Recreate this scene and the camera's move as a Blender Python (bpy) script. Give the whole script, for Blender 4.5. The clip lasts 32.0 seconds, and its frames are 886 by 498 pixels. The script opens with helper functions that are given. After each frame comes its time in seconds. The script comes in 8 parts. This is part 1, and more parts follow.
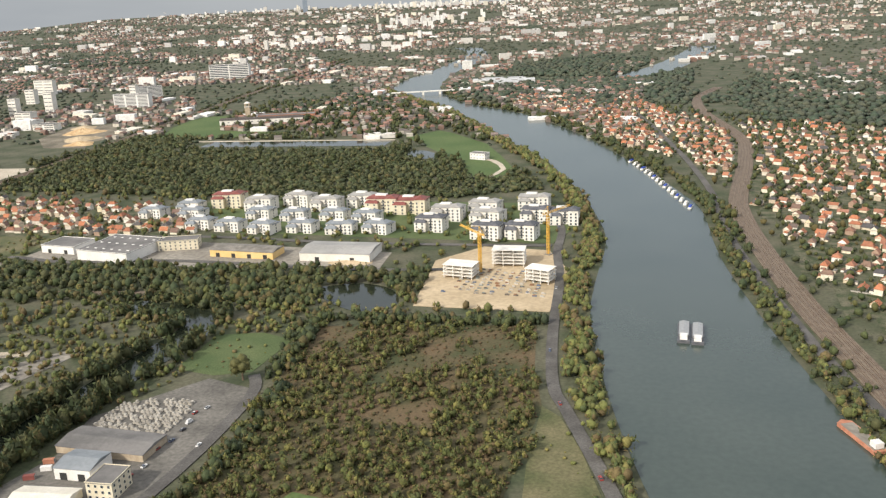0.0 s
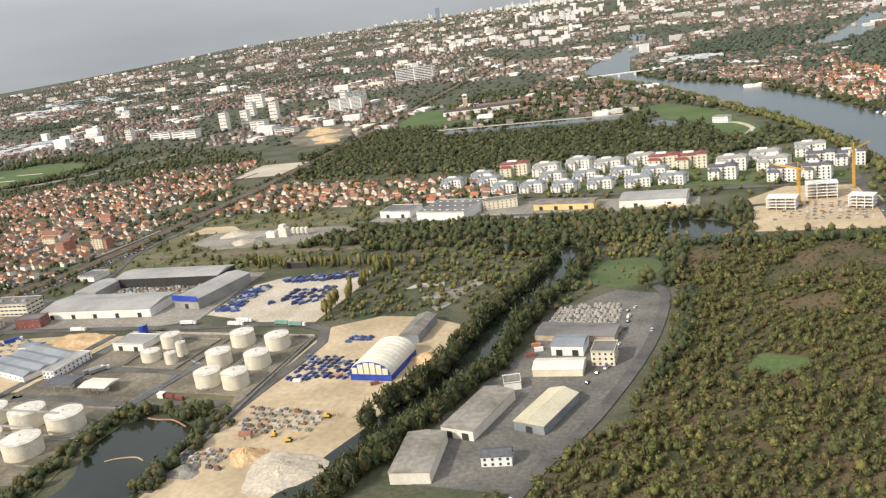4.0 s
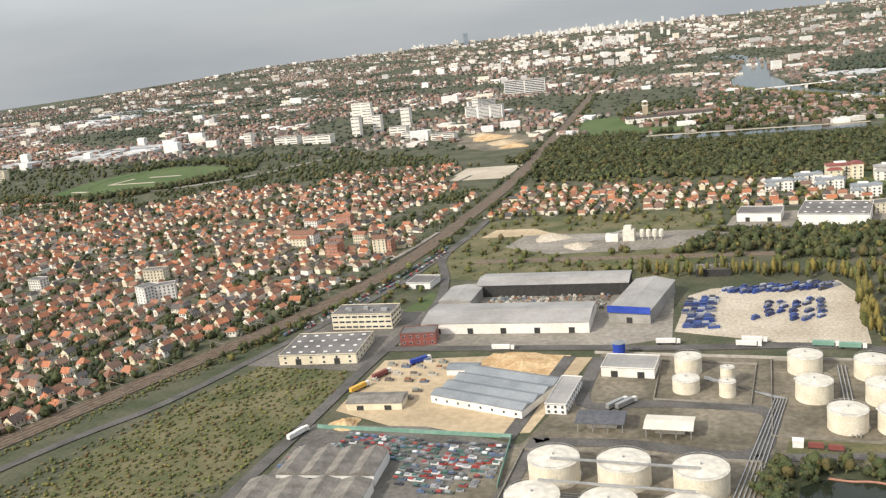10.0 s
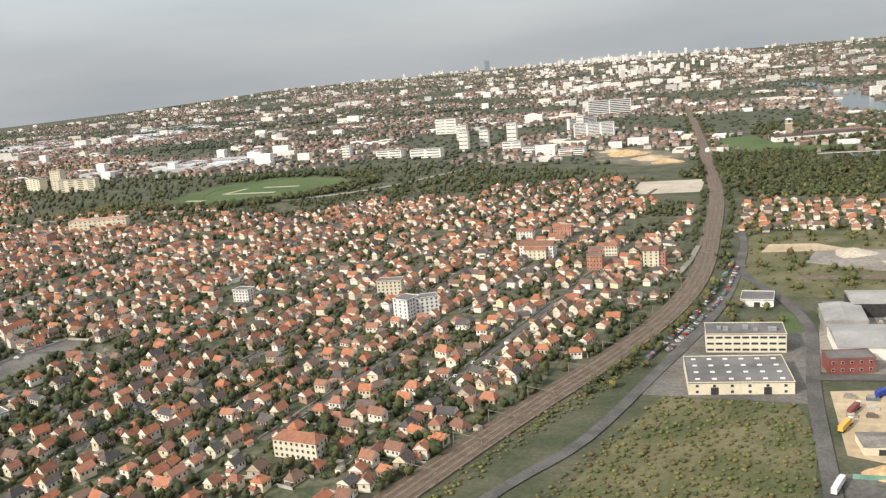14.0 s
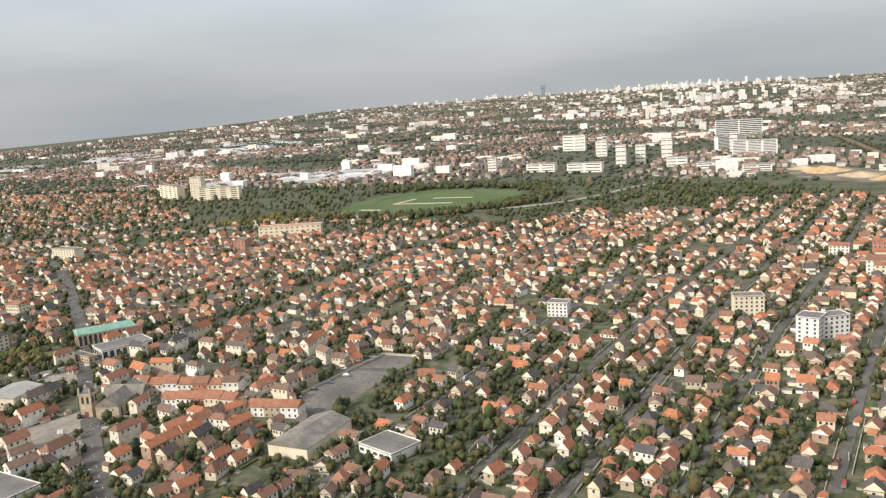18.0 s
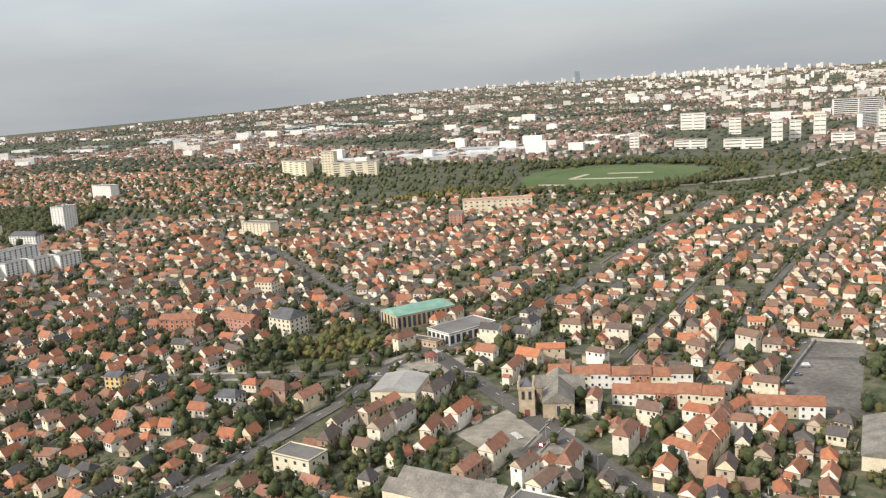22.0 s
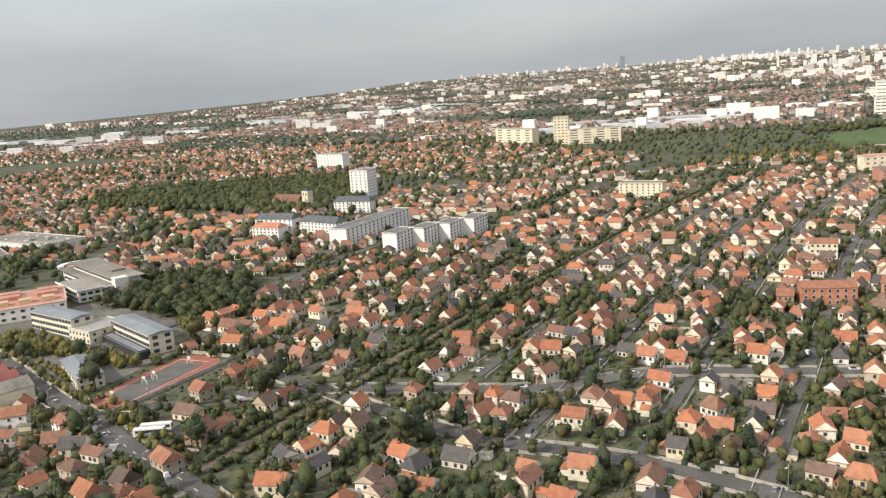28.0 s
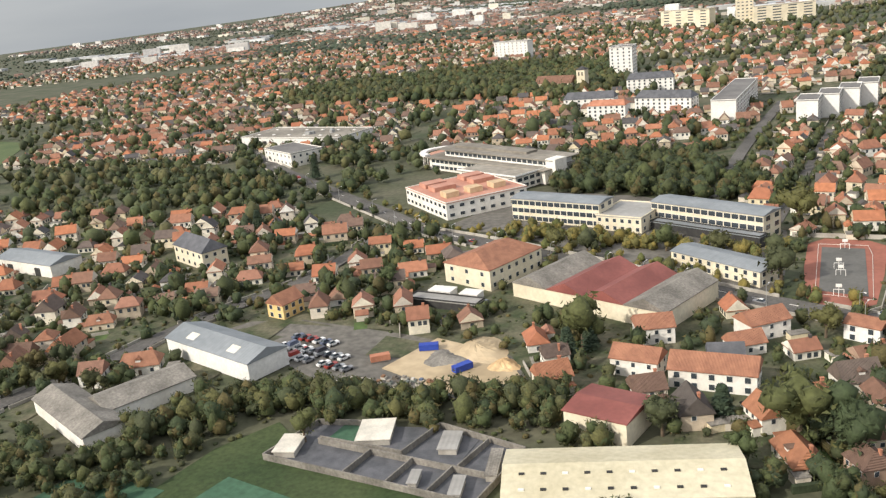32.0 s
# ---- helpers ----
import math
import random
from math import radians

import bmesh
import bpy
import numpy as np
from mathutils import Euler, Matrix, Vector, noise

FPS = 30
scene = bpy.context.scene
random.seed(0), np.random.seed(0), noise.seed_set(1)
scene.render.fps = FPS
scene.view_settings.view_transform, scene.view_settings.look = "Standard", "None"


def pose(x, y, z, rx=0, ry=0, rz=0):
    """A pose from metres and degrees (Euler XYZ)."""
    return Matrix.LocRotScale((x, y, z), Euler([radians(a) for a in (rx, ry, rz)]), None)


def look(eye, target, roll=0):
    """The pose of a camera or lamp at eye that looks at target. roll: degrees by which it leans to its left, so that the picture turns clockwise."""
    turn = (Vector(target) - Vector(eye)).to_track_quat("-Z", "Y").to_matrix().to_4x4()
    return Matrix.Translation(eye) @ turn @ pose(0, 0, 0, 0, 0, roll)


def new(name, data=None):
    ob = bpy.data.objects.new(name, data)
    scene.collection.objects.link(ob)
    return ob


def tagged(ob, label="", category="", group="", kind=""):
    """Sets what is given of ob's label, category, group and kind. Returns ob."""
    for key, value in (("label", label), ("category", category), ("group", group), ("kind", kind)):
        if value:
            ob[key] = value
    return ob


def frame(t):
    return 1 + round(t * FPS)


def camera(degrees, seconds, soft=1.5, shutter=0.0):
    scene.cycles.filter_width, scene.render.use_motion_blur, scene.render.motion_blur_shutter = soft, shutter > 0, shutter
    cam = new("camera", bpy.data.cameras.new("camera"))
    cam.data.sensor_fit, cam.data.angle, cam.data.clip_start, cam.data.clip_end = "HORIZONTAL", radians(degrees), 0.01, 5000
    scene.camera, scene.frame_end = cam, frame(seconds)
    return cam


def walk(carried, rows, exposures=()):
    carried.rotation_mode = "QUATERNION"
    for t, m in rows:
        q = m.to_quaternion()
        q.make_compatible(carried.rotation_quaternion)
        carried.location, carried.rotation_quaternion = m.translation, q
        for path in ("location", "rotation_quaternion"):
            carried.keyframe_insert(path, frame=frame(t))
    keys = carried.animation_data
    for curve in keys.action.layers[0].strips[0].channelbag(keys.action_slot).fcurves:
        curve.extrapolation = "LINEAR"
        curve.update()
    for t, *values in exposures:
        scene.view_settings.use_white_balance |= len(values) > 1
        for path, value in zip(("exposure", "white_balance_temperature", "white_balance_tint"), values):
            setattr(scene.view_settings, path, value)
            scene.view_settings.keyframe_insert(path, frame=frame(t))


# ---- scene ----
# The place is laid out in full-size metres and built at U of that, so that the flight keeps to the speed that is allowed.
U = 0.52

cam = camera(53.4, 32.0, soft=1.3)
# seconds, eye in full-size metres, yaw, pitch, roll
ROWS = [
    (0.0, 1006.2, 161.7, 245.8, 16.18, -16.62, -2.66),
    (0.5, 998.3, 125.9, 247.0, 18.34, -14.69, -3.76),
    (1.0, 990.7, 90.0, 248.6, 19.61, -14.01, -5.85),
    (1.5, 987.7, 53.4, 247.5, 21.80, -12.64, -7.63),
    (2.0, 978.5, 17.8, 245.2, 23.07, -12.92, -8.18),
    (2.5, 955.6, -10.9, 244.9, 22.95, -14.02, -7.70),
    (3.0, 924.9, -25.4, 244.3, 23.68, -13.93, -7.83),
    (3.5, 889.7, -23.5, 242.2, 24.51, -14.76, -7.96),
    (5.5, 748.7, -16.6, 233.8, 23.42, -16.67, -7.49),
    (6.0, 713.4, -15.0, 231.7, 23.04, -16.68, -7.28),
    (6.5, 678.1, -13.6, 229.5, 22.45, -15.99, -6.89),
    (7.0, 642.7, -12.2, 227.4, 22.35, -14.78, -6.77),
    (7.5, 607.2, -10.9, 225.2, 22.07, -13.70, -6.49),
    (8.0, 571.8, -9.6, 223.0, 21.63, -13.27, -6.17),
    (8.5, 536.3, -8.5, 220.8, 21.78, -13.40, -6.36),
    (9.0, 500.8, -7.4, 218.7, 22.09, -13.64, -6.29),
    (9.5, 465.2, -6.4, 216.5, 22.77, -13.93, -6.50),
    (10.0, 429.6, -5.4, 214.2, 23.25, -13.80, -6.43),
    (10.5, 394.0, -4.5, 212.0, 22.84, -13.19, -5.71),
    (11.0, 358.4, -3.8, 209.8, 22.07, -12.58, -5.32),
    (11.5, 322.7, -3.0, 207.6, 21.86, -11.93, -5.17),
    (12.0, 286.9, -2.4, 205.3, 22.12, -11.33, -5.35),
    (12.5, 251.2, -1.8, 203.0, 22.19, -11.09, -5.36),
    (13.0, 215.4, -1.4, 200.8, 22.11, -11.07, -5.03),
    (13.5, 179.6, -0.9, 198.5, 22.16, -11.36, -4.93),
    (14.0, 143.7, -0.6, 196.2, 22.47, -11.96, -5.02),
    (14.5, 107.9, -0.3, 193.9, 23.05, -12.22, -5.20),
    (16.5, -36.0, -0.0, 184.6, 24.36, -9.90, -4.50),
    (17.0, -72.1, -0.2, 182.3, 24.46, -8.48, -4.34),
    (17.5, -108.1, -0.3, 179.9, 24.67, -9.19, -3.89),
    (18.0, -144.3, -0.6, 177.6, 23.96, -10.11, -3.92),
    (18.5, -180.4, -0.9, 175.2, 24.02, -10.80, -4.24),
    (19.0, -216.6, -1.4, 172.8, 24.09, -11.55, -4.33),
    (19.5, -252.8, -1.8, 170.4, 24.05, -12.02, -4.27),
    (20.0, -289.1, -2.4, 168.0, 24.11, -12.11, -4.47),
    (20.5, -325.3, -3.0, 165.6, 24.23, -11.62, -4.47),
    (21.0, -361.6, -3.8, 163.2, 24.24, -11.07, -4.27),
    (21.5, -398.0, -4.5, 160.7, 24.25, -10.85, -3.98),
    (22.0, -434.4, -5.4, 158.3, 24.32, -10.75, -3.72),
    (22.5, -470.8, -6.4, 155.8, 24.52, -10.66, -3.64),
    (23.0, -507.2, -7.4, 153.4, 24.82, -10.72, -3.80),
    (23.5, -543.7, -8.5, 150.9, 24.98, -10.89, -3.83),
    (24.0, -580.2, -9.6, 148.4, 25.23, -11.09, -3.97),
    (24.5, -616.8, -10.9, 145.9, 25.78, -12.07, -4.95),
    (25.0, -653.3, -12.2, 143.4, 25.92, -13.87, -5.59),
    (25.5, -689.9, -13.6, 140.9, 25.60, -15.16, -5.77),
    (27.5, -836.7, -19.9, 130.8, 24.29, -11.88, -4.42),
    (28.0, -873.5, -21.7, 128.2, 24.44, -11.23, -4.19),
    (28.5, -910.3, -23.5, 125.7, 24.67, -10.75, -3.92),
    (29.0, -947.1, -25.4, 123.1, 25.05, -10.66, -4.32),
    (29.5, -984.0, -27.4, 120.5, 25.48, -10.99, -4.66),
    (30.0, -1020.9, -29.5, 117.9, 25.75, -11.84, -4.99),
    (30.5, -1057.8, -31.6, 115.3, 26.01, -13.62, -5.67),
    (31.0, -1094.8, -33.8, 112.7, 25.39, -16.18, -5.64),
    (31.5, -1131.8, -36.1, 110.1, 24.45, -17.84, -6.05),
    (32.0, -1168.9, -38.5, 107.4, 24.67, -16.69, -6.46),]
walk(cam, [(t, pose(U * x, U * y, U * z, 90 + pitch, 0, yaw) @ pose(0, 0, 0, 0, 0, roll)) for t, x, y, z, yaw, pitch, roll in ROWS])
scene.view_settings.exposure = 0.34

# ---- light: hazy afternoon sun over a pale grey sky ----
SUN_AZ, SUN_EL = radians(236), radians(33)  # azimuth counted from +x, counterclockwise
world = bpy.data.worlds.new("hazy_sky")
scene.world = world
world.use_nodes = True
wt = world.node_tree
wt.nodes.clear()
sky = wt.nodes.new("ShaderNodeTexSky")
sky.sky_type, sky.sun_disc = "NISHITA", False
sky.sun_elevation, sky.sun_rotation = SUN_EL, math.pi / 2 - SUN_AZ
sky.air_density, sky.dust_density, sky.ozone_density = 1.0, 4.0, 1.0
crd = wt.nodes.new("ShaderNodeTexCoord")
mp = wt.nodes.new("ShaderNodeMapping")
mp.inputs["Scale"].default_value = (1.2, 1.2, 7.0)
cl = wt.nodes.new("ShaderNodeTexNoise")
cl.inputs["Scale"].default_value, cl.inputs["Detail"].default_value = 2.2, 5.0
sep = wt.nodes.new("ShaderNodeSeparateXYZ")
ramp = wt.nodes.new("ShaderNodeValToRGB")
ramp.color_ramp.elements[0].position, ramp.color_ramp.elements[0].color = 0.0, (0.44, 0.468, 0.49, 1)
ramp.color_ramp.elements[1].position, ramp.color_ramp.elements[1].color = 0.30, (0.63, 0.66, 0.70, 1)
ramp.color_ramp.elements.new(0.75).color = (0.92, 0.92, 0.91, 1)
band = wt.nodes.new("ShaderNodeMix")
band.data_type = "RGBA"
band.blend_type = "MULTIPLY"
cramp = wt.nodes.new("ShaderNodeValToRGB")
cramp.color_ramp.elements[0].position, cramp.color_ramp.elements[0].color = 0.3, (0.86, 0.87, 0.9, 1)
cramp.color_ramp.elements[1].position, cramp.color_ramp.elements[1].color = 0.7, (1.12, 1.1, 1.08, 1)
band.inputs["Factor"].default_value = 1.0
bg1 = wt.nodes.new("ShaderNodeBackground")
bg2 = wt.nodes.new("ShaderNodeBackground")
bg1.inputs["Strength"].default_value = 0.05
bg2.inputs["Strength"].default_value = 0.75
add = wt.nodes.new("ShaderNodeAddShader")
wo = wt.nodes.new("ShaderNodeOutputWorld")
ln = wt.links.new
ln(crd.outputs["Generated"], mp.inputs["Vector"])
ln(mp.outputs["Vector"], cl.inputs["Vector"])
ln(crd.outputs["Generated"], sep.inputs["Vector"])
ln(sep.outputs["Z"], ramp.inputs["Fac"])
ln(cl.outputs["Fac"], cramp.inputs["Fac"])
ln(ramp.outputs["Color"], band.inputs["A"])
ln(cramp.outputs["Color"], band.inputs["B"])
ln(band.outputs["Result"], bg2.inputs["Color"])
ln(sky.outputs["Color"], bg1.inputs["Color"])
ln(bg1.outputs["Background"], add.inputs[0])
ln(bg2.outputs["Background"], add.inputs[1])
ln(add.outputs["Shader"], wo.inputs["Surface"])

sun = new("sun", bpy.data.lights.new("sun", "SUN"))
sun.data.energy, sun.data.angle, sun.data.color = 3.1, radians(1.2), (1.0, 0.945, 0.85)
sun.matrix_world = look((math.cos(SUN_AZ) * math.cos(SUN_EL) * 900, math.sin(SUN_AZ) * math.cos(SUN_EL) * 900, math.sin(SUN_EL) * 900), (0, 0, 0))

# ---- materials ----
def mat(name, a, b, scale=0.2, rough=0.9, metal=0.0, bump=0.0, fine=None, vary=None, stripe=None, spec=0.3, grain=0.1):
    """Two colours mixed by large noise, darkened by fine grain; vary: (list of colours, "object" or "island") picked at random; stripe: (metres, depth) ribs."""
    m = bpy.data.materials.new(name)
    m.use_nodes = True
    t = m.node_tree
    p = t.nodes["Principled BSDF"]
    p.inputs["Roughness"].default_value, p.inputs["Metallic"].default_value = rough, metal
    p.inputs["Specular IOR Level"].default_value = spec
    c = t.nodes.new("ShaderNodeTexCoord")
    n = t.nodes.new("ShaderNodeTexNoise")
    n.inputs["Scale"].default_value, n.inputs["Detail"].default_value = scale / U, 6.0
    t.links.new(c.outputs["Object"], n.inputs["Vector"])
    if vary:
        r = t.nodes.new("ShaderNodeValToRGB")
        r.color_ramp.interpolation = "CONSTANT"
        e = r.color_ramp.elements
        cols = vary[0]
        e[0].color = (*cols[0], 1)
        e[1].position, e[1].color = 1 / len(cols), (*cols[1], 1)
        for i in range(2, len(cols)):
            e.new(i / len(cols)).color = (*cols[i], 1)
        if vary[1] == "object":
            t.links.new(t.nodes.new("ShaderNodeObjectInfo").outputs["Random"], r.inputs["Fac"])
        else:
            t.links.new(t.nodes.new("ShaderNodeNewGeometry").outputs["Random Per Island"], r.inputs["Fac"])
        base = r.outputs["Color"]
        lo = t.nodes.new("ShaderNodeMapRange")
        lo.inputs["From Min"].default_value, lo.inputs["From Max"].default_value = 0.3, 0.7
        lo.inputs["To Min"].default_value, lo.inputs["To Max"].default_value = 0.78, 1.12
        t.links.new(n.outputs["Fac"], lo.inputs["Value"])
        mul = t.nodes.new("ShaderNodeVectorMath")
        mul.operation = "SCALE"
        t.links.new(base, mul.inputs[0])
        t.links.new(lo.outputs["Result"], mul.inputs["Scale"])
        col = mul.outputs["Vector"]
    else:
        r = t.nodes.new("ShaderNodeValToRGB")
        e = r.color_ramp.elements
        e[0].position, e[0].color = 0.36, (*a, 1)
        e[1].position, e[1].color = 0.64, (*b, 1)
        t.links.new(n.outputs["Fac"], r.inputs["Fac"])
        col = r.outputs["Color"]
    f = t.nodes.new("ShaderNodeTexNoise")
    f.inputs["Scale"].default_value, f.inputs["Detail"].default_value = (fine or scale * 9) / U, 4.0
    t.links.new(c.outputs["Object"], f.inputs["Vector"])
    fr = t.nodes.new("ShaderNodeMapRange")
    fr.inputs["From Min"].default_value, fr.inputs["From Max"].default_value = 0.3, 0.7
    fr.inputs["To Min"].default_value, fr.inputs["To Max"].default_value = 1 - grain, 1 + 0.8 * grain
    t.links.new(f.outputs["Fac"], fr.inputs["Value"])
    sc = t.nodes.new("ShaderNodeVectorMath")
    sc.operation = "SCALE"
    t.links.new(col, sc.inputs[0])
    t.links.new(fr.outputs["Result"], sc.inputs["Scale"])
    t.links.new(sc.outputs["Vector"], p.inputs["Base Color"])
    if bump or stripe:
        b_ = t.nodes.new("ShaderNodeBump")
        b_.inputs["Strength"].default_value, b_.inputs["Distance"].default_value = bump or 0.6, 0.3 * U
        if stripe:
            w = t.nodes.new("ShaderNodeTexWave")
            w.inputs["Scale"].default_value = 0.31 / (stripe * U)
            t.links.new(c.outputs["Object"], w.inputs["Vector"])
            t.links.new(w.outputs["Fac"], b_.inputs["Height"])
        else:
            t.links.new(f.outputs["Fac"], b_.inputs["Height"])
        t.links.new(b_.outputs["Normal"], p.inputs["Normal"])
    return m


WALLS = [(0.72, 0.657, 0.522), (0.756, 0.711, 0.603), (0.648, 0.558, 0.414), (0.522, 0.432, 0.324), (0.774, 0.747, 0.684), (0.702, 0.603, 0.414), (0.612, 0.549, 0.459), (0.738, 0.675, 0.54), (0.378, 0.261, 0.189), (0.684, 0.612, 0.504), (0.756, 0.72, 0.63), (0.468, 0.387, 0.288), (0.711, 0.63, 0.477)]
ROOFS = [(0.34, 0.135, 0.075), (0.27, 0.125, 0.08), (0.41, 0.165, 0.085), (0.21, 0.11, 0.075), (0.17, 0.11, 0.085), (0.37, 0.15, 0.08), (0.13, 0.10, 0.085), (0.29, 0.14, 0.09), (0.085, 0.08, 0.08), (0.31, 0.155, 0.105), (0.23, 0.125, 0.085), (0.38, 0.17, 0.10), (0.30, 0.13, 0.075), (0.20, 0.13, 0.095), (0.10, 0.09, 0.085)]
ROOFS_NEAR = [(0.32, 0.145, 0.085), (0.22, 0.12, 0.082), (0.37, 0.165, 0.092), (0.17, 0.105, 0.078), (0.13, 0.095, 0.078), (0.34, 0.15, 0.085), (0.10, 0.085, 0.075), (0.26, 0.14, 0.095), (0.075, 0.073, 0.075), (0.28, 0.155, 0.11), (0.19, 0.12, 0.088), (0.35, 0.17, 0.105), (0.15, 0.115, 0.095)]
LEAVES = [(0.05, 0.06, 0.026), (0.055, 0.072, 0.027), (0.066, 0.08, 0.03), (0.078, 0.086, 0.03), (0.045, 0.062, 0.027), (0.094, 0.092, 0.032), (0.07, 0.072, 0.029), (0.098, 0.08, 0.03), (0.058, 0.066, 0.03)]
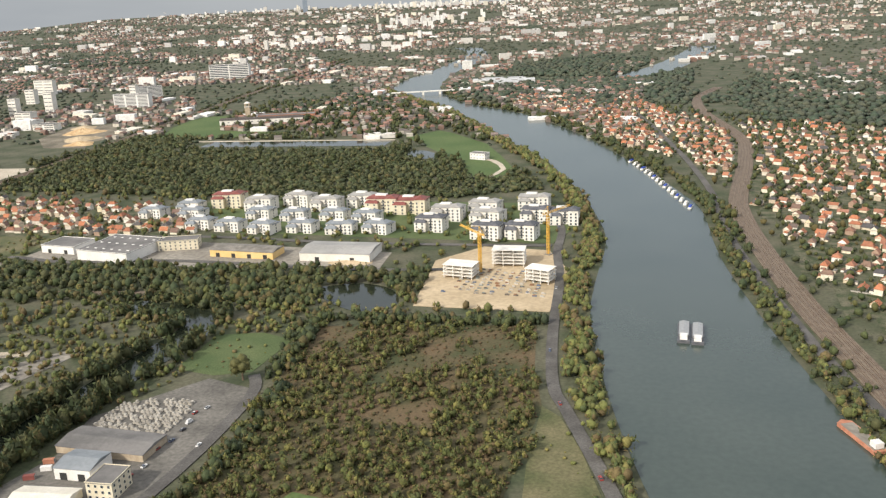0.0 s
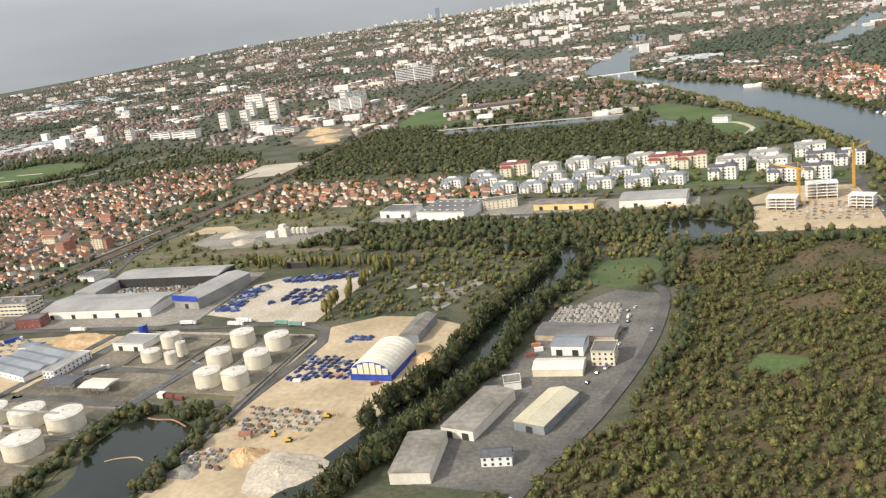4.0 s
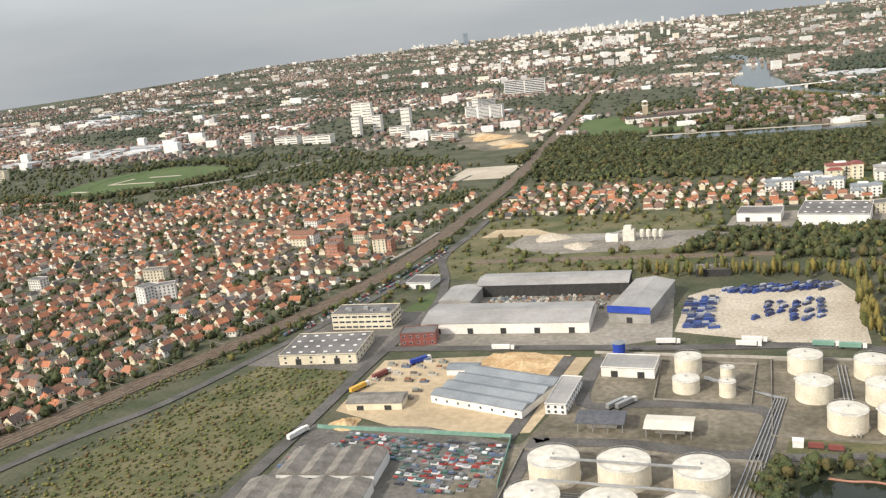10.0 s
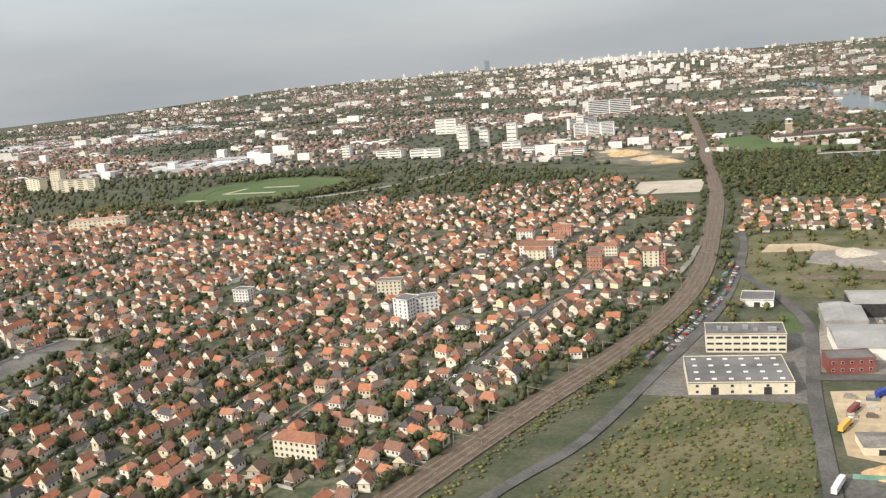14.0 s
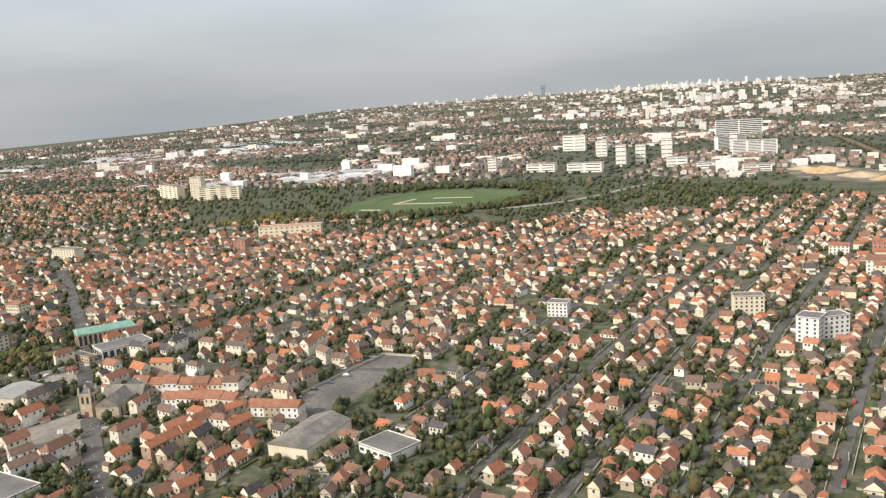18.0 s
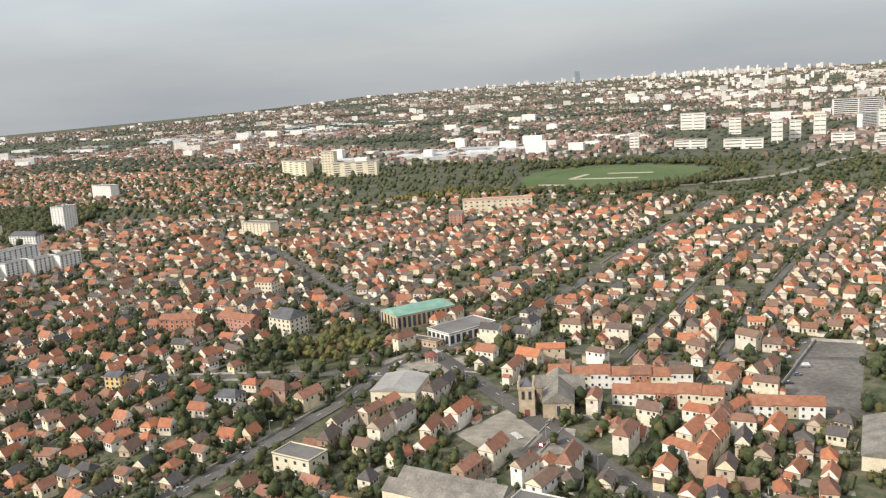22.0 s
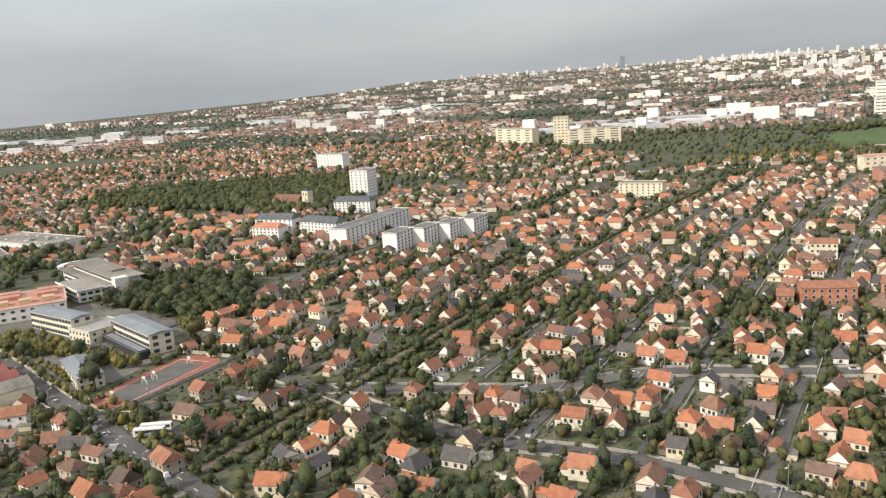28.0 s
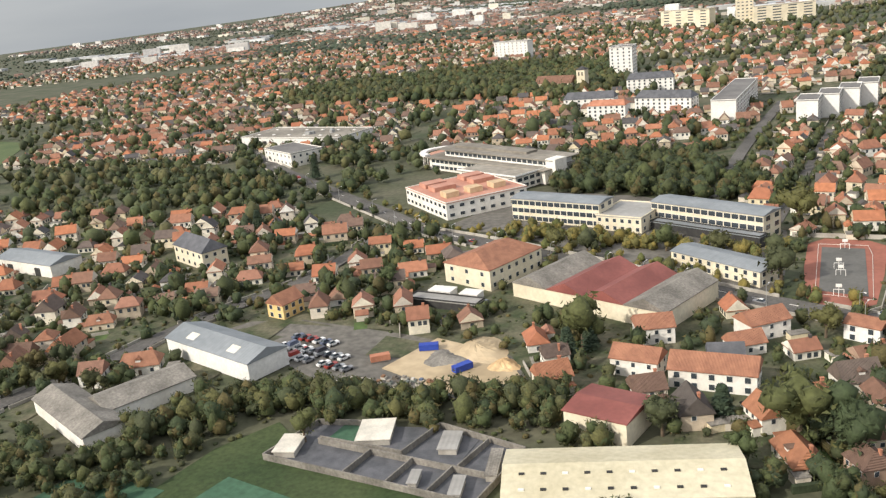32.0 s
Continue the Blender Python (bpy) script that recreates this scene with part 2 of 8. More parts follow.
M = dict(
    # far leaves are greyer and bluer: some haze is mixed into the colours
    hazed_wood=mat("hazed_distant_foliage", None, None, 0.05, 0.9, vary=([(0.055, 0.075, 0.05), (0.07, 0.085, 0.055), (0.06, 0.07, 0.05), (0.085, 0.09, 0.06)], "island"), grain=0.26),
    # pale grey-blue: the tower's haze is painted into this colour
    haze_glass=mat("hazy_curtain_wall", (0.22, 0.26, 0.31), (0.26, 0.30, 0.35), 0.02, 0.4),
    ground=mat("ground_mixed", (0.05, 0.062, 0.03), (0.105, 0.10, 0.065), 0.03, bump=0.3, fine=0.35, grain=0.26),
    garden=mat("garden_soil_and_grass", (0.045, 0.060, 0.026), (0.13, 0.12, 0.078), 0.11, bump=0.4, fine=0.8, grain=0.26),
    grass=mat("grass", (0.065, 0.095, 0.035), (0.10, 0.125, 0.05), 0.03, bump=0.3, fine=0.8, grain=0.26),
    dirt=mat("oily_brown_dirt", (0.115, 0.10, 0.072), (0.225, 0.195, 0.145), 0.03, fine=0.3, grain=0.3),
    rough_grass=mat("rough_grass", (0.075, 0.085, 0.035), (0.16, 0.14, 0.075), 0.03, bump=0.4, fine=0.5, grain=0.26),
    turf=mat("mown_turf", (0.065, 0.105, 0.032), (0.095, 0.13, 0.045), 0.01, fine=0.3, grain=0.26),
    sand=mat("sandy_soil", (0.36, 0.28, 0.175), (0.50, 0.395, 0.26), 0.022, bump=0.12, fine=0.25, grain=0.16),
    gravel=mat("pale_gravel", (0.39, 0.335, 0.255), (0.50, 0.44, 0.35), 0.03, fine=0.5, grain=0.26),
    soil=mat("orange_soil", (0.42, 0.27, 0.13), (0.58, 0.42, 0.24), 0.08, bump=0.6, fine=0.5, grain=0.26),
    asphalt=mat("worn_asphalt", (0.078, 0.073, 0.067), (0.128, 0.12, 0.11), 0.05, fine=0.9, grain=0.26),
    tarmac=mat("patched_pale_tarmac", (0.105, 0.098, 0.086), (0.17, 0.158, 0.138), 0.03, fine=0.4, grain=0.28),
    concrete=mat("concrete_yard", (0.18, 0.162, 0.135), (0.29, 0.264, 0.222), 0.022, fine=0.25, grain=0.26),
    ballast=mat("rail_ballast", (0.125, 0.095, 0.07), (0.19, 0.15, 0.11), 0.2, bump=0.5, fine=1.5, grain=0.26),
    rail=mat("rusty_steel", (0.22, 0.13, 0.08), (0.32, 0.24, 0.18), 0.5, 0.45, 0.8),
    water=mat("river_water", (0.040, 0.056, 0.047), (0.052, 0.068, 0.057), 0.01, 0.2, bump=0.03, fine=0.25, spec=0.42),
    pond=mat("still_dark_water", (0.014, 0.019, 0.012), (0.024, 0.029, 0.019), 0.02, 0.1, spec=0.28),
    wall=mat("house_render", None, None, 0.4, 0.9, vary=(WALLS, "object")),
    roof=mat("clay_tiles", None, None, 0.5, 0.85, vary=(ROOFS_NEAR, "object"), stripe=0.35),
    tiles=mat("orange_clay_tiles", (0.28, 0.13, 0.082), (0.38, 0.18, 0.11), 0.4, 0.85, stripe=0.35),
    wall_far=mat("house_render_far", None, None, 0.4, 0.9, vary=(WALLS, "island")),
    roof_far=mat("clay_tiles_far", None, None, 0.5, 0.85, vary=(ROOFS, "island")),
    # tile colours of far roofs, desaturated to carry haze in the paint
    roof_hazed=mat("hazed_distant_roofs", None, None, 0.5, 0.9, vary=([(0.25, 0.15, 0.115), (0.20, 0.135, 0.11), (0.29, 0.17, 0.13), (0.15, 0.13, 0.12), (0.22, 0.17, 0.15), (0.27, 0.15, 0.11)], "island")),
    city=mat("city_render_far", None, None, 0.2, 0.9, vary=([(0.42, 0.38, 0.32), (0.31, 0.28, 0.235), (0.50, 0.46, 0.39), (0.25, 0.215, 0.18), (0.56, 0.52, 0.46), (0.21, 0.165, 0.135), (0.36, 0.32, 0.27), (0.20, 0.13, 0.10), (0.29, 0.265, 0.24), (0.145, 0.13, 0.12)], "island")),
    slabs=mat("white_slabs_far", None, None, 0.2, 0.85, vary=([(0.72, 0.70, 0.66), (0.78, 0.76, 0.71), (0.62, 0.59, 0.54), (0.70, 0.64, 0.53), (0.50, 0.48, 0.46), (0.75, 0.73, 0.70)], "island")),
    halls=mat("sheet_halls_far", None, None, 0.05, 0.6, vary=([(0.48, 0.485, 0.49), (0.62, 0.62, 0.61), (0.33, 0.345, 0.36), (0.54, 0.54, 0.53), (0.27, 0.285, 0.295), (0.44, 0.44, 0.43)], "island")),
    # the turf green at roughly half strength: shade is put into the colour
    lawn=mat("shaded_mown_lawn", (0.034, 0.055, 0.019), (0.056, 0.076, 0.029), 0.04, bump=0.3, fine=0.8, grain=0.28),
    scrub=mat("brown_scrub_floor", (0.055, 0.062, 0.026), (0.125, 0.088, 0.048), 0.03, bump=0.4, fine=0.7, grain=0.3),
    leaf=mat("autumn_leaves", None, None, 0.5, 0.8, vary=(LEAVES, "island"), bump=0.5, fine=2.0, grain=0.26),
    leaf_dark=mat("dark_summer_leaves", None, None, 0.5, 0.8, vary=([(0.036, 0.050, 0.022), (0.048, 0.064, 0.026), (0.062, 0.074, 0.027), (0.042, 0.056, 0.028), (0.085, 0.072, 0.028), (0.072, 0.085, 0.03), (0.052, 0.062, 0.024)], "island"), bump=0.5, fine=2.0, grain=0.26),
    leaf_one=mat("leaves_single_tree", None, None, 0.5, 0.8, vary=(LEAVES, "object"), bump=0.5, fine=2.0, grain=0.26),
    leaf_brown=mat("young_wood_leaves", None, None, 0.4, 0.8, vary=([(0.095, 0.105, 0.036), (0.115, 0.12, 0.04), (0.14, 0.105, 0.045), (0.07, 0.09, 0.032), (0.175, 0.155, 0.05), (0.115, 0.085, 0.038), (0.10, 0.118, 0.036), (0.15, 0.16, 0.048)], "island"), bump=0.5, fine=2.0, grain=0.26),
    leaf_park=mat("park_leaves", None, None, 0.3, 0.8, vary=([(0.062, 0.078, 0.034), (0.075, 0.088, 0.038), (0.088, 0.09, 0.04), (0.065, 0.08, 0.04), (0.10, 0.095, 0.042), (0.078, 0.095, 0.036), (0.055, 0.066, 0.032), (0.115, 0.112, 0.046)], "island"), bump=0.5, fine=2.0, grain=0.26),
    leaf_young=mat("young_wood_mixed_leaves", None, None, 0.4, 0.8, vary=([(0.085, 0.095, 0.032), (0.11, 0.115, 0.036), (0.135, 0.105, 0.042), (0.065, 0.08, 0.026), (0.175, 0.16, 0.048), (0.12, 0.088, 0.04), (0.095, 0.11, 0.034), (0.14, 0.145, 0.042), (0.105, 0.078, 0.038), (0.078, 0.085, 0.03)], "island"), bump=0.5, fine=2.0, grain=0.26),
    leaf_scrub=mat("brown_scrub_leaves", None, None, 0.3, 0.85, vary=([(0.105, 0.07, 0.036), (0.085, 0.062, 0.032), (0.075, 0.07, 0.03), (0.13, 0.085, 0.045), (0.06, 0.062, 0.026), (0.095, 0.085, 0.035)], "island"), bump=0.5, fine=2.0, grain=0.26),
    leaf_poplar=mat("poplar_leaves", None, None, 0.5, 0.8, vary=([(0.16, 0.135, 0.04), (0.19, 0.15, 0.04), (0.13, 0.12, 0.04), (0.10, 0.11, 0.035)], "island"), bump=0.5, fine=2.0, grain=0.26),
    conifer=mat("conifer_needles", (0.028, 0.045, 0.028), (0.05, 0.07, 0.038), 0.4, 0.85, grain=0.26),
    bark=mat("bark", (0.10, 0.075, 0.05), (0.16, 0.12, 0.085), 1.0, bump=0.5),
    white=mat("white_paint", (0.66, 0.64, 0.60), (0.76, 0.74, 0.70), 0.1, 0.6),
    tank=mat("cream_tank_paint", (0.60, 0.54, 0.42), (0.72, 0.66, 0.53), 0.12, 0.5, grain=0.14),
    tank_top=mat("weathered_tank_roof", (0.52, 0.49, 0.42), (0.70, 0.65, 0.56), 0.25, 0.6),
    plaster=mat("pale_plaster", (0.66, 0.62, 0.55), (0.76, 0.73, 0.67), 0.1, 0.8),
    cream=mat("cream_plaster", (0.60, 0.53, 0.39), (0.70, 0.63, 0.48), 0.1, 0.8),
    yellow=mat("ochre_plaster", (0.66, 0.45, 0.18), (0.72, 0.52, 0.24), 0.1, 0.8),
    stone=mat("brown_limestone", (0.34, 0.27, 0.19), (0.46, 0.38, 0.28), 0.3, 0.9),
    wallstone=mat("weathered_garden_wall", (0.30, 0.275, 0.235), (0.44, 0.41, 0.36), 0.2, 0.9),
    brick=mat("red_brick", (0.36, 0.15, 0.09), (0.46, 0.21, 0.13), 0.3, 0.85),
    salmon=mat("salmon_cladding", (0.40, 0.19, 0.135), (0.48, 0.25, 0.18), 0.1, 0.7),
    red=mat("red_sheet", (0.18, 0.058, 0.048), (0.25, 0.085, 0.07), 0.1, 0.6),
    blue=mat("blue_sheet", (0.02, 0.05, 0.30), (0.04, 0.08, 0.38), 0.1, 0.5),
    teal=mat("patinated_copper", (0.15, 0.28, 0.22), (0.22, 0.36, 0.29), 0.15, 0.6, grain=0.16),
    slate=mat("slate", (0.075, 0.078, 0.085), (0.12, 0.12, 0.13), 0.3, 0.6),
    steel=mat("ribbed_grey_sheet", (0.27, 0.26, 0.24), (0.37, 0.355, 0.33), 0.05, 0.55, 0.1, bump=0.2, stripe=1.2),
    beige=mat("faded_beige_sheet", (0.47, 0.42, 0.29), (0.56, 0.51, 0.37), 0.08, 0.8, bump=0.06, stripe=0.5, grain=0.12),
    tan=mat("tan_brick", (0.46, 0.32, 0.19), (0.56, 0.42, 0.27), 0.3, 0.85),
    bluesteel=mat("blue_grey_sheet", (0.19, 0.208, 0.22), (0.265, 0.283, 0.295), 0.06, 0.55, 0.1, bump=0.2, stripe=1.2),
    fibre=mat("old_fibre_cement", (0.15, 0.138, 0.12), (0.25, 0.23, 0.20), 0.15, 0.9, bump=0.2, stripe=0.6, grain=0.26),
    membrane=mat("dark_flat_roof", (0.12, 0.115, 0.11), (0.19, 0.18, 0.17), 0.06, 0.9),
    glass=mat("window_glass", (0.035, 0.045, 0.055), (0.06, 0.07, 0.08), 0.5, 0.12, spec=0.6),
    dark=mat("dark_opening", (0.03, 0.03, 0.03), (0.05, 0.048, 0.045), 0.5, 0.8),
    metal=mat("galvanised_steel", (0.36, 0.36, 0.35), (0.45, 0.45, 0.44), 0.5, 0.5, 0.6),
    crane=mat("yellow_steel", (0.62, 0.36, 0.06), (0.70, 0.43, 0.09), 0.5, 0.5),
    tarp=mat("white_membrane", (0.60, 0.555, 0.46), (0.70, 0.655, 0.56), 0.1, 0.6),
    track=mat("red_sports_surface", (0.26, 0.10, 0.07), (0.32, 0.125, 0.09), 0.06, 0.9),
    court=mat("grey_sports_surface", (0.10, 0.098, 0.09), (0.135, 0.13, 0.12), 0.1, 0.9),
    greencourt=mat("green_sports_surface", (0.045, 0.10, 0.06), (0.06, 0.125, 0.075), 0.06, 0.9, grain=0.2),
    tyre=mat("rubber", (0.02, 0.02, 0.02), (0.03, 0.03, 0.03), 1.0, 0.9),
    car=mat("car_paint", None, None, 0.5, 0.3, vary=([(0.70, 0.70, 0.69), (0.04, 0.04, 0.05), (0.30, 0.31, 0.32), (0.75, 0.74, 0.72), (0.10, 0.12, 0.18), (0.22, 0.22, 0.23), (0.30, 0.04, 0.03), (0.55, 0.55, 0.54)], "object"), spec=0.5),
    lot=mat("parked_car_paint", None, None, 0.5, 0.35, vary=([(0.62, 0.62, 0.61), (0.05, 0.05, 0.06), (0.28, 0.29, 0.30), (0.06, 0.13, 0.11), (0.10, 0.14, 0.22), (0.20, 0.20, 0.21), (0.30, 0.05, 0.04), (0.08, 0.10, 0.09)], "island"), spec=0.5),
    bluelot=mat("blue_lorry_paint", None, None, 0.5, 0.4, vary=([(0.025, 0.045, 0.17), (0.035, 0.07, 0.25), (0.04, 0.05, 0.11), (0.34, 0.35, 0.37), (0.05, 0.08, 0.22), (0.06, 0.06, 0.07), (0.18, 0.19, 0.22), (0.03, 0.05, 0.14)], "island"), spec=0.5),
    junk=mat("scrap_and_crates", None, None, 0.6, 0.8, vary=([(0.36, 0.32, 0.26), (0.14, 0.12, 0.10), (0.44, 0.41, 0.35), (0.24, 0.13, 0.075), (0.11, 0.14, 0.20), (0.50, 0.46, 0.40), (0.20, 0.22, 0.20), (0.27, 0.24, 0.20)], "island"), grain=0.3),
)

# ---- building tools (all lengths in full-size metres) ----
rng = np.random.default_rng(7)


class Soup:
    """Faces of one mesh: vertices, faces, a material slot for each face."""

    def __init__(self):
        self.v, self.f, self.m = [], [], []

    def add(self, verts, faces, slot=0):
        k = len(self.v)
        self.v.extend(verts)
        self.f.extend(tuple(i + k for i in q) for q in faces)
        self.m.extend([slot] * len(faces))
        return self

    def box(self, cx, cy, z0, lx, ly, h, ang=0.0, slot=0, top=None):
        c, s = math.cos(ang), math.sin(ang)
        q = [(cx + c * x * lx / 2 - s * y * ly / 2, cy + s * x * lx / 2 + c * y * ly / 2) for x, y in ((-1, -1), (1, -1), (1, 1), (-1, 1))]
        return self.prism(q, z0, z0 + h, slot, top)

    def prism(self, poly, z0, z1, slot=0, top=None):
        n = len(poly)
        area = sum(poly[i][0] * poly[(i + 1) % n][1] - poly[(i + 1) % n][0] * poly[i][1] for i in range(n))
        if area < 0:
            poly = poly[::-1]
        k = len(self.v)
        self.v.extend([(x, y, z0) for x, y in poly] + [(x, y, z1) for x, y in poly])
        for i in range(n):
            j = (i + 1) % n
            self.f.append((k + i, k + j, k + n + j, k + n + i))
            self.m.append(slot)
        self.f.append(tuple(k + n + i for i in range(n)))
        self.m.append(slot if top is None else top)
        self.f.append(tuple(k + n - 1 - i for i in range(n)))
        self.m.append(slot)
        return self

    def gable(self, cx, cy, z0, l, w, h, ang=0.0, slot=0, hip=0.0, end=None):
        """A roof body: ridge along l; hip shortens the ridge at both ends."""
        c, s = math.cos(ang), math.sin(ang)
        p = [(-l / 2, -w / 2, 0), (l / 2, -w / 2, 0), (l / 2, w / 2, 0), (-l / 2, w / 2, 0), (-l / 2 + hip, 0, h), (l / 2 - hip, 0, h)]
        p += [(x, y, -0.25) for x, y, _ in p[:4]]
        v = [(cx + c * x - s * y, cy + s * x + c * y, z0 + z) for x, y, z in p]
        e = slot if end is None else end
        self.add(v, [(0, 1, 5, 4), (2, 3, 4, 5)], slot)
        k = len(self.v) - 10
        for q, sl in (((1, 2, 5), e), ((3, 0, 4), e), ((0, 6, 7, 1), slot), ((1, 7, 8, 2), slot), ((2, 8, 9, 3), slot), ((3, 9, 6, 0), slot), ((9, 8, 7, 6), slot)):
            self.f.append(tuple(i + k for i in q))
            self.m.append(sl)
        return self

    def cyl(self, cx, cy, z0, r, h, n=12, slot=0, top=None, r2=None, cone=0.0):
        r2 = r if r2 is None else r2
        a = [2 * math.pi * i / n for i in range(n)]
        v = [(cx + r * math.cos(t), cy + r * math.sin(t), z0) for t in a] + [(cx + r2 * math.cos(t), cy + r2 * math.sin(t), z0 + h) for t in a] + [(cx, cy, z0 + h + cone)]
        self.add(v, [(i, (i + 1) % n, n + (i + 1) % n, n + i) for i in range(n)], slot)
        k = len(self.v) - 2 * n - 1
        for i in range(n):
            self.f.append((k + n + i, k + n + (i + 1) % n, k + 2 * n))
            self.m.append(slot if top is None else top)
        return self

    def beam(self, a, b, w, slot=0):
        a, b = Vector(a), Vector(b)
        d = (b - a).normalized()
        u = d.cross(Vector((0, 0, 1)) if abs(d.z) < 0.9 else Vector((1, 0, 0))).normalized() * w / 2
        t = d.cross(u).normalized() * w / 2
        v = [tuple(p + x * u + y * t) for p in (a, b) for x, y in ((-1, -1), (1, -1), (1, 1), (-1, 1))]
        return self.add(v, [(0, 1, 5, 4), (1, 2, 6, 5), (2, 3, 7, 6), (3, 0, 4, 7), (4, 5, 6, 7), (3, 2, 1, 0)], slot)

    def data(self, name, mats):
        me = bpy.data.meshes.new(name)
        me.from_pydata([(x * U, y * U, z * U) for x, y, z in self.v], [], self.f)
        for q in mats if isinstance(mats, (list, tuple)) else [mats]:
            me.materials.append(M[q])
        me.polygons.foreach_set("material_index", self.m)
        me.update()
        return me


def tri_mesh(name, verts, tris, mats, slots=None, smooth=False):
    """A mesh from numpy arrays, for crowns and other things of many faces."""
    me = bpy.data.meshes.new(name)
    n, k = len(verts), len(tris)
    me.vertices.add(n)
    me.vertices.foreach_set("co", (np.asarray(verts, np.float32) * U).ravel())
    me.loops.add(3 * k)
    me.loops.foreach_set("vertex_index", np.asarray(tris, np.int32).ravel())
    me.polygons.add(k)
    me.polygons.foreach_set("loop_start", np.arange(0, 3 * k, 3, dtype=np.int32))
    me.polygons.foreach_set("loop_total", np.full(k, 3, np.int32))
    for q in mats:
        me.materials.append(M[q])
    if slots is not None:
        me.polygons.foreach_set("material_index", np.asarray(slots, np.int32))
    if smooth:
        me.polygons.foreach_set("use_smooth", np.ones(k, bool))
    me.update(calc_edges=True)
    return me


def put(ob, x, y, z=0.0, ang=0.0):
    ob.matrix_basis = pose(U * x, U * y, U * z, 0, 0, math.degrees(ang))
    return ob


def thing(name, label, category, x=0.0, y=0.0, ang=0.0, z=0.0, group="", kind=""):
    return tagged(put(new(name), x, y, z, ang), label, category, group, kind)


def part(name, soup, mats, parent, label=""):
    ob = new(name, soup.data(name, mats) if isinstance(soup, Soup) else soup)
    ob.parent = parent
    return tagged(ob, label)


def at(ob, x, y, z=0.0, ang=0.0):
    """Places a part within its parent."""
    return put(ob, x, y, z, ang)


def solid(name, soup, mats, label, category, kind="", group=""):
    return tagged(new(name, soup.data(name, mats)), label, category, group, kind)


# a raster of the plan, 4 m a cell: 0 free, 1 taken
GX, GY, GW, GH, CELL = -3200, -300, 1250, 900, 4.0
taken = np.zeros((GH, GW), bool)
_cx, _cy = np.meshgrid(GX + CELL * (np.arange(GW) + 0.5), GY + CELL * (np.arange(GH) + 0.5))


def inside(poly, x, y):
    r = np.zeros(np.shape(x), bool)
    n = len(poly)
    for i in range(n):
        (x0, y0), (x1, y1) = poly[i], poly[(i + 1) % n]
        if y0 != y1:
            r ^= ((y0 > y) != (y1 > y)) & (x < (x1 - x0) * (y - y0) / (y1 - y0) + x0)
    return r


def take(poly):
    xs, ys = [p[0] for p in poly], [p[1] for p in poly]
    i0, i1 = max(int((min(xs) - GX) // CELL), 0), min(int((max(xs) - GX) // CELL) + 1, GW)
    j0, j1 = max(int((min(ys) - GY) // CELL), 0), min(int((max(ys) - GY) // CELL) + 1, GH)
    if i1 > i0 and j1 > j0:
        taken[j0:j1, i0:i1] |= inside(poly, _cx[j0:j1, i0:i1], _cy[j0:j1, i0:i1])


def free(x, y):
    i, j = int((x - GX) // CELL), int((y - GY) // CELL)
    return not (0 <= i < GW and 0 <= j < GH) or not taken[j, i]


def strip(line, width):
    """The outline of a band along a polyline."""
    a, b = [], []
    for i, (x, y) in enumerate(line):
        x0, y0 = line[max(i - 1, 0)]
        x1, y1 = line[min(i + 1, len(line) - 1)]
        l = math.hypot(x1 - x0, y1 - y0)
        nx, ny = -(y1 - y0) / l * width / 2, (x1 - x0) / l * width / 2
        a.append((x + nx, y + ny))
        b.append((x - nx, y - ny))
    return a, b


def band(soup, line, width, z, slot=0, block=True, h=0.12):
    a, b = strip(line, width)
    for i in range(len(line) - 1):
        q = [b[i], b[i + 1], a[i + 1], a[i]]
        soup.prism(q, z - h, z, slot)
        if block:
            take(q)


def smooth_line(pts, step=4):
    """Catmull-Rom through the points."""
    out = []
    for i in range(len(pts) - 1):
        p = [np.array(pts[max(0, min(len(pts) - 1, i + k))], float) for k in (-1, 0, 1, 2)]
        for s in range(step):
            t = s / step
            out.append(tuple(0.5 * (2 * p[1] + (p[2] - p[0]) * t + (2 * p[0] - 5 * p[1] + 4 * p[2] - p[3]) * t * t + (3 * p[1] - p[0] - 3 * p[2] + p[3]) * t ** 3)))
    out.append(tuple(map(float, pts[-1])))
    return out


LEVEL = [0.0]


def sheet(name, poly, z, m, label, category="ground", block=True):
    """A flat piece of ground on top of the main sheet."""
    if block:
        take(poly)
    LEVEL[0] += 0.004
    s = Soup().prism(poly, z - 0.3, z + LEVEL[0])
    return solid(name, s, m, label, category, "structure")


def stamp(ob, m):
    """As copy_thing(); it keeps the list of parts, so that many copies stay quick."""
    if ob not in KIN:
        KIN[ob] = list(ob.children)
    c = ob.copy()
    scene.collection.objects.link(c)
    c.matrix_basis = m @ Matrix.Diagonal((*ob.scale, 1))
    for o in KIN[ob]:
        d = o.copy()
        scene.collection.objects.link(d)
        d.parent = c
        for q in o.children:
            e = q.copy()
            scene.collection.objects.link(e)
            e.parent = d
    return c


KIN = {}

# ---- the ground, water, roads and railway ----
STEP = 20
g = Soup()
far_step = [-5200, -2600] + list(range(-1700, 301, STEP)) + [1300, 2600, 5200]
rows_y = [-900] + list(range(0, 1101, STEP)) + [1500, 3000, 4500, 6000, 7500, 9300]
hill = {6000: 4, 7500: 22, 9300: 70}
for y in rows_y:
    for x in far_step:
        g.v.append((x, y, hill.get(y, 0)))
nx = len(far_step)
for j in range(len(rows_y) - 1):
    for i in range(nx - 1):
        k = j * nx + i
        g.f.append((k, k + 1, k + nx + 1, k + nx))
        g.m.append(0)
solid("ground", g, "ground", "wide plain of mixed grass, soil and built-up land", "ground", "structure")


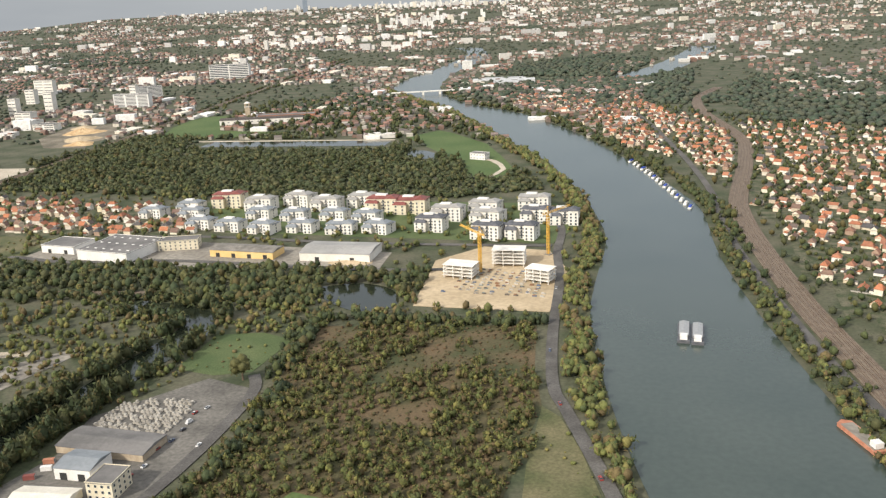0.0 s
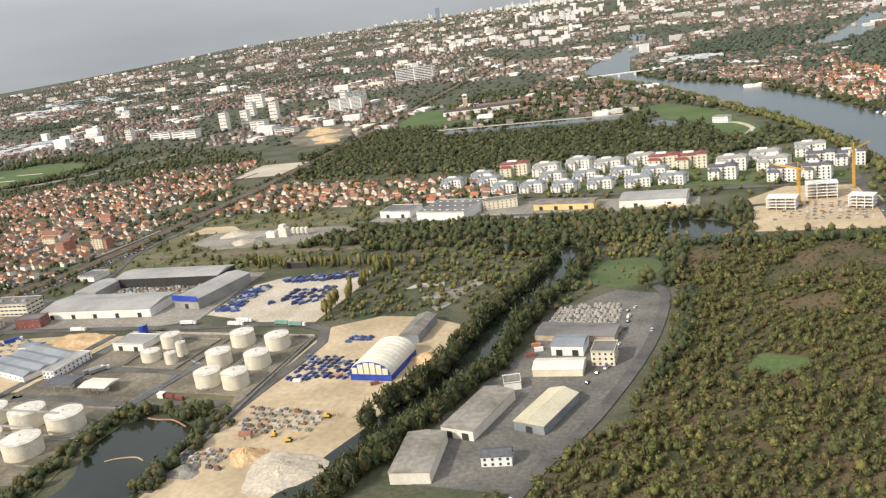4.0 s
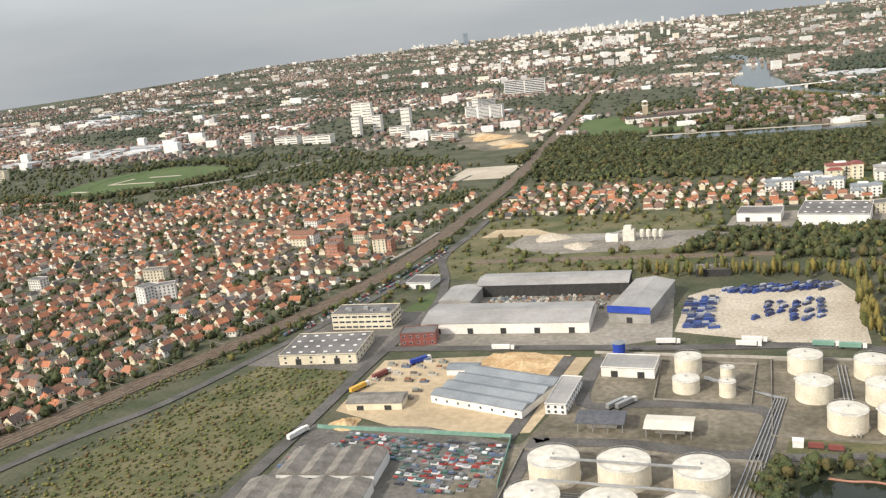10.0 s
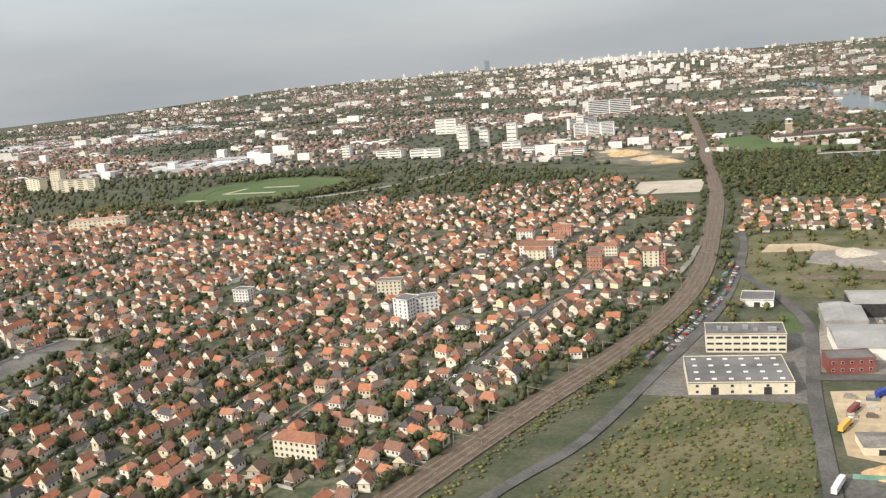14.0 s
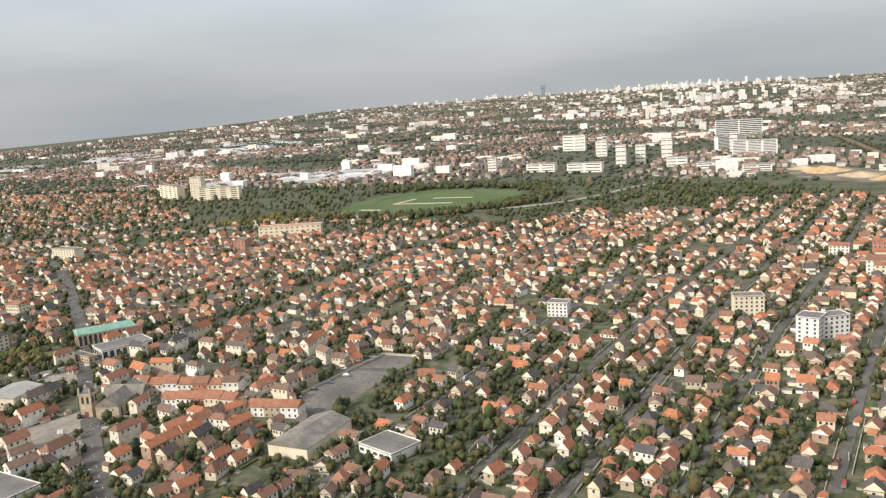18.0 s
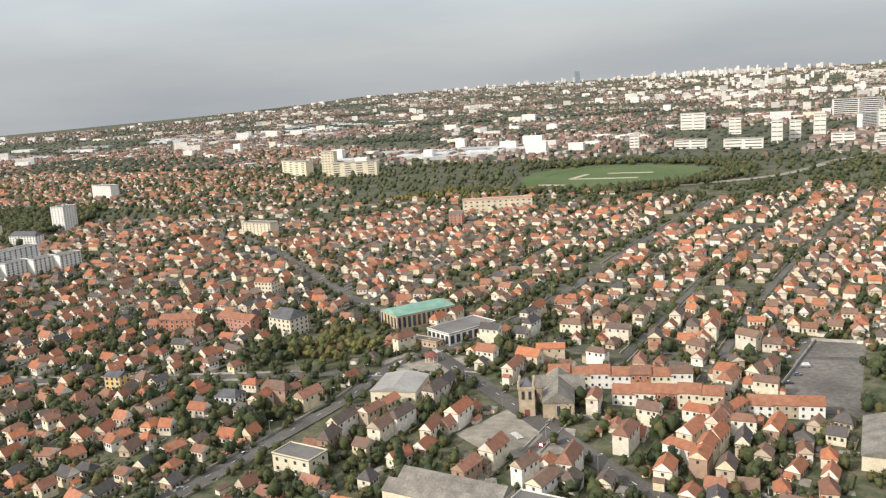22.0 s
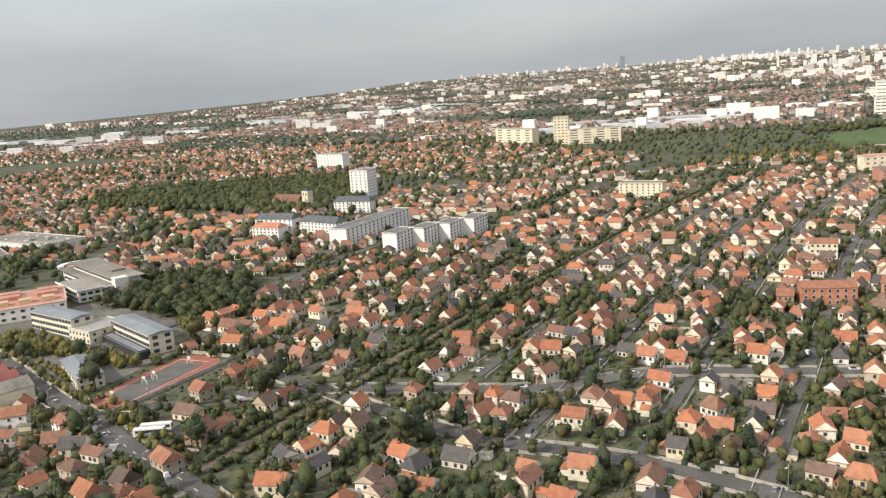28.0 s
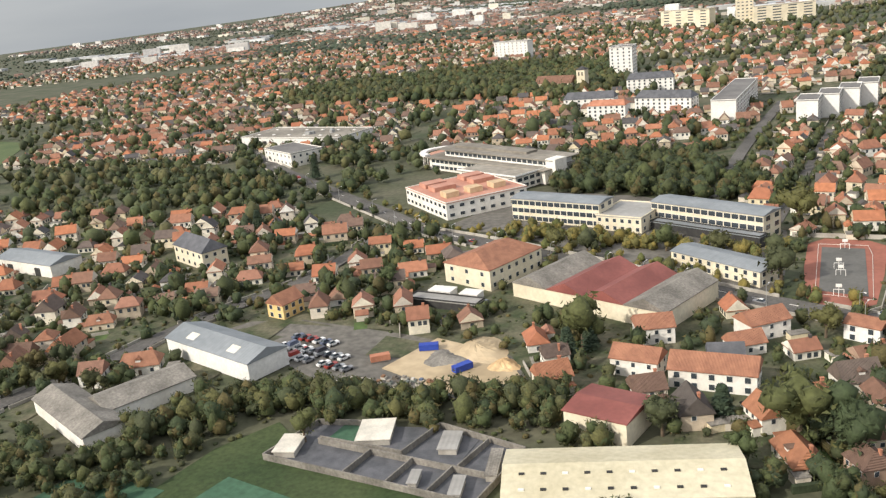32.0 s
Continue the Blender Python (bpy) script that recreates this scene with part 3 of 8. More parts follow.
def grid_sheet(name, poly, z, m, label):
    """Ground cover in squares of the ground's own grid."""
    xs, ys = [p[0] for p in poly], [p[1] for p in poly]
    s = Soup()
    LEVEL[0] += 0.004
    for i in range(int(min(xs) // STEP), int(max(xs) // STEP) + 1):
        for j in range(int(min(ys) // STEP), int(max(ys) // STEP) + 1):
            x, y = i * STEP, j * STEP
            if inside(poly, np.array(x + STEP / 2), np.array(y + STEP / 2)):
                s.add([(x, y, z + LEVEL[0]), (x + STEP, y, z + LEVEL[0]), (x + STEP, y + STEP, z + LEVEL[0]), (x, y + STEP, z + LEVEL[0])], [(0, 1, 2, 3)])
    return solid(name, s, m, label, "ground", "structure")


RIVER_NEAR = [(1150, -250), (1090, 200), (1040, 380), (1008, 501), (980, 594), (958, 681), (937, 791), (932, 886), (930, 995), (913, 1083), (873, 1223), (806, 1389), (729, 1537), (598, 1793), (484, 1974), (313, 2217), (264, 2330), (238, 2533), (245, 2741), (232, 2998), (200, 3400), (60, 3723)]
RIVER_FAR = [(1290, -250), (1190, 300), (1135, 480), (1110, 593), (1091, 678), (1062, 806), (1035, 960), (1021, 1118), (1000, 1201), (931, 1381), (820, 1635), (682, 1867), (546, 2007), (445, 2177), (367, 2443), (331, 2730), (324, 3051), (290, 3340), (180, 3700)]
near_s, far_s = smooth_line(RIVER_NEAR, 3), smooth_line(RIVER_FAR, 3)
river = near_s + far_s[::-1]
take(river)
sheet("water_river", river, 0.25, "water", "grey-green river with a smooth surface", "water")
ARM = smooth_line([(829, 2478), (925, 2729), (1010, 3200), (1040, 3500)], 3)
aa, ab = strip(ARM, 95)
sheet("water_arm", aa + ab[::-1], 0.25, "water", "distant grey river arm", "water")

CHANNEL = smooth_line([(560, 757), (610, 752), (642, 730), (640, 660), (634, 600), (630, 535), (632, 480), (616, 410), (600, 340), (585, 250)], 3)
ca, cb = strip(CHANNEL, 29)
sheet("water_channel", ca + cb[::-1], 0.3, "pond", "narrow dark channel between wooded banks", "water")
sheet("water_pond", smooth_line([(700, 828), (735, 842), (768, 828), (781, 792), (757, 774), (715, 800), (700, 828)], 3)[:-1], 0.3, "pond", "small brown pond among trees", "water")
sheet("water_basin", smooth_line([(440, 240), (446, 302), (428, 338), (426, 377), (455, 388), (487, 372), (495, 331), (500, 260), (440, 240)], 3)[:-1], 0.3, "pond", "dark retention pond beside the tank farm", "water")
take([(170, 1448), (540, 1470), (545, 1575), (170, 1560)])
sheet("water_canal", [(196, 1536), (522, 1558), (524, 1508), (198, 1486)], 0.3, "pond", "long straight ornamental canal in the park", "water")
sheet("water_lagoon", smooth_line([(570, 1452), (600, 1470), (640, 1430), (646, 1398), (610, 1410), (570, 1452)], 3)[:-1], 0.3, "pond", "small lagoon in the riverside park", "water")
sheet("path_canal", [(150, 1530), (150, 1541), (196, 1546), (524, 1568), (524, 1559), (200, 1537)], 0.45, "gravel", "pale gravel path along the canal", "path")
sheet("path_park", smooth_line([(700, 1405), (727, 1389), (755, 1333), (745, 1276), (751, 1276), (762, 1333), (735, 1394), (704, 1411), (700, 1405)], 2)[:-1], 0.45, "gravel", "winding pale park path", "path")


# land cover
sheet("field_turf", smooth_line([(-860, 1200), (-885, 1330), (-873, 1410), (-806, 1480), (-640, 1450), (-606, 1370), (-640, 1260), (-690, 1190), (-770, 1160), (-860, 1200)], 3)[:-1], 0.12, "turf", "mown green racecourse turf", "field")
sheet("field_scrub", [(40, 340), (72, 478), (143, 479), (153, 440), (148, 330), (70, 250)], 0.1, "rough_grass", "overgrown scrub field beside the railway", "field", False)
sheet("field_waste", [(92, 690), (100, 912), (200, 935), (345, 945), (352, 860), (340, 700), (300, 690)], 0.1, "rough_grass", "dry waste ground with patchy grass", "field", False)
sheet("yard_plant", [(150, 800), (205, 772), (312, 790), (360, 845), (330, 860), (250, 850), (160, 850)], 0.2, "concrete", "dusty concrete yard of the mixing plant", "yard")
sheet("yard_sand_patch", [(112, 838), (150, 842), (190, 850), (160, 875), (118, 872)], 0.2, "sand", "bare sandy patch", "yard")
sheet("pit_sand", [(-107, 1471), (-190, 1560), (-231, 1701), (-157, 1744), (-24, 1593), (-60, 1530), (-20, 1472)], 0.2, "dirt", "excavated sandy pit", "yard")
sheet("field_playing", [(-65, 1180), (-70, 1290), (20, 1300), (25, 1190)], 0.15, "gravel", "pale gravel playing field", "field")
sheet("field_park", [(535, 1590), (575, 1660), (600, 1640), (690, 1530), (735, 1430), (775, 1330), (760, 1270), (715, 1290), (690, 1380), (655, 1420), (600, 1500)], 0.1, "turf", "open lawn of the riverside park", "field")
sheet("field_chateau", [(60, 1575), (15, 1700), (-5, 1830), (60, 1860), (95, 1760), (140, 1660), (300, 1640), (310, 1610), (180, 1570)], 0.1, "turf", "lawns before the long park building", "field")
sheet("field_channel_lawn", [(668, 650), (665, 712), (700, 722), (728, 712), (724, 655), (700, 645)], 0.12, "grass", "rough green meadow beside the channel", "field")
sheet("field_wood_glade", [(806, 498), (815, 522), (842, 518), (846, 500), (828, 492)], 0.14, "turf", "small green glade in the young wood", "field")
sheet("field_wood_floor", [(690, 330), (752, 420), (760, 540), (752, 620), (733, 741), (796, 751), (900, 769), (912, 690), (925, 640), (922, 540), (940, 480), (970, 380), (900, 300)], 0.06, "scrub", "brown scrubby floor of the young wood", "field", False)
sheet("yard_main", [(505, 200), (503, 306), (494, 400), (490, 470), (487, 550), (520, 575), (560, 575), (596, 560), (603, 500), (600, 440), (596, 364), (598, 250), (560, 200)], 0.2, "sand", "broad sandy works yard with tyre tracks", "yard")
sheet("yard_lorries", [(345, 572), (345, 650), (360, 668), (450, 692), (462, 660), (465, 560), (420, 556)], 0.2, "gravel", "pale gravel lorry park", "yard")
sheet("yard_tanks", [(250, 310), (290, 400), (300, 470), (305, 527), (482, 528), (494, 405), (420, 395), (414, 361), (420, 300), (372, 290), (300, 270)], 0.18, "dirt", "oily dirt and concrete of the tank farm", "yard")
sheet("yard_depot", [(165, 420), (160, 500), (230, 515), (300, 520), (290, 410), (240, 395)], 0.16, "sand", "sandy depot yard", "yard")
sheet("yard_cars", [(170, 320), (160, 400), (230, 408), (288, 395), (290, 350), (262, 320)], 0.16, "tarmac", "fenced storage lot packed with cars", "yard")
sheet("yard_sorting", [(150, 530), (155, 570), (160, 680), (330, 690), (345, 560), (300, 535)], 0.14, "concrete", "concrete yard round the recycling hall", "yard")
sheet("yard_offices", [(60, 480), (70, 600), (150, 610), (150, 480)], 0.14, "tarmac", "asphalt forecourt of office blocks", "yard")
sheet("yard_business", [(640, 340), (640, 420), (665, 530), (655, 575), (700, 640), (738, 630), (748, 528), (730, 420), (712, 340)], 0.14, "tarmac", "paved business yard between channel and road", "yard")
sheet("yard_sheds", [(355, 870), (360, 925), (520, 945), (730, 935), (735, 885), (560, 865)], 0.14, "concrete", "paved yards of the low sheds", "yard")
sheet("yard_building_site", [(795, 795), (905, 798), (905, 905), (880, 960), (815, 965), (780, 915)], 0.16, "sand", "churned pale building site", "yard")
sheet("field_young_lawn", [(936, 500), (928, 570), (925, 640), (938, 628), (955, 590), (985, 505), (1000, 440), (960, 430)], 0.12, "rough_grass", "green verge between wood and riverside road", "field")
sheet("yard_car_park", [(-446, 411), (-434, 523), (-400, 521), (-409, 406)], 0.2, "tarmac", "open asphalt car park among houses", "yard")
sheet("yard_school", [(-1330, 320), (-1310, 385), (-1255, 375), (-1185, 345), (-1178, 305), (-1180, 245), (-1225, 268), (-1290, 305)], 0.14, "tarmac", "paved school grounds", "yard")
sheet("court_red", [(-1166, 309), (-1150, 307), (-1144, 301), (-1147, 270), (-1151, 242), (-1157, 237), (-1168, 239), (-1172, 246), (-1173, 275), (-1172, 302)], 0.22, "track", "red running surface round the ball court", "sports court")
sheet("court_grey", [(-1167, 298), (-1152, 297), (-1153, 248), (-1168, 252)], 0.3, "court", "grey ball court with faded marks", "sports court")
sheet("yard_works", [(-1362, 190), (-1356, 200), (-1336, 204), (-1292, 197), (-1254, 187), (-1240, 166), (-1262, 157), (-1298, 157)], 0.16, "tarmac", "gravelly builder's yard", "yard")
sheet("heap_ground", [(-1290, 172), (-1282, 196), (-1256, 188), (-1243, 168), (-1262, 160)], 0.24, "sand", "bare rubble-strewn soil", "yard", False)
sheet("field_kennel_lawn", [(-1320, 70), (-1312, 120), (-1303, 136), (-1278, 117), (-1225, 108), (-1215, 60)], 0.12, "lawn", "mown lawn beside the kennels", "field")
sheet("court_green", [(-1306, 84), (-1300, 109), (-1262, 101), (-1268, 76)], 0.2, "greencourt", "green hard tennis court", "sports court")
sheet("court_green_two", [(-1345, 78), (-1340, 103), (-1312, 100), (-1316, 74)], 0.2, "greencourt", "second green tennis court with red surround", "sports court")
sheet("field_aerodrome", [(-2900, 450), (-2700, 800), (-1900, 600), (-1800, 470), (-1900, 380), (-2600, 330)], 0.12, "grass", "open grass of the airfield edge", "field")

sheet("field_town_park", [(-760, 400), (-744, 480), (-728, 494), (-714, 478), (-692, 464), (-690, 424), (-706, 408), (-735, 398)], 0.1, "garden", "planted beds and lawns of the town park", "field")

# roads
ROADS = {
    "riverside_road": ([(1010, 460), (994, 500), (970, 564), (941, 635), (927, 671), (914, 756), (902, 875), (888, 956), (880, 1040), (850, 1130)], 8),
    "wood_road": ([(700, 250), (714, 358), (731, 422), (744, 527), (741, 619), (728, 650)], 8),
    "works_road": ([(165, 250), (160, 316), (157, 391), (152, 493), (152, 563), (150, 620), (130, 690), (100, 760), (96, 840)], 8),
    "tank_road": ([(152, 520), (236, 530), (340, 540), (483, 545), (494, 405), (503, 306)], 9),
    "railway_road": ([(-10, 280), (16, 355), (42, 414), (63, 512), (80, 594), (93, 690), (97, 837), (90, 930)], 7),
    "shed_road": ([(340, 870), (360, 868), (420, 862), (520, 880), (640, 880), (735, 880), (800, 890)], 7),
    "estate_road": ([(400, 950), (520, 965), (650, 960), (760, 965), (880, 975)], 7),
    "diagonal_avenue": ([(-395, 225), (-452, 276), (-510, 323), (-574, 381), (-640, 440), (-718, 513), (-820, 600), (-927, 695), (-1050, 800)], 11),
    "main_street": ([(-690, 230), (-682, 269), (-667, 361), (-664, 430), (-634, 474), (-609, 593), (-592, 778), (-563, 1080)], 9),
    "school_road": ([(-980, 140), (-1067, 187), (-1110, 205), (-1153, 227), (-1208, 250), (-1238, 265), (-1290, 289), (-1336, 312), (-1373, 341), (-1449, 402), (-1530, 470), (-1620, 560)], 10),
    "cross_road": ([(-1153, 227), (-1114, 261), (-1060, 284), (-981, 302), (-930, 334), (-862, 348), (-785, 372), (-660, 410)], 8),
    "lower_road": ([(-1102, 290), (-994, 251), (-925, 247), (-832, 221), (-771, 207), (-690, 230)], 7),
    "yard_street": ([(-1400, 100), (-1397, 127), (-1385, 162), (-1379, 192), (-1359, 242), (-1357, 286), (-1357, 321)], 7),
    "motorway": ([(-1300, 900), (-1012, 1030), (-832, 1108), (-647, 1190), (-506, 1299), (-430, 1480), (-380, 1560), (-330, 1800)], 16),
    "court_street": ([(-1225, 300), (-1216, 360), (-1212, 414), (-1209, 483), (-1195, 640)], 7),
    "quay_road": ([(1215, 300), (1150, 550), (1104, 710), (1079, 827), (1056, 954), (1041, 1067), (1032, 1204), (1011, 1351), (984, 1496), (941, 1702), (905, 1860)], 8),
}
for i, (nm, (ln_, w)) in enumerate(ROADS.items()):
    s = Soup()
    q = smooth_line(ln_, 4)
    band(s, q, w, 0.62 + 0.025 * i, h=0.4)
    solid("road_" + nm, s, "concrete" if nm == "motorway" else "asphalt", "worn grey " + nm.replace("_", " "), "road", "structure")

# side streets: x at y = 500, from y to y
STREETS = [(-55, 430, 900), (-120, 380, 1250), (-178, 360, 1350), (-228, 330, 1300), (-277, 330, 1300), (-345, 320, 1280), (-476, 420, 1150), (-529, 330, 1200), (-700, 560, 1080), (-757, 300, 1040), (-805, 340, 1000), (-853, 230, 1000), (-898, 240, 980), (-944, 250, 1000), (-990, 310, 960), (-1072, 300, 900), (-1115, 300, 860), (-1165, 330, 560)]
SLANT = 0.115
s = Soup()
for x0, ya, yb in STREETS:
    band(s, [(x0 + SLANT * (y - 500), y) for y in range(ya, yb + 1, 40)], 4.5, 0.56, h=0.4)
for y0, xa, xb in ((640, -1080, 40), (760, -1100, 40), (900, -1000, 40), (1040, -880, -100), (480, -600, -150), (540, -1010, -740), (1180, -560, -110), (400, -520, -300)):
    band(s, [(x, y0 + 0.12 * (x + 500)) for x in range(xa, xb + 1, 40)], 4.8, 0.52, h=0.4)
solid("road_side_streets", s, "asphalt", "narrow grey residential streets", "road", "structure")

# railway
RAIL = smooth_line([(-110, 60), (-65, 210), (-25, 354), (0, 440), (33, 545), (57, 650), (66, 760), (62, 900), (48, 1150), (12, 1450), (-60, 2000), (-240, 3300)], 5)
s = Soup()
band(s, RAIL, 18.5, 0.9, h=0.9)
solid("railway_bed", s, "ballast", "brown ballast bed of a four-track railway", "railway", "structure")
s = Soup()
for off in (-7.2, -5.76, -2.6, -1.16, 1.9, 3.34, 6.5, 7.94):
    a, _ = strip(RAIL, 2 * off)
    band(s, a, 0.22, 1.1, block=False, h=0.2)
solid("rail", s, "rail", "rusty steel running rails", "rail", "structure")
RAIL_EAST = smooth_line([(1300, 100), (1180, 450), (1120, 719), (1096, 833), (1080, 936), (1066, 1044), (1059, 1152), (1064, 1237), (1075, 1363), (1083, 1534), (1066, 1669), (1031, 1836), (1015, 1991), (1026, 2118), (1060, 2245)], 3)
s = Soup()
band(s, RAIL_EAST, 21, 0.9, h=0.9)
solid("railway_bed_east", s, "ballast", "wide brown railway yard beyond the river", "railway", "structure")
s = Soup()
for off in (-8.6, -7.2, -4.6, -3.2, -0.6, 0.8, 3.4, 4.8, 7.4, 8.8):
    a, _ = strip(RAIL_EAST, 2 * off + 0.01)
    band(s, a, 0.3, 1.1, block=False, h=0.2)
solid("rail_east", s, "rail", "rusty rails of the riverside railway yard", "rail", "structure")
SIDING = smooth_line([(140, 745), (200, 752), (333, 764), (467, 777), (560, 790)], 3)
s = Soup()
band(s, SIDING, 12, 0.4, h=0.5)
solid("railway_siding", s, "ballast", "ballasted freight siding behind poplars", "railway", "structure")

# darker lanes and patches on the yards
s = Soup()
for q, w in (([(300, 400), (345, 405), (400, 402), (410, 430), (405, 455), (350, 455), (310, 450), (305, 520)], 9), ([(296, 300), (296, 395), (300, 400)], 8), ([(405, 400), (480, 415)], 7), ([(280, 400), (285, 520)], 8)):
    band(s, smooth_line(q, 4), w, 0.58, block=False, h=0.4)
solid("road_depot_lanes", s, "asphalt", "dark lanes across the tank depot", "road", "structure")
sheet("field_depot_grass", [(418, 400), (420, 424), (480, 424), (488, 408)], 0.24, "rough_grass", "dry grass strip in the depot", "field", False)
sheet("field_depot_bank", [(410, 300), (404, 318), (416, 392), (425, 380), (424, 330), (436, 290)], 0.24, "rough_grass", "grassy bank of the pond", "field", False)
sheet("yard_sand_depot", [(225, 485), (232, 520), (285, 522), (288, 488)], 0.24, "soil", "bare orange earth by the depot road", "yard", False)
sheet("field_hall_lawn", [(128, 600), (132, 650), (150, 640), (150, 605)], 0.24, "grass", "green slope by the offices", "field", False)

# rails and sand of the racecourse
s = Soup()
ring = [(-745 + 105 * math.cos(t) - 20 * math.sin(t), 1325 + 130 * math.sin(t)) for t in np.linspace(0, 6.283, 33)]
band(s, ring, 7, 0.5, block=False, h=0.3)
solid("racecourse_track", s, "grass", "paler riding track round the racecourse", "track", "structure")
s = Soup()
for q in ([(-800, 1290), (-700, 1300)], [(-800, 1290), (-790, 1350)], [(-760, 1360), (-690, 1365)], [(-830, 1225), (-790, 1222)]):
    band(s, q, 9, 0.52, block=False, h=0.3)
solid("racecourse_sand", s, "gravel", "pale sand patches on the racecourse", "track", "structure")

sheet("square_bandstand", [(-678, 422), (-668, 446), (-645, 452), (-622, 446), (-622, 420), (-645, 408)], 0.3, "concrete", "paved square round the bandstand", "pavement")

# ---- buildings that stand out ----
WINDOWS = {}


def win(w, h):
    if (w, h) not in WINDOWS:
        s = Soup().box(0, 0, 0, w + 0.2, 0.08, h + 0.2, slot=1).box(0, -0.06, 0.1, w, 0.08, h)
        WINDOWS[(w, h)] = s.data("window", ["glass", "white"])
    return WINDOWS[(w, h)]


def axis(p0, p1, depth):
    """Middle, angle and length of a plan given by its front line (left to right) and depth behind it."""
    l = math.hypot(p1[0] - p0[0], p1[1] - p0[1])
    a = math.atan2(p1[1] - p0[1], p1[0] - p0[0])
    cx, cy = (p0[0] + p1[0]) / 2 - math.sin(a) * depth / 2, (p0[1] + p1[1]) / 2 + math.cos(a) * depth / 2
    return cx, cy, a, l


def claim(cx, cy, a, l, d, pad=3.0):
    c, s_ = math.cos(a), math.sin(a)
    take([(cx + c * x * (l / 2 + pad) - s_ * y * (d / 2 + pad), cy + s_ * x * (l / 2 + pad) + c * y * (d / 2 + pad)) for x, y in ((-1, -1), (1, -1), (1, 1), (-1, 1))])


def building(name, label, category, p0, p1, depth, h, wall="plaster", roof="membrane", top="flat", rise=2.0, floors=0, bays=0, side=0, ww=1.4, wh=1.5, doors=0, door_m="dark", lights=0, spans=1, plant=0, group="", hip=0.0, base=None):
    """One building: walls, roof, windows floor by floor, doors, skylights, roof plant."""
    cx, cy, a, l = axis(p0, p1, depth)
    claim(cx, cy, a, l, depth)
    b = thing(name, label, category, cx, cy, a, group=group)
    s = Soup().box(0, 0, 0, l, depth, h)
    if top in ("gable", "cross") and not hip:
        k = spans
        for i in range(k):
            if top == "gable":
                s.gable(0, -depth / 2 + depth * (i + 0.5) / k, h, l, depth / k, rise, 0)
            else:
                s.gable(-l / 2 + l * (i + 0.5) / k, 0, h, depth, l / k, rise, math.pi / 2)
    part("wall", s, wall, b)
    if base:
        part("plinth", Soup().box(0, 0, 0, l + 0.3, depth + 0.3, base[1]), base[0], b)
    if top == "flat":
        r = Soup().box(0, 0, h, l + 0.5, depth + 0.5, 0.35)
        part("roof", r, roof, b)
        p = Soup()
        for x, y, u, v in ((0, -depth / 2 - 0.05, l + 0.7, 0.3), (0, depth / 2 + 0.05, l + 0.7, 0.3), (-l / 2 - 0.05, 0, 0.3, depth + 0.1), (l / 2 + 0.05, 0, 0.3, depth + 0.1)):
            p.box(x, y, h + 0.36, u, v, 0.45)
        part("parapet", p, wall, b)
    elif top == "arch":
        r = Soup()
        n = 12
        for i in range(n):
            t0, t1 = math.pi * i / n, math.pi * (i + 1) / n
            q = [(-math.cos(t) * (l / 2 + 0.2), math.sin(t) * rise) for t in (t0, t1)]
            v = [(q[0][0], -depth / 2 - 0.3, h + q[0][1]), (q[1][0], -depth / 2 - 0.3, h + q[1][1]), (q[1][0], depth / 2 + 0.3, h + q[1][1]), (q[0][0], depth / 2 + 0.3, h + q[0][1])]
            r.add(v + [(x, y, z - 0.2) for x, y, z in v], [(0, 1, 2, 3), (7, 6, 5, 4), (0, 4, 5, 1), (3, 2, 6, 7)])
        part("roof", r, roof, b)
        for sg in (-1, 1):
            e = Soup()
            e.add([(-math.cos(math.pi * i / n) * l / 2, sg * depth / 2, h + math.sin(math.pi * i / n) * (rise - 0.1)) for i in range(n + 1)], [tuple(range(n + 1)) if sg > 0 else tuple(range(n, -1, -1))])
            part("end_panel", e, wall, b)
    else:
        for i in range(spans):
            r = Soup()
            if top == "gable":
                r.gable(0, -depth / 2 + depth * (i + 0.5) / spans, h + 0.22, l + 0.8, depth / spans + (0.8 if spans == 1 else 0.0), rise + 0.2, 0, hip=hip)
            else:
                r.gable(-l / 2 + l * (i + 0.5) / spans, 0, h + 0.22, depth + 0.8, l / spans + (0.8 if spans == 1 else 0.0), rise + 0.2, math.pi / 2, hip=hip)
            part("roof", r, roof if not isinstance(roof, list) else roof[i % len(roof)], b)
    if floors:
        w = win(ww, wh)
        fh = h / floors
        for f in range(floors):
            z = f * fh + (fh - wh) * 0.55
            for i in range(bays):
                at(part("window", w, None, b), -l / 2 + l * (i + 0.5) / bays, -depth / 2 - 0.05, z)
            for i in range(side):
                at(part("window", w, None, b), l / 2 + 0.05, -depth / 2 + depth * (i + 0.5) / side, z, math.pi / 2)
    for i in range(doors):
        d = part("door", Soup().box(0, 0, 0, 4.2, 0.2, min(4.5, h * 0.7)), door_m, b, "wide loading door")
        at(d, -l / 2 + l * (i + 0.5) / doors, -depth / 2 - 0.08)
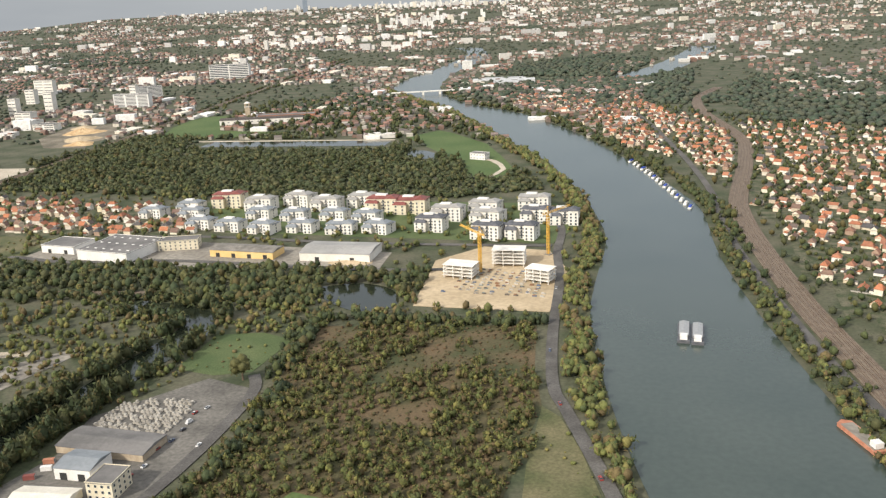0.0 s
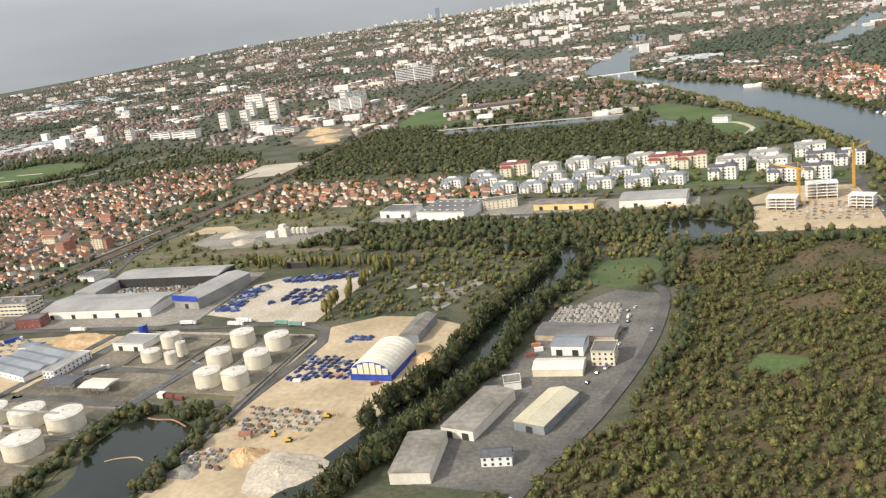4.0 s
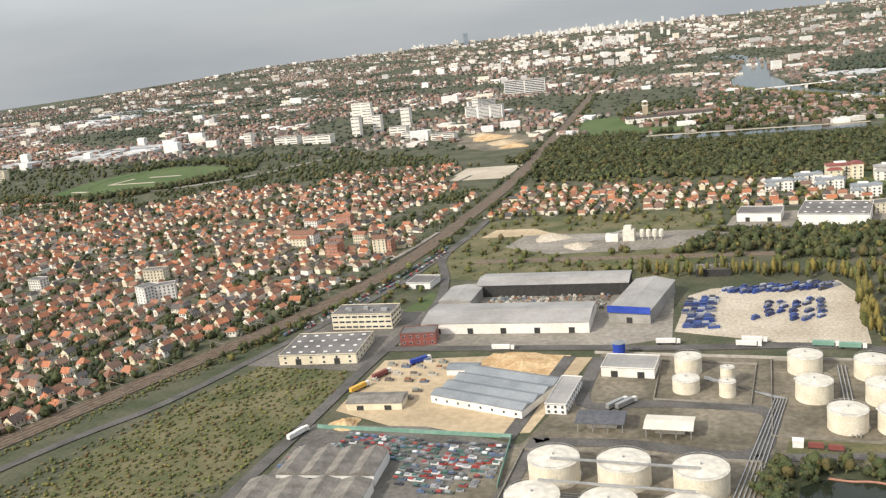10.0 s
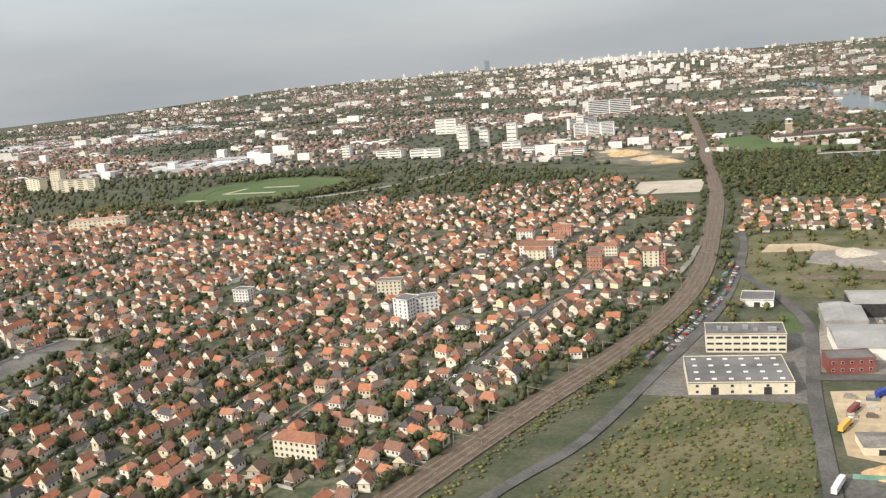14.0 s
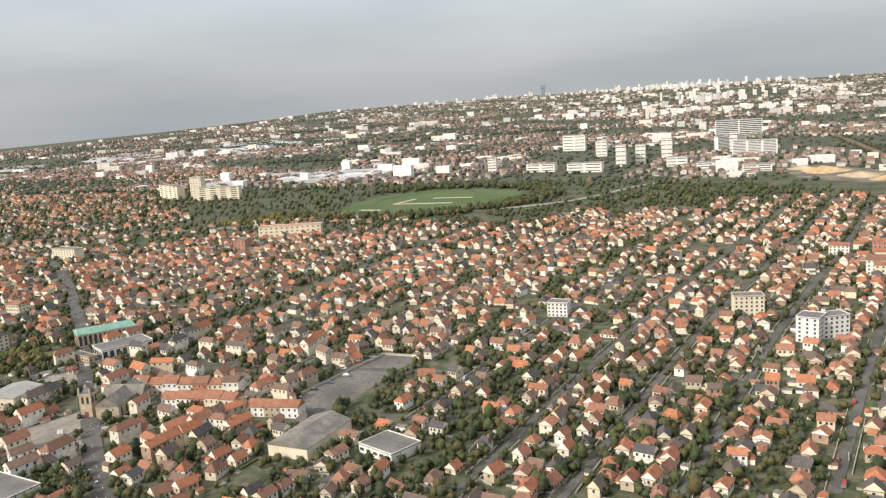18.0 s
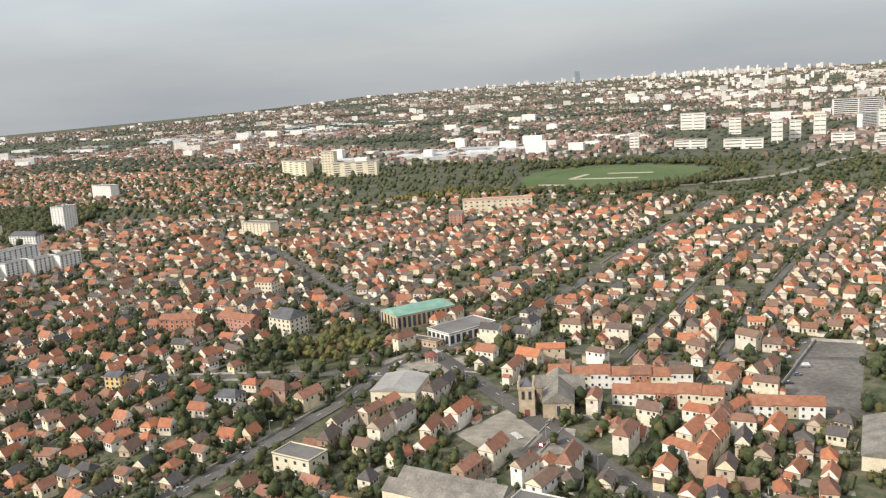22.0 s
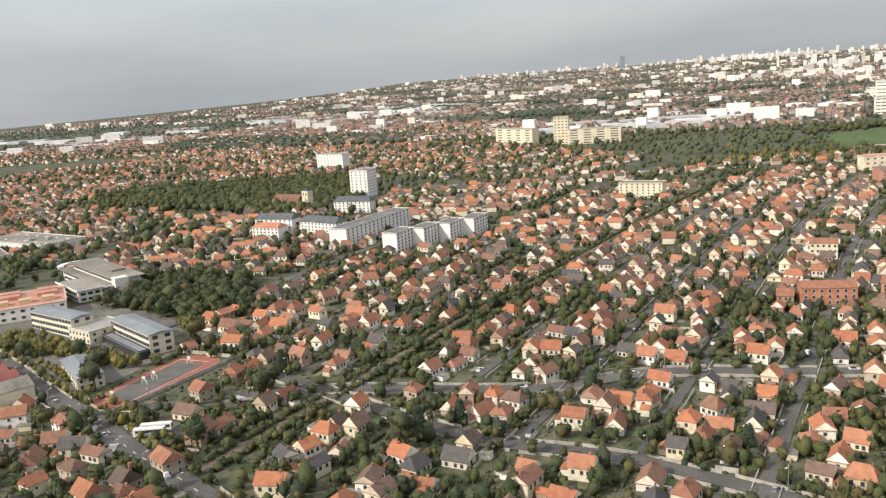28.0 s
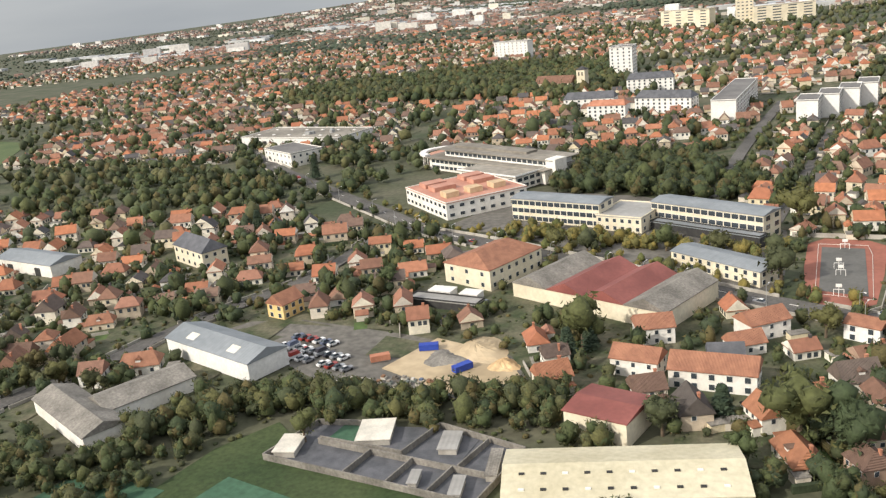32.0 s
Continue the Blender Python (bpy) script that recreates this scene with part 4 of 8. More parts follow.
    for i in range(lights):
        z = h + 0.36 if top == "flat" else h + rise * 0.5 + 0.3
        q = Soup()
        if top == "flat":
            q.box(0, 0, 0, 2.6, 1.6, 0.45)
            at(part("skylight", q, "white", b), -l / 2 + l * ((i % 6) + 0.6) / 6.2, -depth / 2 + depth * ((i // 6) + 0.5) / max(1, (lights + 5) // 6), z)
        elif top == "gable":
            sl = math.atan2(rise + 0.2, depth / spans / 2)
            n_ = depth / spans / 2 * 0.5
            q.add([(-2.2, -n_ * 0.5, -n_ * 0.5 * math.tan(sl)), (2.2, -n_ * 0.5, -n_ * 0.5 * math.tan(sl)), (2.2, n_ * 0.3, n_ * 0.3 * math.tan(sl)), (-2.2, n_ * 0.3, n_ * 0.3 * math.tan(sl))], [(0, 1, 2, 3)])
            q.add([(x, y, z_ - 0.1) for x, y, z_ in q.v[:4]], [(3, 2, 1, 0)])
            at(part("skylight", q, "tarp", b), -l / 2 + l * (i + 0.5) / lights, -depth / 2 + depth / spans * 0.25, h + 0.22 + (rise + 0.2) * 0.5 + 0.12)
    for i in range(plant):
        at(part("roof_plant", Soup().box(0, 0, 0, rng.uniform(2, 5), rng.uniform(2, 3.5), rng.uniform(1.2, 2.6)), "metal", b), rng.uniform(-0.35, 0.35) * l, rng.uniform(-0.3, 0.3) * depth, h + 0.36)
    return b


# tank farm
def tank(x, y, r, h, label):
    claim(x, y, 0, 2 * r, 2 * r, 1)
    t = thing("storage_tank", label, "tank", x, y, rng.uniform(0, 1.5), group="tanks of the depot")
    s = Soup()
    for i in range(4):
        s.cyl(0, 0, h * i / 4, r - 0.05 * (i % 2), h / 4, 40)
    part("shell", s, "tank", t)
    part("roof", Soup().cyl(0, 0, h, r + 0.15, 0.25, 40, cone=r * 0.12), "tank_top", t)
    rl = Soup()
    for i in range(20):
        a0, a1 = 2 * math.pi * i / 20, 2 * math.pi * (i + 1) / 20
        p, q = (r * math.cos(a0), r * math.sin(a0), h + 1.3), (r * math.cos(a1), r * math.sin(a1), h + 1.3)
        rl.beam(p, q, 0.12).beam((p[0], p[1], h), p, 0.1)
    part("railing", rl, "metal", t)
    st = Soup()
    for i in range(16):
        a0, a1 = 1.8 * i / 16, 1.8 * (i + 1) / 16
        st.beam(((r + 0.4) * math.cos(a0), (r + 0.4) * math.sin(a0), h * i / 16), ((r + 0.4) * math.cos(a1), (r + 0.4) * math.sin(a1), h * (i + 1) / 16), 0.7)
    part("stair", st, "metal", t)
    part("vent", Soup().cyl(0, 0, h + r * 0.1, 0.5, 1.2, 8), "metal", t)
    return t


for x, y in ((314.8, 330.2), (349, 331), (382.6, 331.9), (315.4, 365.4), (348.6, 367.8), (383.8, 367.2)):
    tank(x, y, 12.5, 11.0, "large squat cream storage tank")
for x, y in ((447, 440), (470, 441), (431.7, 474), (466.3, 474.3), (427, 512), (462.2, 508.2)):
    tank(x, y, 9.6, 10.5, "cream storage tank with a shallow roof")
for x, y, r, h in ((364, 476, 7.6, 7.5), (387, 472, 4.6, 8.5), (362, 503.5, 8, 10), (386, 486.5, 4, 11)):
    tank(x, y, r, h, "small cream storage tank")
for nm, ring in (("six", [(296, 312), (292, 390), (408, 396), (412, 318)]), ("tall", [(412, 424), (408, 526), (481, 528), (490, 424)]), ("small", [(348, 460), (344, 518), (400, 518), (400, 460)])):
    s = Soup()
    for i in range(4):
        band(s, [ring[i], ring[(i + 1) % 4]], 0.5, 1.5, block=False, h=1.4)
    solid("bund_wall_" + nm, s, "concrete", "low concrete bund wall round the tanks", "wall", "structure")
s = Soup()
for y in (349, 351, 353):
    s.beam((300, y - 4, 1.2), (405, y + 1, 1.2), 0.5)
for x in (448.5, 450.5, 452.5):
    s.beam((x, 428, 1.2), (x - 4, 520, 1.2), 0.5)
for i in range(5):
    s.beam((405 - 2 * i, 350 + i, 0.9), (418 - 1.5 * i, 470, 0.9), 0.45)
    s.beam((418 - 1.5 * i, 470, 0.9), (372, 492 + i, 0.9), 0.45)
s.beam((315, 340, 13), (384, 342, 13), 0.9).beam((315, 361, 13), (384, 363, 13), 0.9)
solid("pipework", s, "metal", "bundles of grey pipes between the tanks", "pipes")

building("recycling_hall", "long grey sorting hall with a shallow sheet roof", "warehouse", (166, 552), (288, 565), 46, 8, "plaster", "steel", "gable", 2.6, doors=5)
building("recycling_hall", "grey rear sorting hall with a shallow sheet roof", "warehouse", (178, 640), (300, 652), 34, 10, "dark", "steel", "gable", 2.2)
building("recycling_hall", "grey link wing of the sorting hall", "warehouse", (160, 602), (186, 604), 40, 9, "steel", "steel", "cross", 1.4)
building("blue_fronted_hall", "grey hall with a blue fascia and open doorway", "warehouse", (297, 588), (327, 585), 74, 10, "steel", "steel", "cross", 2.6, doors=1, lights=0)
b = thing("fascia_sign", "plain deep blue fascia panel on the hall", "sign", 312, 585.2, -0.1, z=8)
part("panel", Soup().box(0, 0, 0, 31, 0.6, 5), "blue", b)
building("open_shelter", "low open shelter with a flat grey roof", "shelter", (345, 700), (372, 703), 16, 6, "dark", "fibre", "flat")
building("office_block", "three-storey office block with white bands", "office", (89, 556), (137, 562), 24, 12, "cream", "membrane", floors=3, bays=9, side=4, ww=4.2, wh=1.4, plant=5)
building("white_workshop", "white flat-roofed workshops with many roof lights", "workshop", (86, 483), (142, 493), 44, 7, "cream", "membrane", lights=24, doors=2, floors=2, bays=6, side=6, ww=1.6)
building("red_cube_office", "small dark red cubic office", "office", (160, 527), (185, 533), 15, 9, "red", "membrane", floors=2, bays=5, side=3, ww=1.6)
building("blue_roofed_works", "low works under rows of blue-grey sheet roofs", "workshop", (220, 439), (281, 425), 50, 5, "plaster", "bluesteel", "gable", 1.8, spans=4, floors=1, bays=8)
building("brown_store", "low brown store with an old flat roof", "store", (172, 421), (206, 427), 16, 4.5, "cream", "fibre", "gable", 1.6, doors=2)
building("blue_roof_cabin", "white cabin with a pale blue roof", "cabin", (214, 480), (234, 482), 12, 4, "white", "bluesteel", "gable", 1.2, doors=1)
building("narrow_office", "long narrow white office in the depot", "office", (292, 434), (304, 434), 40, 6, "white", "steel", "flat", floors=2, bays=3, side=9)
building("depot_hall", "low beige depot hall with dark doors", "workshop", (312, 490), (344, 490), 22, 6, "plaster", "steel", "flat", doors=2)
building("small_white_store", "small white flat store by the railway", "store", (104, 662), (127, 662), 24, 5, "white", "membrane", doors=1)
for p0, p1, m_, lab in (((314, 413), (340, 415), "slate", "dark loading canopy on posts"), ((350, 412), (375, 413), "tarp", "pale curved loading canopy on posts")):
    cx, cy, a, l = axis(p0, p1, 17)
    b = thing("loading_canopy", lab, "canopy", cx, cy, a)
    part("roof", Soup().gable(0, 0, 6, l, 17, 1.2), m_, b)
    for ix in (-0.45, -0.15, 0.15, 0.45):
        for iy in (-0.4, 0.4):
            at(part("post", Soup().box(0, 0, 0, 0.5, 0.5, 5.8), "metal", b), ix * l, iy * 17)
    at(part("kiosk", Soup().box(0, 0, 0, l * 0.6, 3, 3), "plaster", b), 0, 0)
building("gabled_units", "row of white units under four grey gables", "workshop", (178, 333), (230, 341), 27, 6, "white", "fibre", "cross", 2.6, spans=4, doors=4)
building("gabled_units", "row of grey-roofed units by the car lot", "workshop", (172, 300), (236, 311), 26, 6, "plaster", "fibre", "cross", 2.4, spans=4)
# arched storage hall
b = building("arched_hall", "white membrane hall with an arched roof and blue base", "warehouse", (554, 457), (585, 458), 44, 5, "blue", "tarp", "arch", 9.5)
for i in range(6):
    at(part("front_panel", Soup().box(0, 0, 0, 4.0, 0.25, [4.5, 7.0, 8.4, 8.4, 7.0, 4.5][i]), "cream", b), -11.5 + 4.6 * i, -22.4, 5.1)
for i in range(9):
    r_ = Soup()
    for k in range(12):
        t0, t1 = math.pi * k / 12, math.pi * (k + 1) / 12
        r_.beam((-math.cos(t0) * 15.8, -20 + 5 * i, 5 + math.sin(t0) * 9.7), (-math.cos(t1) * 15.8, -20 + 5 * i, 5 + math.sin(t1) * 9.7), 0.35)
    part("rib", r_, "tarp", b)
building("weathered_shed", "long weathered shed with a blue end", "shed", (562, 521), (577, 522), 42, 7, "bluesteel", "fibre", "cross", 2.0)

# business yard by the channel
building("white_roof_hall", "long hall with a curved white roof", "warehouse", (649, 391), (670, 388), 54, 6.5, "tarp", "concrete", "cross", 1.6, doors=2)
building("tan_roof_hall", "hall with a tan fibre roof and blue corner", "warehouse", (689, 404), (708, 400), 44, 6, "bluesteel", "beige", "cross", 2.6, doors=1)
building("white_roof_hall", "hall with a white-edged grey roof", "warehouse", (641, 338), (663, 342), 44, 7, "tarp", "concrete", "cross", 1.0)
building("low_office", "small white office with a dark roof", "office", (684, 362), (700, 366), 10, 6, "white", "slate", "gable", 1.6, floors=2, bays=4, side=3)
building("beige_store", "low beige store with a pale roof", "store", (679, 474), (711, 478), 18, 5, "cream", "tarp", "gable", 2.0)
building("pale_blue_store", "pale blue store with a ribbed roof", "store", (682, 508), (704, 509), 20, 7, "white", "bluesteel", "gable", 1.6, doors=2)
building("green_office", "small office with yellow-green panels", "office", (713, 494), (728, 495), 18, 10, "cream", "membrane", floors=3, bays=4, side=4)
building("ruined_store", "long low store with a stained dark roof", "store", (663, 533), (720, 533), 24, 4.5, "stone", "membrane", "gable", 1.4)
building("small_gatehouse", "small grey concrete gatehouse", "shed", (667, 452), (677, 456), 12, 5, "plaster", "fibre", "flat")

# sheds below the estate
building("white_shed", "white shed with a dark flat roof", "shed", (364, 889), (405, 886), 32, 8, "white", "membrane", doors=2)
building("large_grey_shed", "large warehouse with a dark roof and roof lights", "warehouse", (420, 872), (482, 865), 58, 10, "white", "membrane", lights=18)
building("ochre_office", "three-storey ochre and white office", "office", (489, 908), (527, 921), 18, 10, "cream", "membrane", floors=3, bays=8, side=4)
building("yellow_shed", "long yellow-ochre shed with a tan roof", "shed", (553, 899), (622, 897), 24, 7, "yellow", "fibre", "gable", 1.8, doors=4)
building("grey_shed", "wide grey sheet-metal shed", "shed", (650, 897), (720, 900), 40, 8, "plaster", "steel", "gable", 2.4, doors=2)


def villa(label, w, d, h, floors, roof, k):
    """A main block, a lower wing set forward and a taller corner, each under its own hipped roof."""
    v = thing("apartment_block", label, "apartment block")
    wall = "plaster" if k != 3 else "cream"
    blocks = ((0, 1.5, w, d, h), (-w * 0.29, -d / 2 - 0.5, w * 0.40, 6.0, h * (1 - 1 / floors)), (w * 0.33, -d * 0.28, w * 0.32, d * 0.85, h + 1.8))
    for bx, by, bw, bd, bh in blocks:
        part("wall", Soup().box(bx, by, 0, bw, bd, bh), wall, v)
        part("roof", Soup().gable(bx, by, bh + 0.25, max(bw, bd) + 1.2, min(bw, bd) + 1.2, 2.4, 0 if bw >= bd else math.pi / 2, hip=min(bw, bd) * 0.42), roof, v)
    part("penthouse", Soup().box(-w * 0.1, 2.5, h, w * 0.34, d * 0.4, 3.0), "white", v)
    wd = win(1.6, 1.8)
    for f in range(floors):
        z = f * h / floors + 0.7
        for x, y in ((-0.40, -d / 2 - 3.55), (-0.20, -d / 2 - 3.55), (0.04, -d / 2 + 1.45), (0.25, -d * 0.705 - 0.05), (0.41, -d * 0.705 - 0.05)):
            if f == floors - 1 and x < -0.1:
                y = -d / 2 + 1.45
            at(part("window", wd, None, v), x * w, y, z)
        at(part("window", wd, None, v), w / 2 + 0.05, 0, z, math.pi / 2)
        if f:
            b = part("balcony", Soup().box(0, 0, 0, w * 0.15, 1.5, 0.2), "white", v)
            at(b, w * 0.06, -d / 2 + 0.75, f * h / floors)
            part("balustrade", Soup().box(0, -0.7, 0.2, w * 0.15, 0.1, 0.95), "glass", b)
    return v


VILLAS = [villa("white apartment villa under grey hipped roofs", 27, 14, 9, 3, "bluesteel", 0), villa("taller white apartment villa with balconies", 31, 16, 12.5, 4, "steel", 1), villa("cream apartment block under red tiled roofs", 34, 18, 14, 4, "red", 3), villa("white apartment block with dark roofs", 28, 15, 12.5, 4, "slate", 2)]
first_v = [True] * 4
for x, y, k in ((486, 1000, 0), (524, 996, 0), (566, 992, 0), (608, 1000, 0), (652, 1000, 0), (692, 1006, 0), (430, 1072, 0), (400, 1040, 0), (452, 1040, 0), (468, 1098, 2), (516, 1086, 1), (556, 1110, 1), (534, 1050, 0), (598, 1092, 1), (636, 1112, 1), (578, 1046, 0), (624, 1052, 0), (668, 1094, 2), (702, 1090, 2), (664, 1048, 0), (752, 1066, 1), (788, 1092, 1), (746, 1020, 3), (812, 998, 3), (846, 1002, 3), (850, 1066, 3), (838, 1122, 1), (880, 1062, 3), (800, 1052, 1)):
    m = pose(U * x, U * y, 0, 0, 0, rng.normal(-3, 5))
    if first_v[k]:
        VILLAS[k].matrix_basis = m
        first_v[k] = False
        ob = VILLAS[k]
    else:
        ob = stamp(VILLAS[k], m)
    ob.scale = [1.12] * 3
    tagged(ob, "", "", "apartment blocks by the river")
    take([(x - 16, y - 12), (x + 16, y - 12), (x + 16, y + 12), (x - 16, y + 12)])
sheet("field_estate_lawn", [(420, 985), (430, 1130), (860, 1145), (895, 1050), (880, 985)], 0.08, "grass", "lawns between the apartment blocks", "field", False)


# building site
def skeleton(p0, p1, depth, floors):
    cx, cy, a, l = axis(p0, p1, depth)
    claim(cx, cy, a, l, depth)
    b = thing("unfinished_building", "bare concrete shell of a block under construction", "building site", cx, cy, a)
    for f in range(floors):
        at(part("floor_slab", Soup().box(0, 0, 0, l, depth, 0.35), "plaster", b), 0, 0, f * 3.1 + 2.8)
        for i in range(4):
            for j in (-0.46, 0.46):
                at(part("column", Soup().box(0, 0, 0, 0.6, 0.5, 2.8), "plaster", b), (-0.46 + 0.306 * i) * l, j * depth, f * 3.1)
    return b


skeleton((800, 867), (828, 863), 18, 4)
skeleton((836, 904), (866, 906), 17, 5)
skeleton((873, 866), (895, 860), 16, 4)


def crane(x, y, h, ang):
    c = thing("tower_crane", "tall yellow tower crane on the building site", "crane", x, y, ang, group="tower cranes")
    m = Soup()
    for i in range(int(h / 3)):
        z = 3 * i
        for sx, sy in ((-1, -1), (1, -1), (1, 1), (-1, 1)):
            m.beam((sx, sy, z), (sx, sy, z + 3), 0.45)
        m.beam((-1, -1, z), (1, -1, z + 3), 0.3).beam((1, -1, z), (1, 1, z + 3), 0.3).beam((1, 1, z), (-1, 1, z + 3), 0.3).beam((-1, 1, z), (-1, -1, z + 3), 0.3)
    part("mast", m, "crane", c)
    j = Soup()
    for i in range(15):
        x0 = 3 * i - 9
        j.beam((x0, -0.7, h), (x0 + 3, -0.7, h), 0.35).beam((x0, 0.7, h), (x0 + 3, 0.7, h), 0.35).beam((x0, 0, h + 1.4), (x0 + 3, 0, h + 1.4), 0.35).beam((x0, -0.7, h), (x0 + 1.5, 0, h + 1.4), 0.25).beam((x0 + 1.5, 0, h + 1.4), (x0 + 3, 0.7, h), 0.25)
    j.beam((0, 0, h + 1), (0, 0, h + 7), 0.5).beam((0, 0, h + 7), (26, 0, h + 1.4), 0.2).beam((0, 0, h + 7), (-9, 0, h + 1.4), 0.2)
    part("jib", j, "crane", c)
    part("counterweight", Soup().box(-8, 0, h - 1.8, 3, 2, 1.8), "plaster", c)
    part("cab", Soup().box(1.5, -1.4, h - 2.4, 1.8, 1.5, 2.2), "white", c)
    part("base", Soup().box(0, 0, 0, 6, 6, 1), "concrete", c)
    return c


crane(830, 885, 36, 2.3)
crane(881, 947, 40, 1.1)

# mixing plant
b = thing("mixing_plant", "white concrete mixing plant with silos and hopper", "industrial plant", 270, 822)
claim(270, 822, 0, 60, 24)
part("tower", Soup().box(0, 0, 0, 11, 9, 11).box(-1, 0, 11, 7, 7, 3.5), "tank_top", b)
for i in range(4):
    at(part("silo", Soup().cyl(0, 0, 3, 2.3, 6.5, 14, cone=1.2).cyl(0, 0, 0, 0.6, 3, 6), "tank_top", b), 12 + 6 * i, 2)
part("hopper", Soup().box(-16, -2, 0, 12, 8, 7), "plaster", b)
part("conveyor", Soup().beam((-40, -6, 1), (-5, 0, 10), 1.4), "metal", b)

# park building with brick tower
building("park_pavilion", "long low brick and white park building", "public building", (105, 1722), (262, 1771), 26, 9, "plaster", "roof", "gable", 3, floors=1, bays=14, ww=3)
building("park_pavilion", "pale glass-roofed wing of the park building", "public building", (160, 1780), (270, 1812), 26, 10, "brick", "membrane", floors=1, bays=8, ww=3)
b = thing("brick_tower", "square pale brick tower with an open top", "tower", 128, 1800, 0.3)
part("shaft", Soup().box(0, 0, 0, 10, 10, 26), "stone", b)
part("cornice", Soup().box(0, 0, 26, 12, 12, 1.2), "plaster", b)
for sx in (-1, 1):
    for sy in (-1, 1):
        at(part("pillar", Soup().box(0, 0, 0, 2, 2, 6), "stone", b), sx * 4, sy * 4, 27.2)
part("cap", Soup().box(0, 0, 33.2, 11, 11, 1.2).gable(0, 0, 34.6, 10, 10, 2.4, hip=4.8), "plaster", b)
building("riverside_pavilion", "white flat riverside pavilion", "house", (694, 1402), (718, 1394), 14, 9, "white", "membrane", floors=2, bays=5, side=3)

# bridge, barges, boats
b = thing("river_bridge", "pale low railway bridge over the river", "bridge", 390, 2178, 0.34)
part("deck", Soup().box(0, 0, 7, 150, 9, 2), "plaster", b)
for i in (-1, 0, 1):
    at(part("pier", Soup().box(0, 0, 0, 5, 9, 7), "plaster", b), i * 40, 0)


def barge(x, y, ang, label):
    q = thing("barge", label, "barge", x, y, ang, z=0.25)
    hull = [(-4.2, -19), (4.2, -19), (4.4, 14), (2.6, 19), (0, 20.5), (-2.6, 19), (-4.4, 14)]
    part("hull", Soup().prism(hull, 0, 2.2), "slate", q)
    part("hatch_cover", Soup().box(0, 2, 2.2, 6.8, 26, 1.2).gable(0, 2, 3.5, 26, 7, 0.6, math.pi / 2), "metal", q)
    part("wheelhouse", Soup().box(0, -15, 2.2, 5, 5, 3.2), "white", q)
    part("window", Soup().box(0, -12.45, 3.8, 4.4, 0.15, 1.1), "glass", q)
    return q


barge(1006, 770, 0.0, "loaded grey barge under way, wheelhouse astern")
barge(1015.5, 768, 0.0, "second grey barge lashed alongside")
for i in range(16):
    t = i / 15
    x, y = 932 + 80 * t ** 0.9, 1394 - 256 * t
    q = thing("moored_boat", "white boat moored along the quay", "boat", x - 4, y, 1.1 + 0.3 * t + rng.normal(0, 0.05), z=0.25, group="moored boats")
    part("hull", Soup().prism([(-7, -1.9), (5, -1.9), (8, 0), (5, 1.9), (-7, 1.9)], 0, 1.6), "white", q)
    part("cabin", Soup().box(-1, 0, 1.6, 7, 2.8, 1.6), "plaster" if i % 3 else "blue", q)

# town blocks
SLAB = "white slab block of flats with rows of windows"
building("apartment_block", "white block of flats among the houses", "apartment block", (-153, 604), (-139, 600), 16, 17, "white", "membrane", floors=6, bays=3, side=5)
building("apartment_block", "white block of flats with flat roof", "apartment block", (-137, 612), (-121, 622), 12, 15, "white", "membrane", floors=5, bays=5, side=3)
building("apartment_block", "beige block of flats with flat roof", "apartment block", (-196, 662), (-175, 667), 13, 15, "cream", "membrane", floors=5, bays=6, side=3)
building("town_school", "long brick-trimmed school with tiled roof", "school", (-110, 812), (-76, 812), 15, 13, "plaster", "roof", "gable", 3.5, floors=4, bays=9, side=4)
building("apartment_block", "narrow brown block of flats", "apartment block", (-33, 775), (-21, 779), 12, 17, "brick", "membrane", floors=5, bays=3, side=3)
building("apartment_block", "brown gable-ended block of flats", "apartment block", (14, 780), (28, 782), 14, 15, "cream", "roof", "gable", 3, floors=5, bays=3, side=3)
building("red_roofed_house", "large cream house with a red roof", "house", (-115, 364), (-88, 362), 11, 10, "cream", "tiles", "gable", 3.4, floors=3, bays=8, side=3, hip=4)
building("long_school", "long cream school building with an orange roof edge", "school", (-846, 972), (-768, 1004), 17, 14, "cream", "salmon", floors=3, bays=12, side=2, ww=2.4)
building("school_wing", "salmon wing of the long school", "school", (-826, 884), (-812, 888), 26, 12, "salmon", "membrane", floors=4, bays=3, side=5)
building("slab_block", SLAB, "apartment block", (-335, 2003), (-243, 2010), 18, 30, "white", "membrane", floors=9, bays=3, ww=26, wh=1.5)
building("slab_block", SLAB, "apartment block", (-440, 2640), (-315, 2660), 20, 42, "white", "membrane", floors=8, bays=2, ww=60, wh=3)
building("slab_block", SLAB, "apartment block", (-380, 2150), (-320, 2190), 18, 30, "white", "membrane", floors=9, bays=2, ww=34, wh=1.6)
for x, y, w, h in ((-536, 1812, 20, 44), (-462, 1930, 22, 46), (-505, 1860, 20, 40), (-640, 2080, 26, 36), (-760, 2280, 60, 40), (-690, 1750, 60, 16), (-590, 1720, 70, 18), (-800, 1760, 18, 30), (-340, 2090, 16, 42), (-420, 1790, 40, 18), (-340, 1700, 60, 14), (-260, 1660, 50, 12)):
    building("tower_block", "pale tower block of flats in the town", "apartment block", (x - w / 2, y), (x + w / 2, y + 2), 18 if h > 20 else 24, h, "plaster", "membrane", floors=5 if h > 20 else 3, bays=2, ww=w / 2.4, wh=1.6, group="distant blocks")
building("cream_tower", "cream tower block beside the railway", "apartment block", (-1300, 1392), (-1276, 1396), 18, 44, "cream", "membrane", floors=9, bays=4, ww=3)
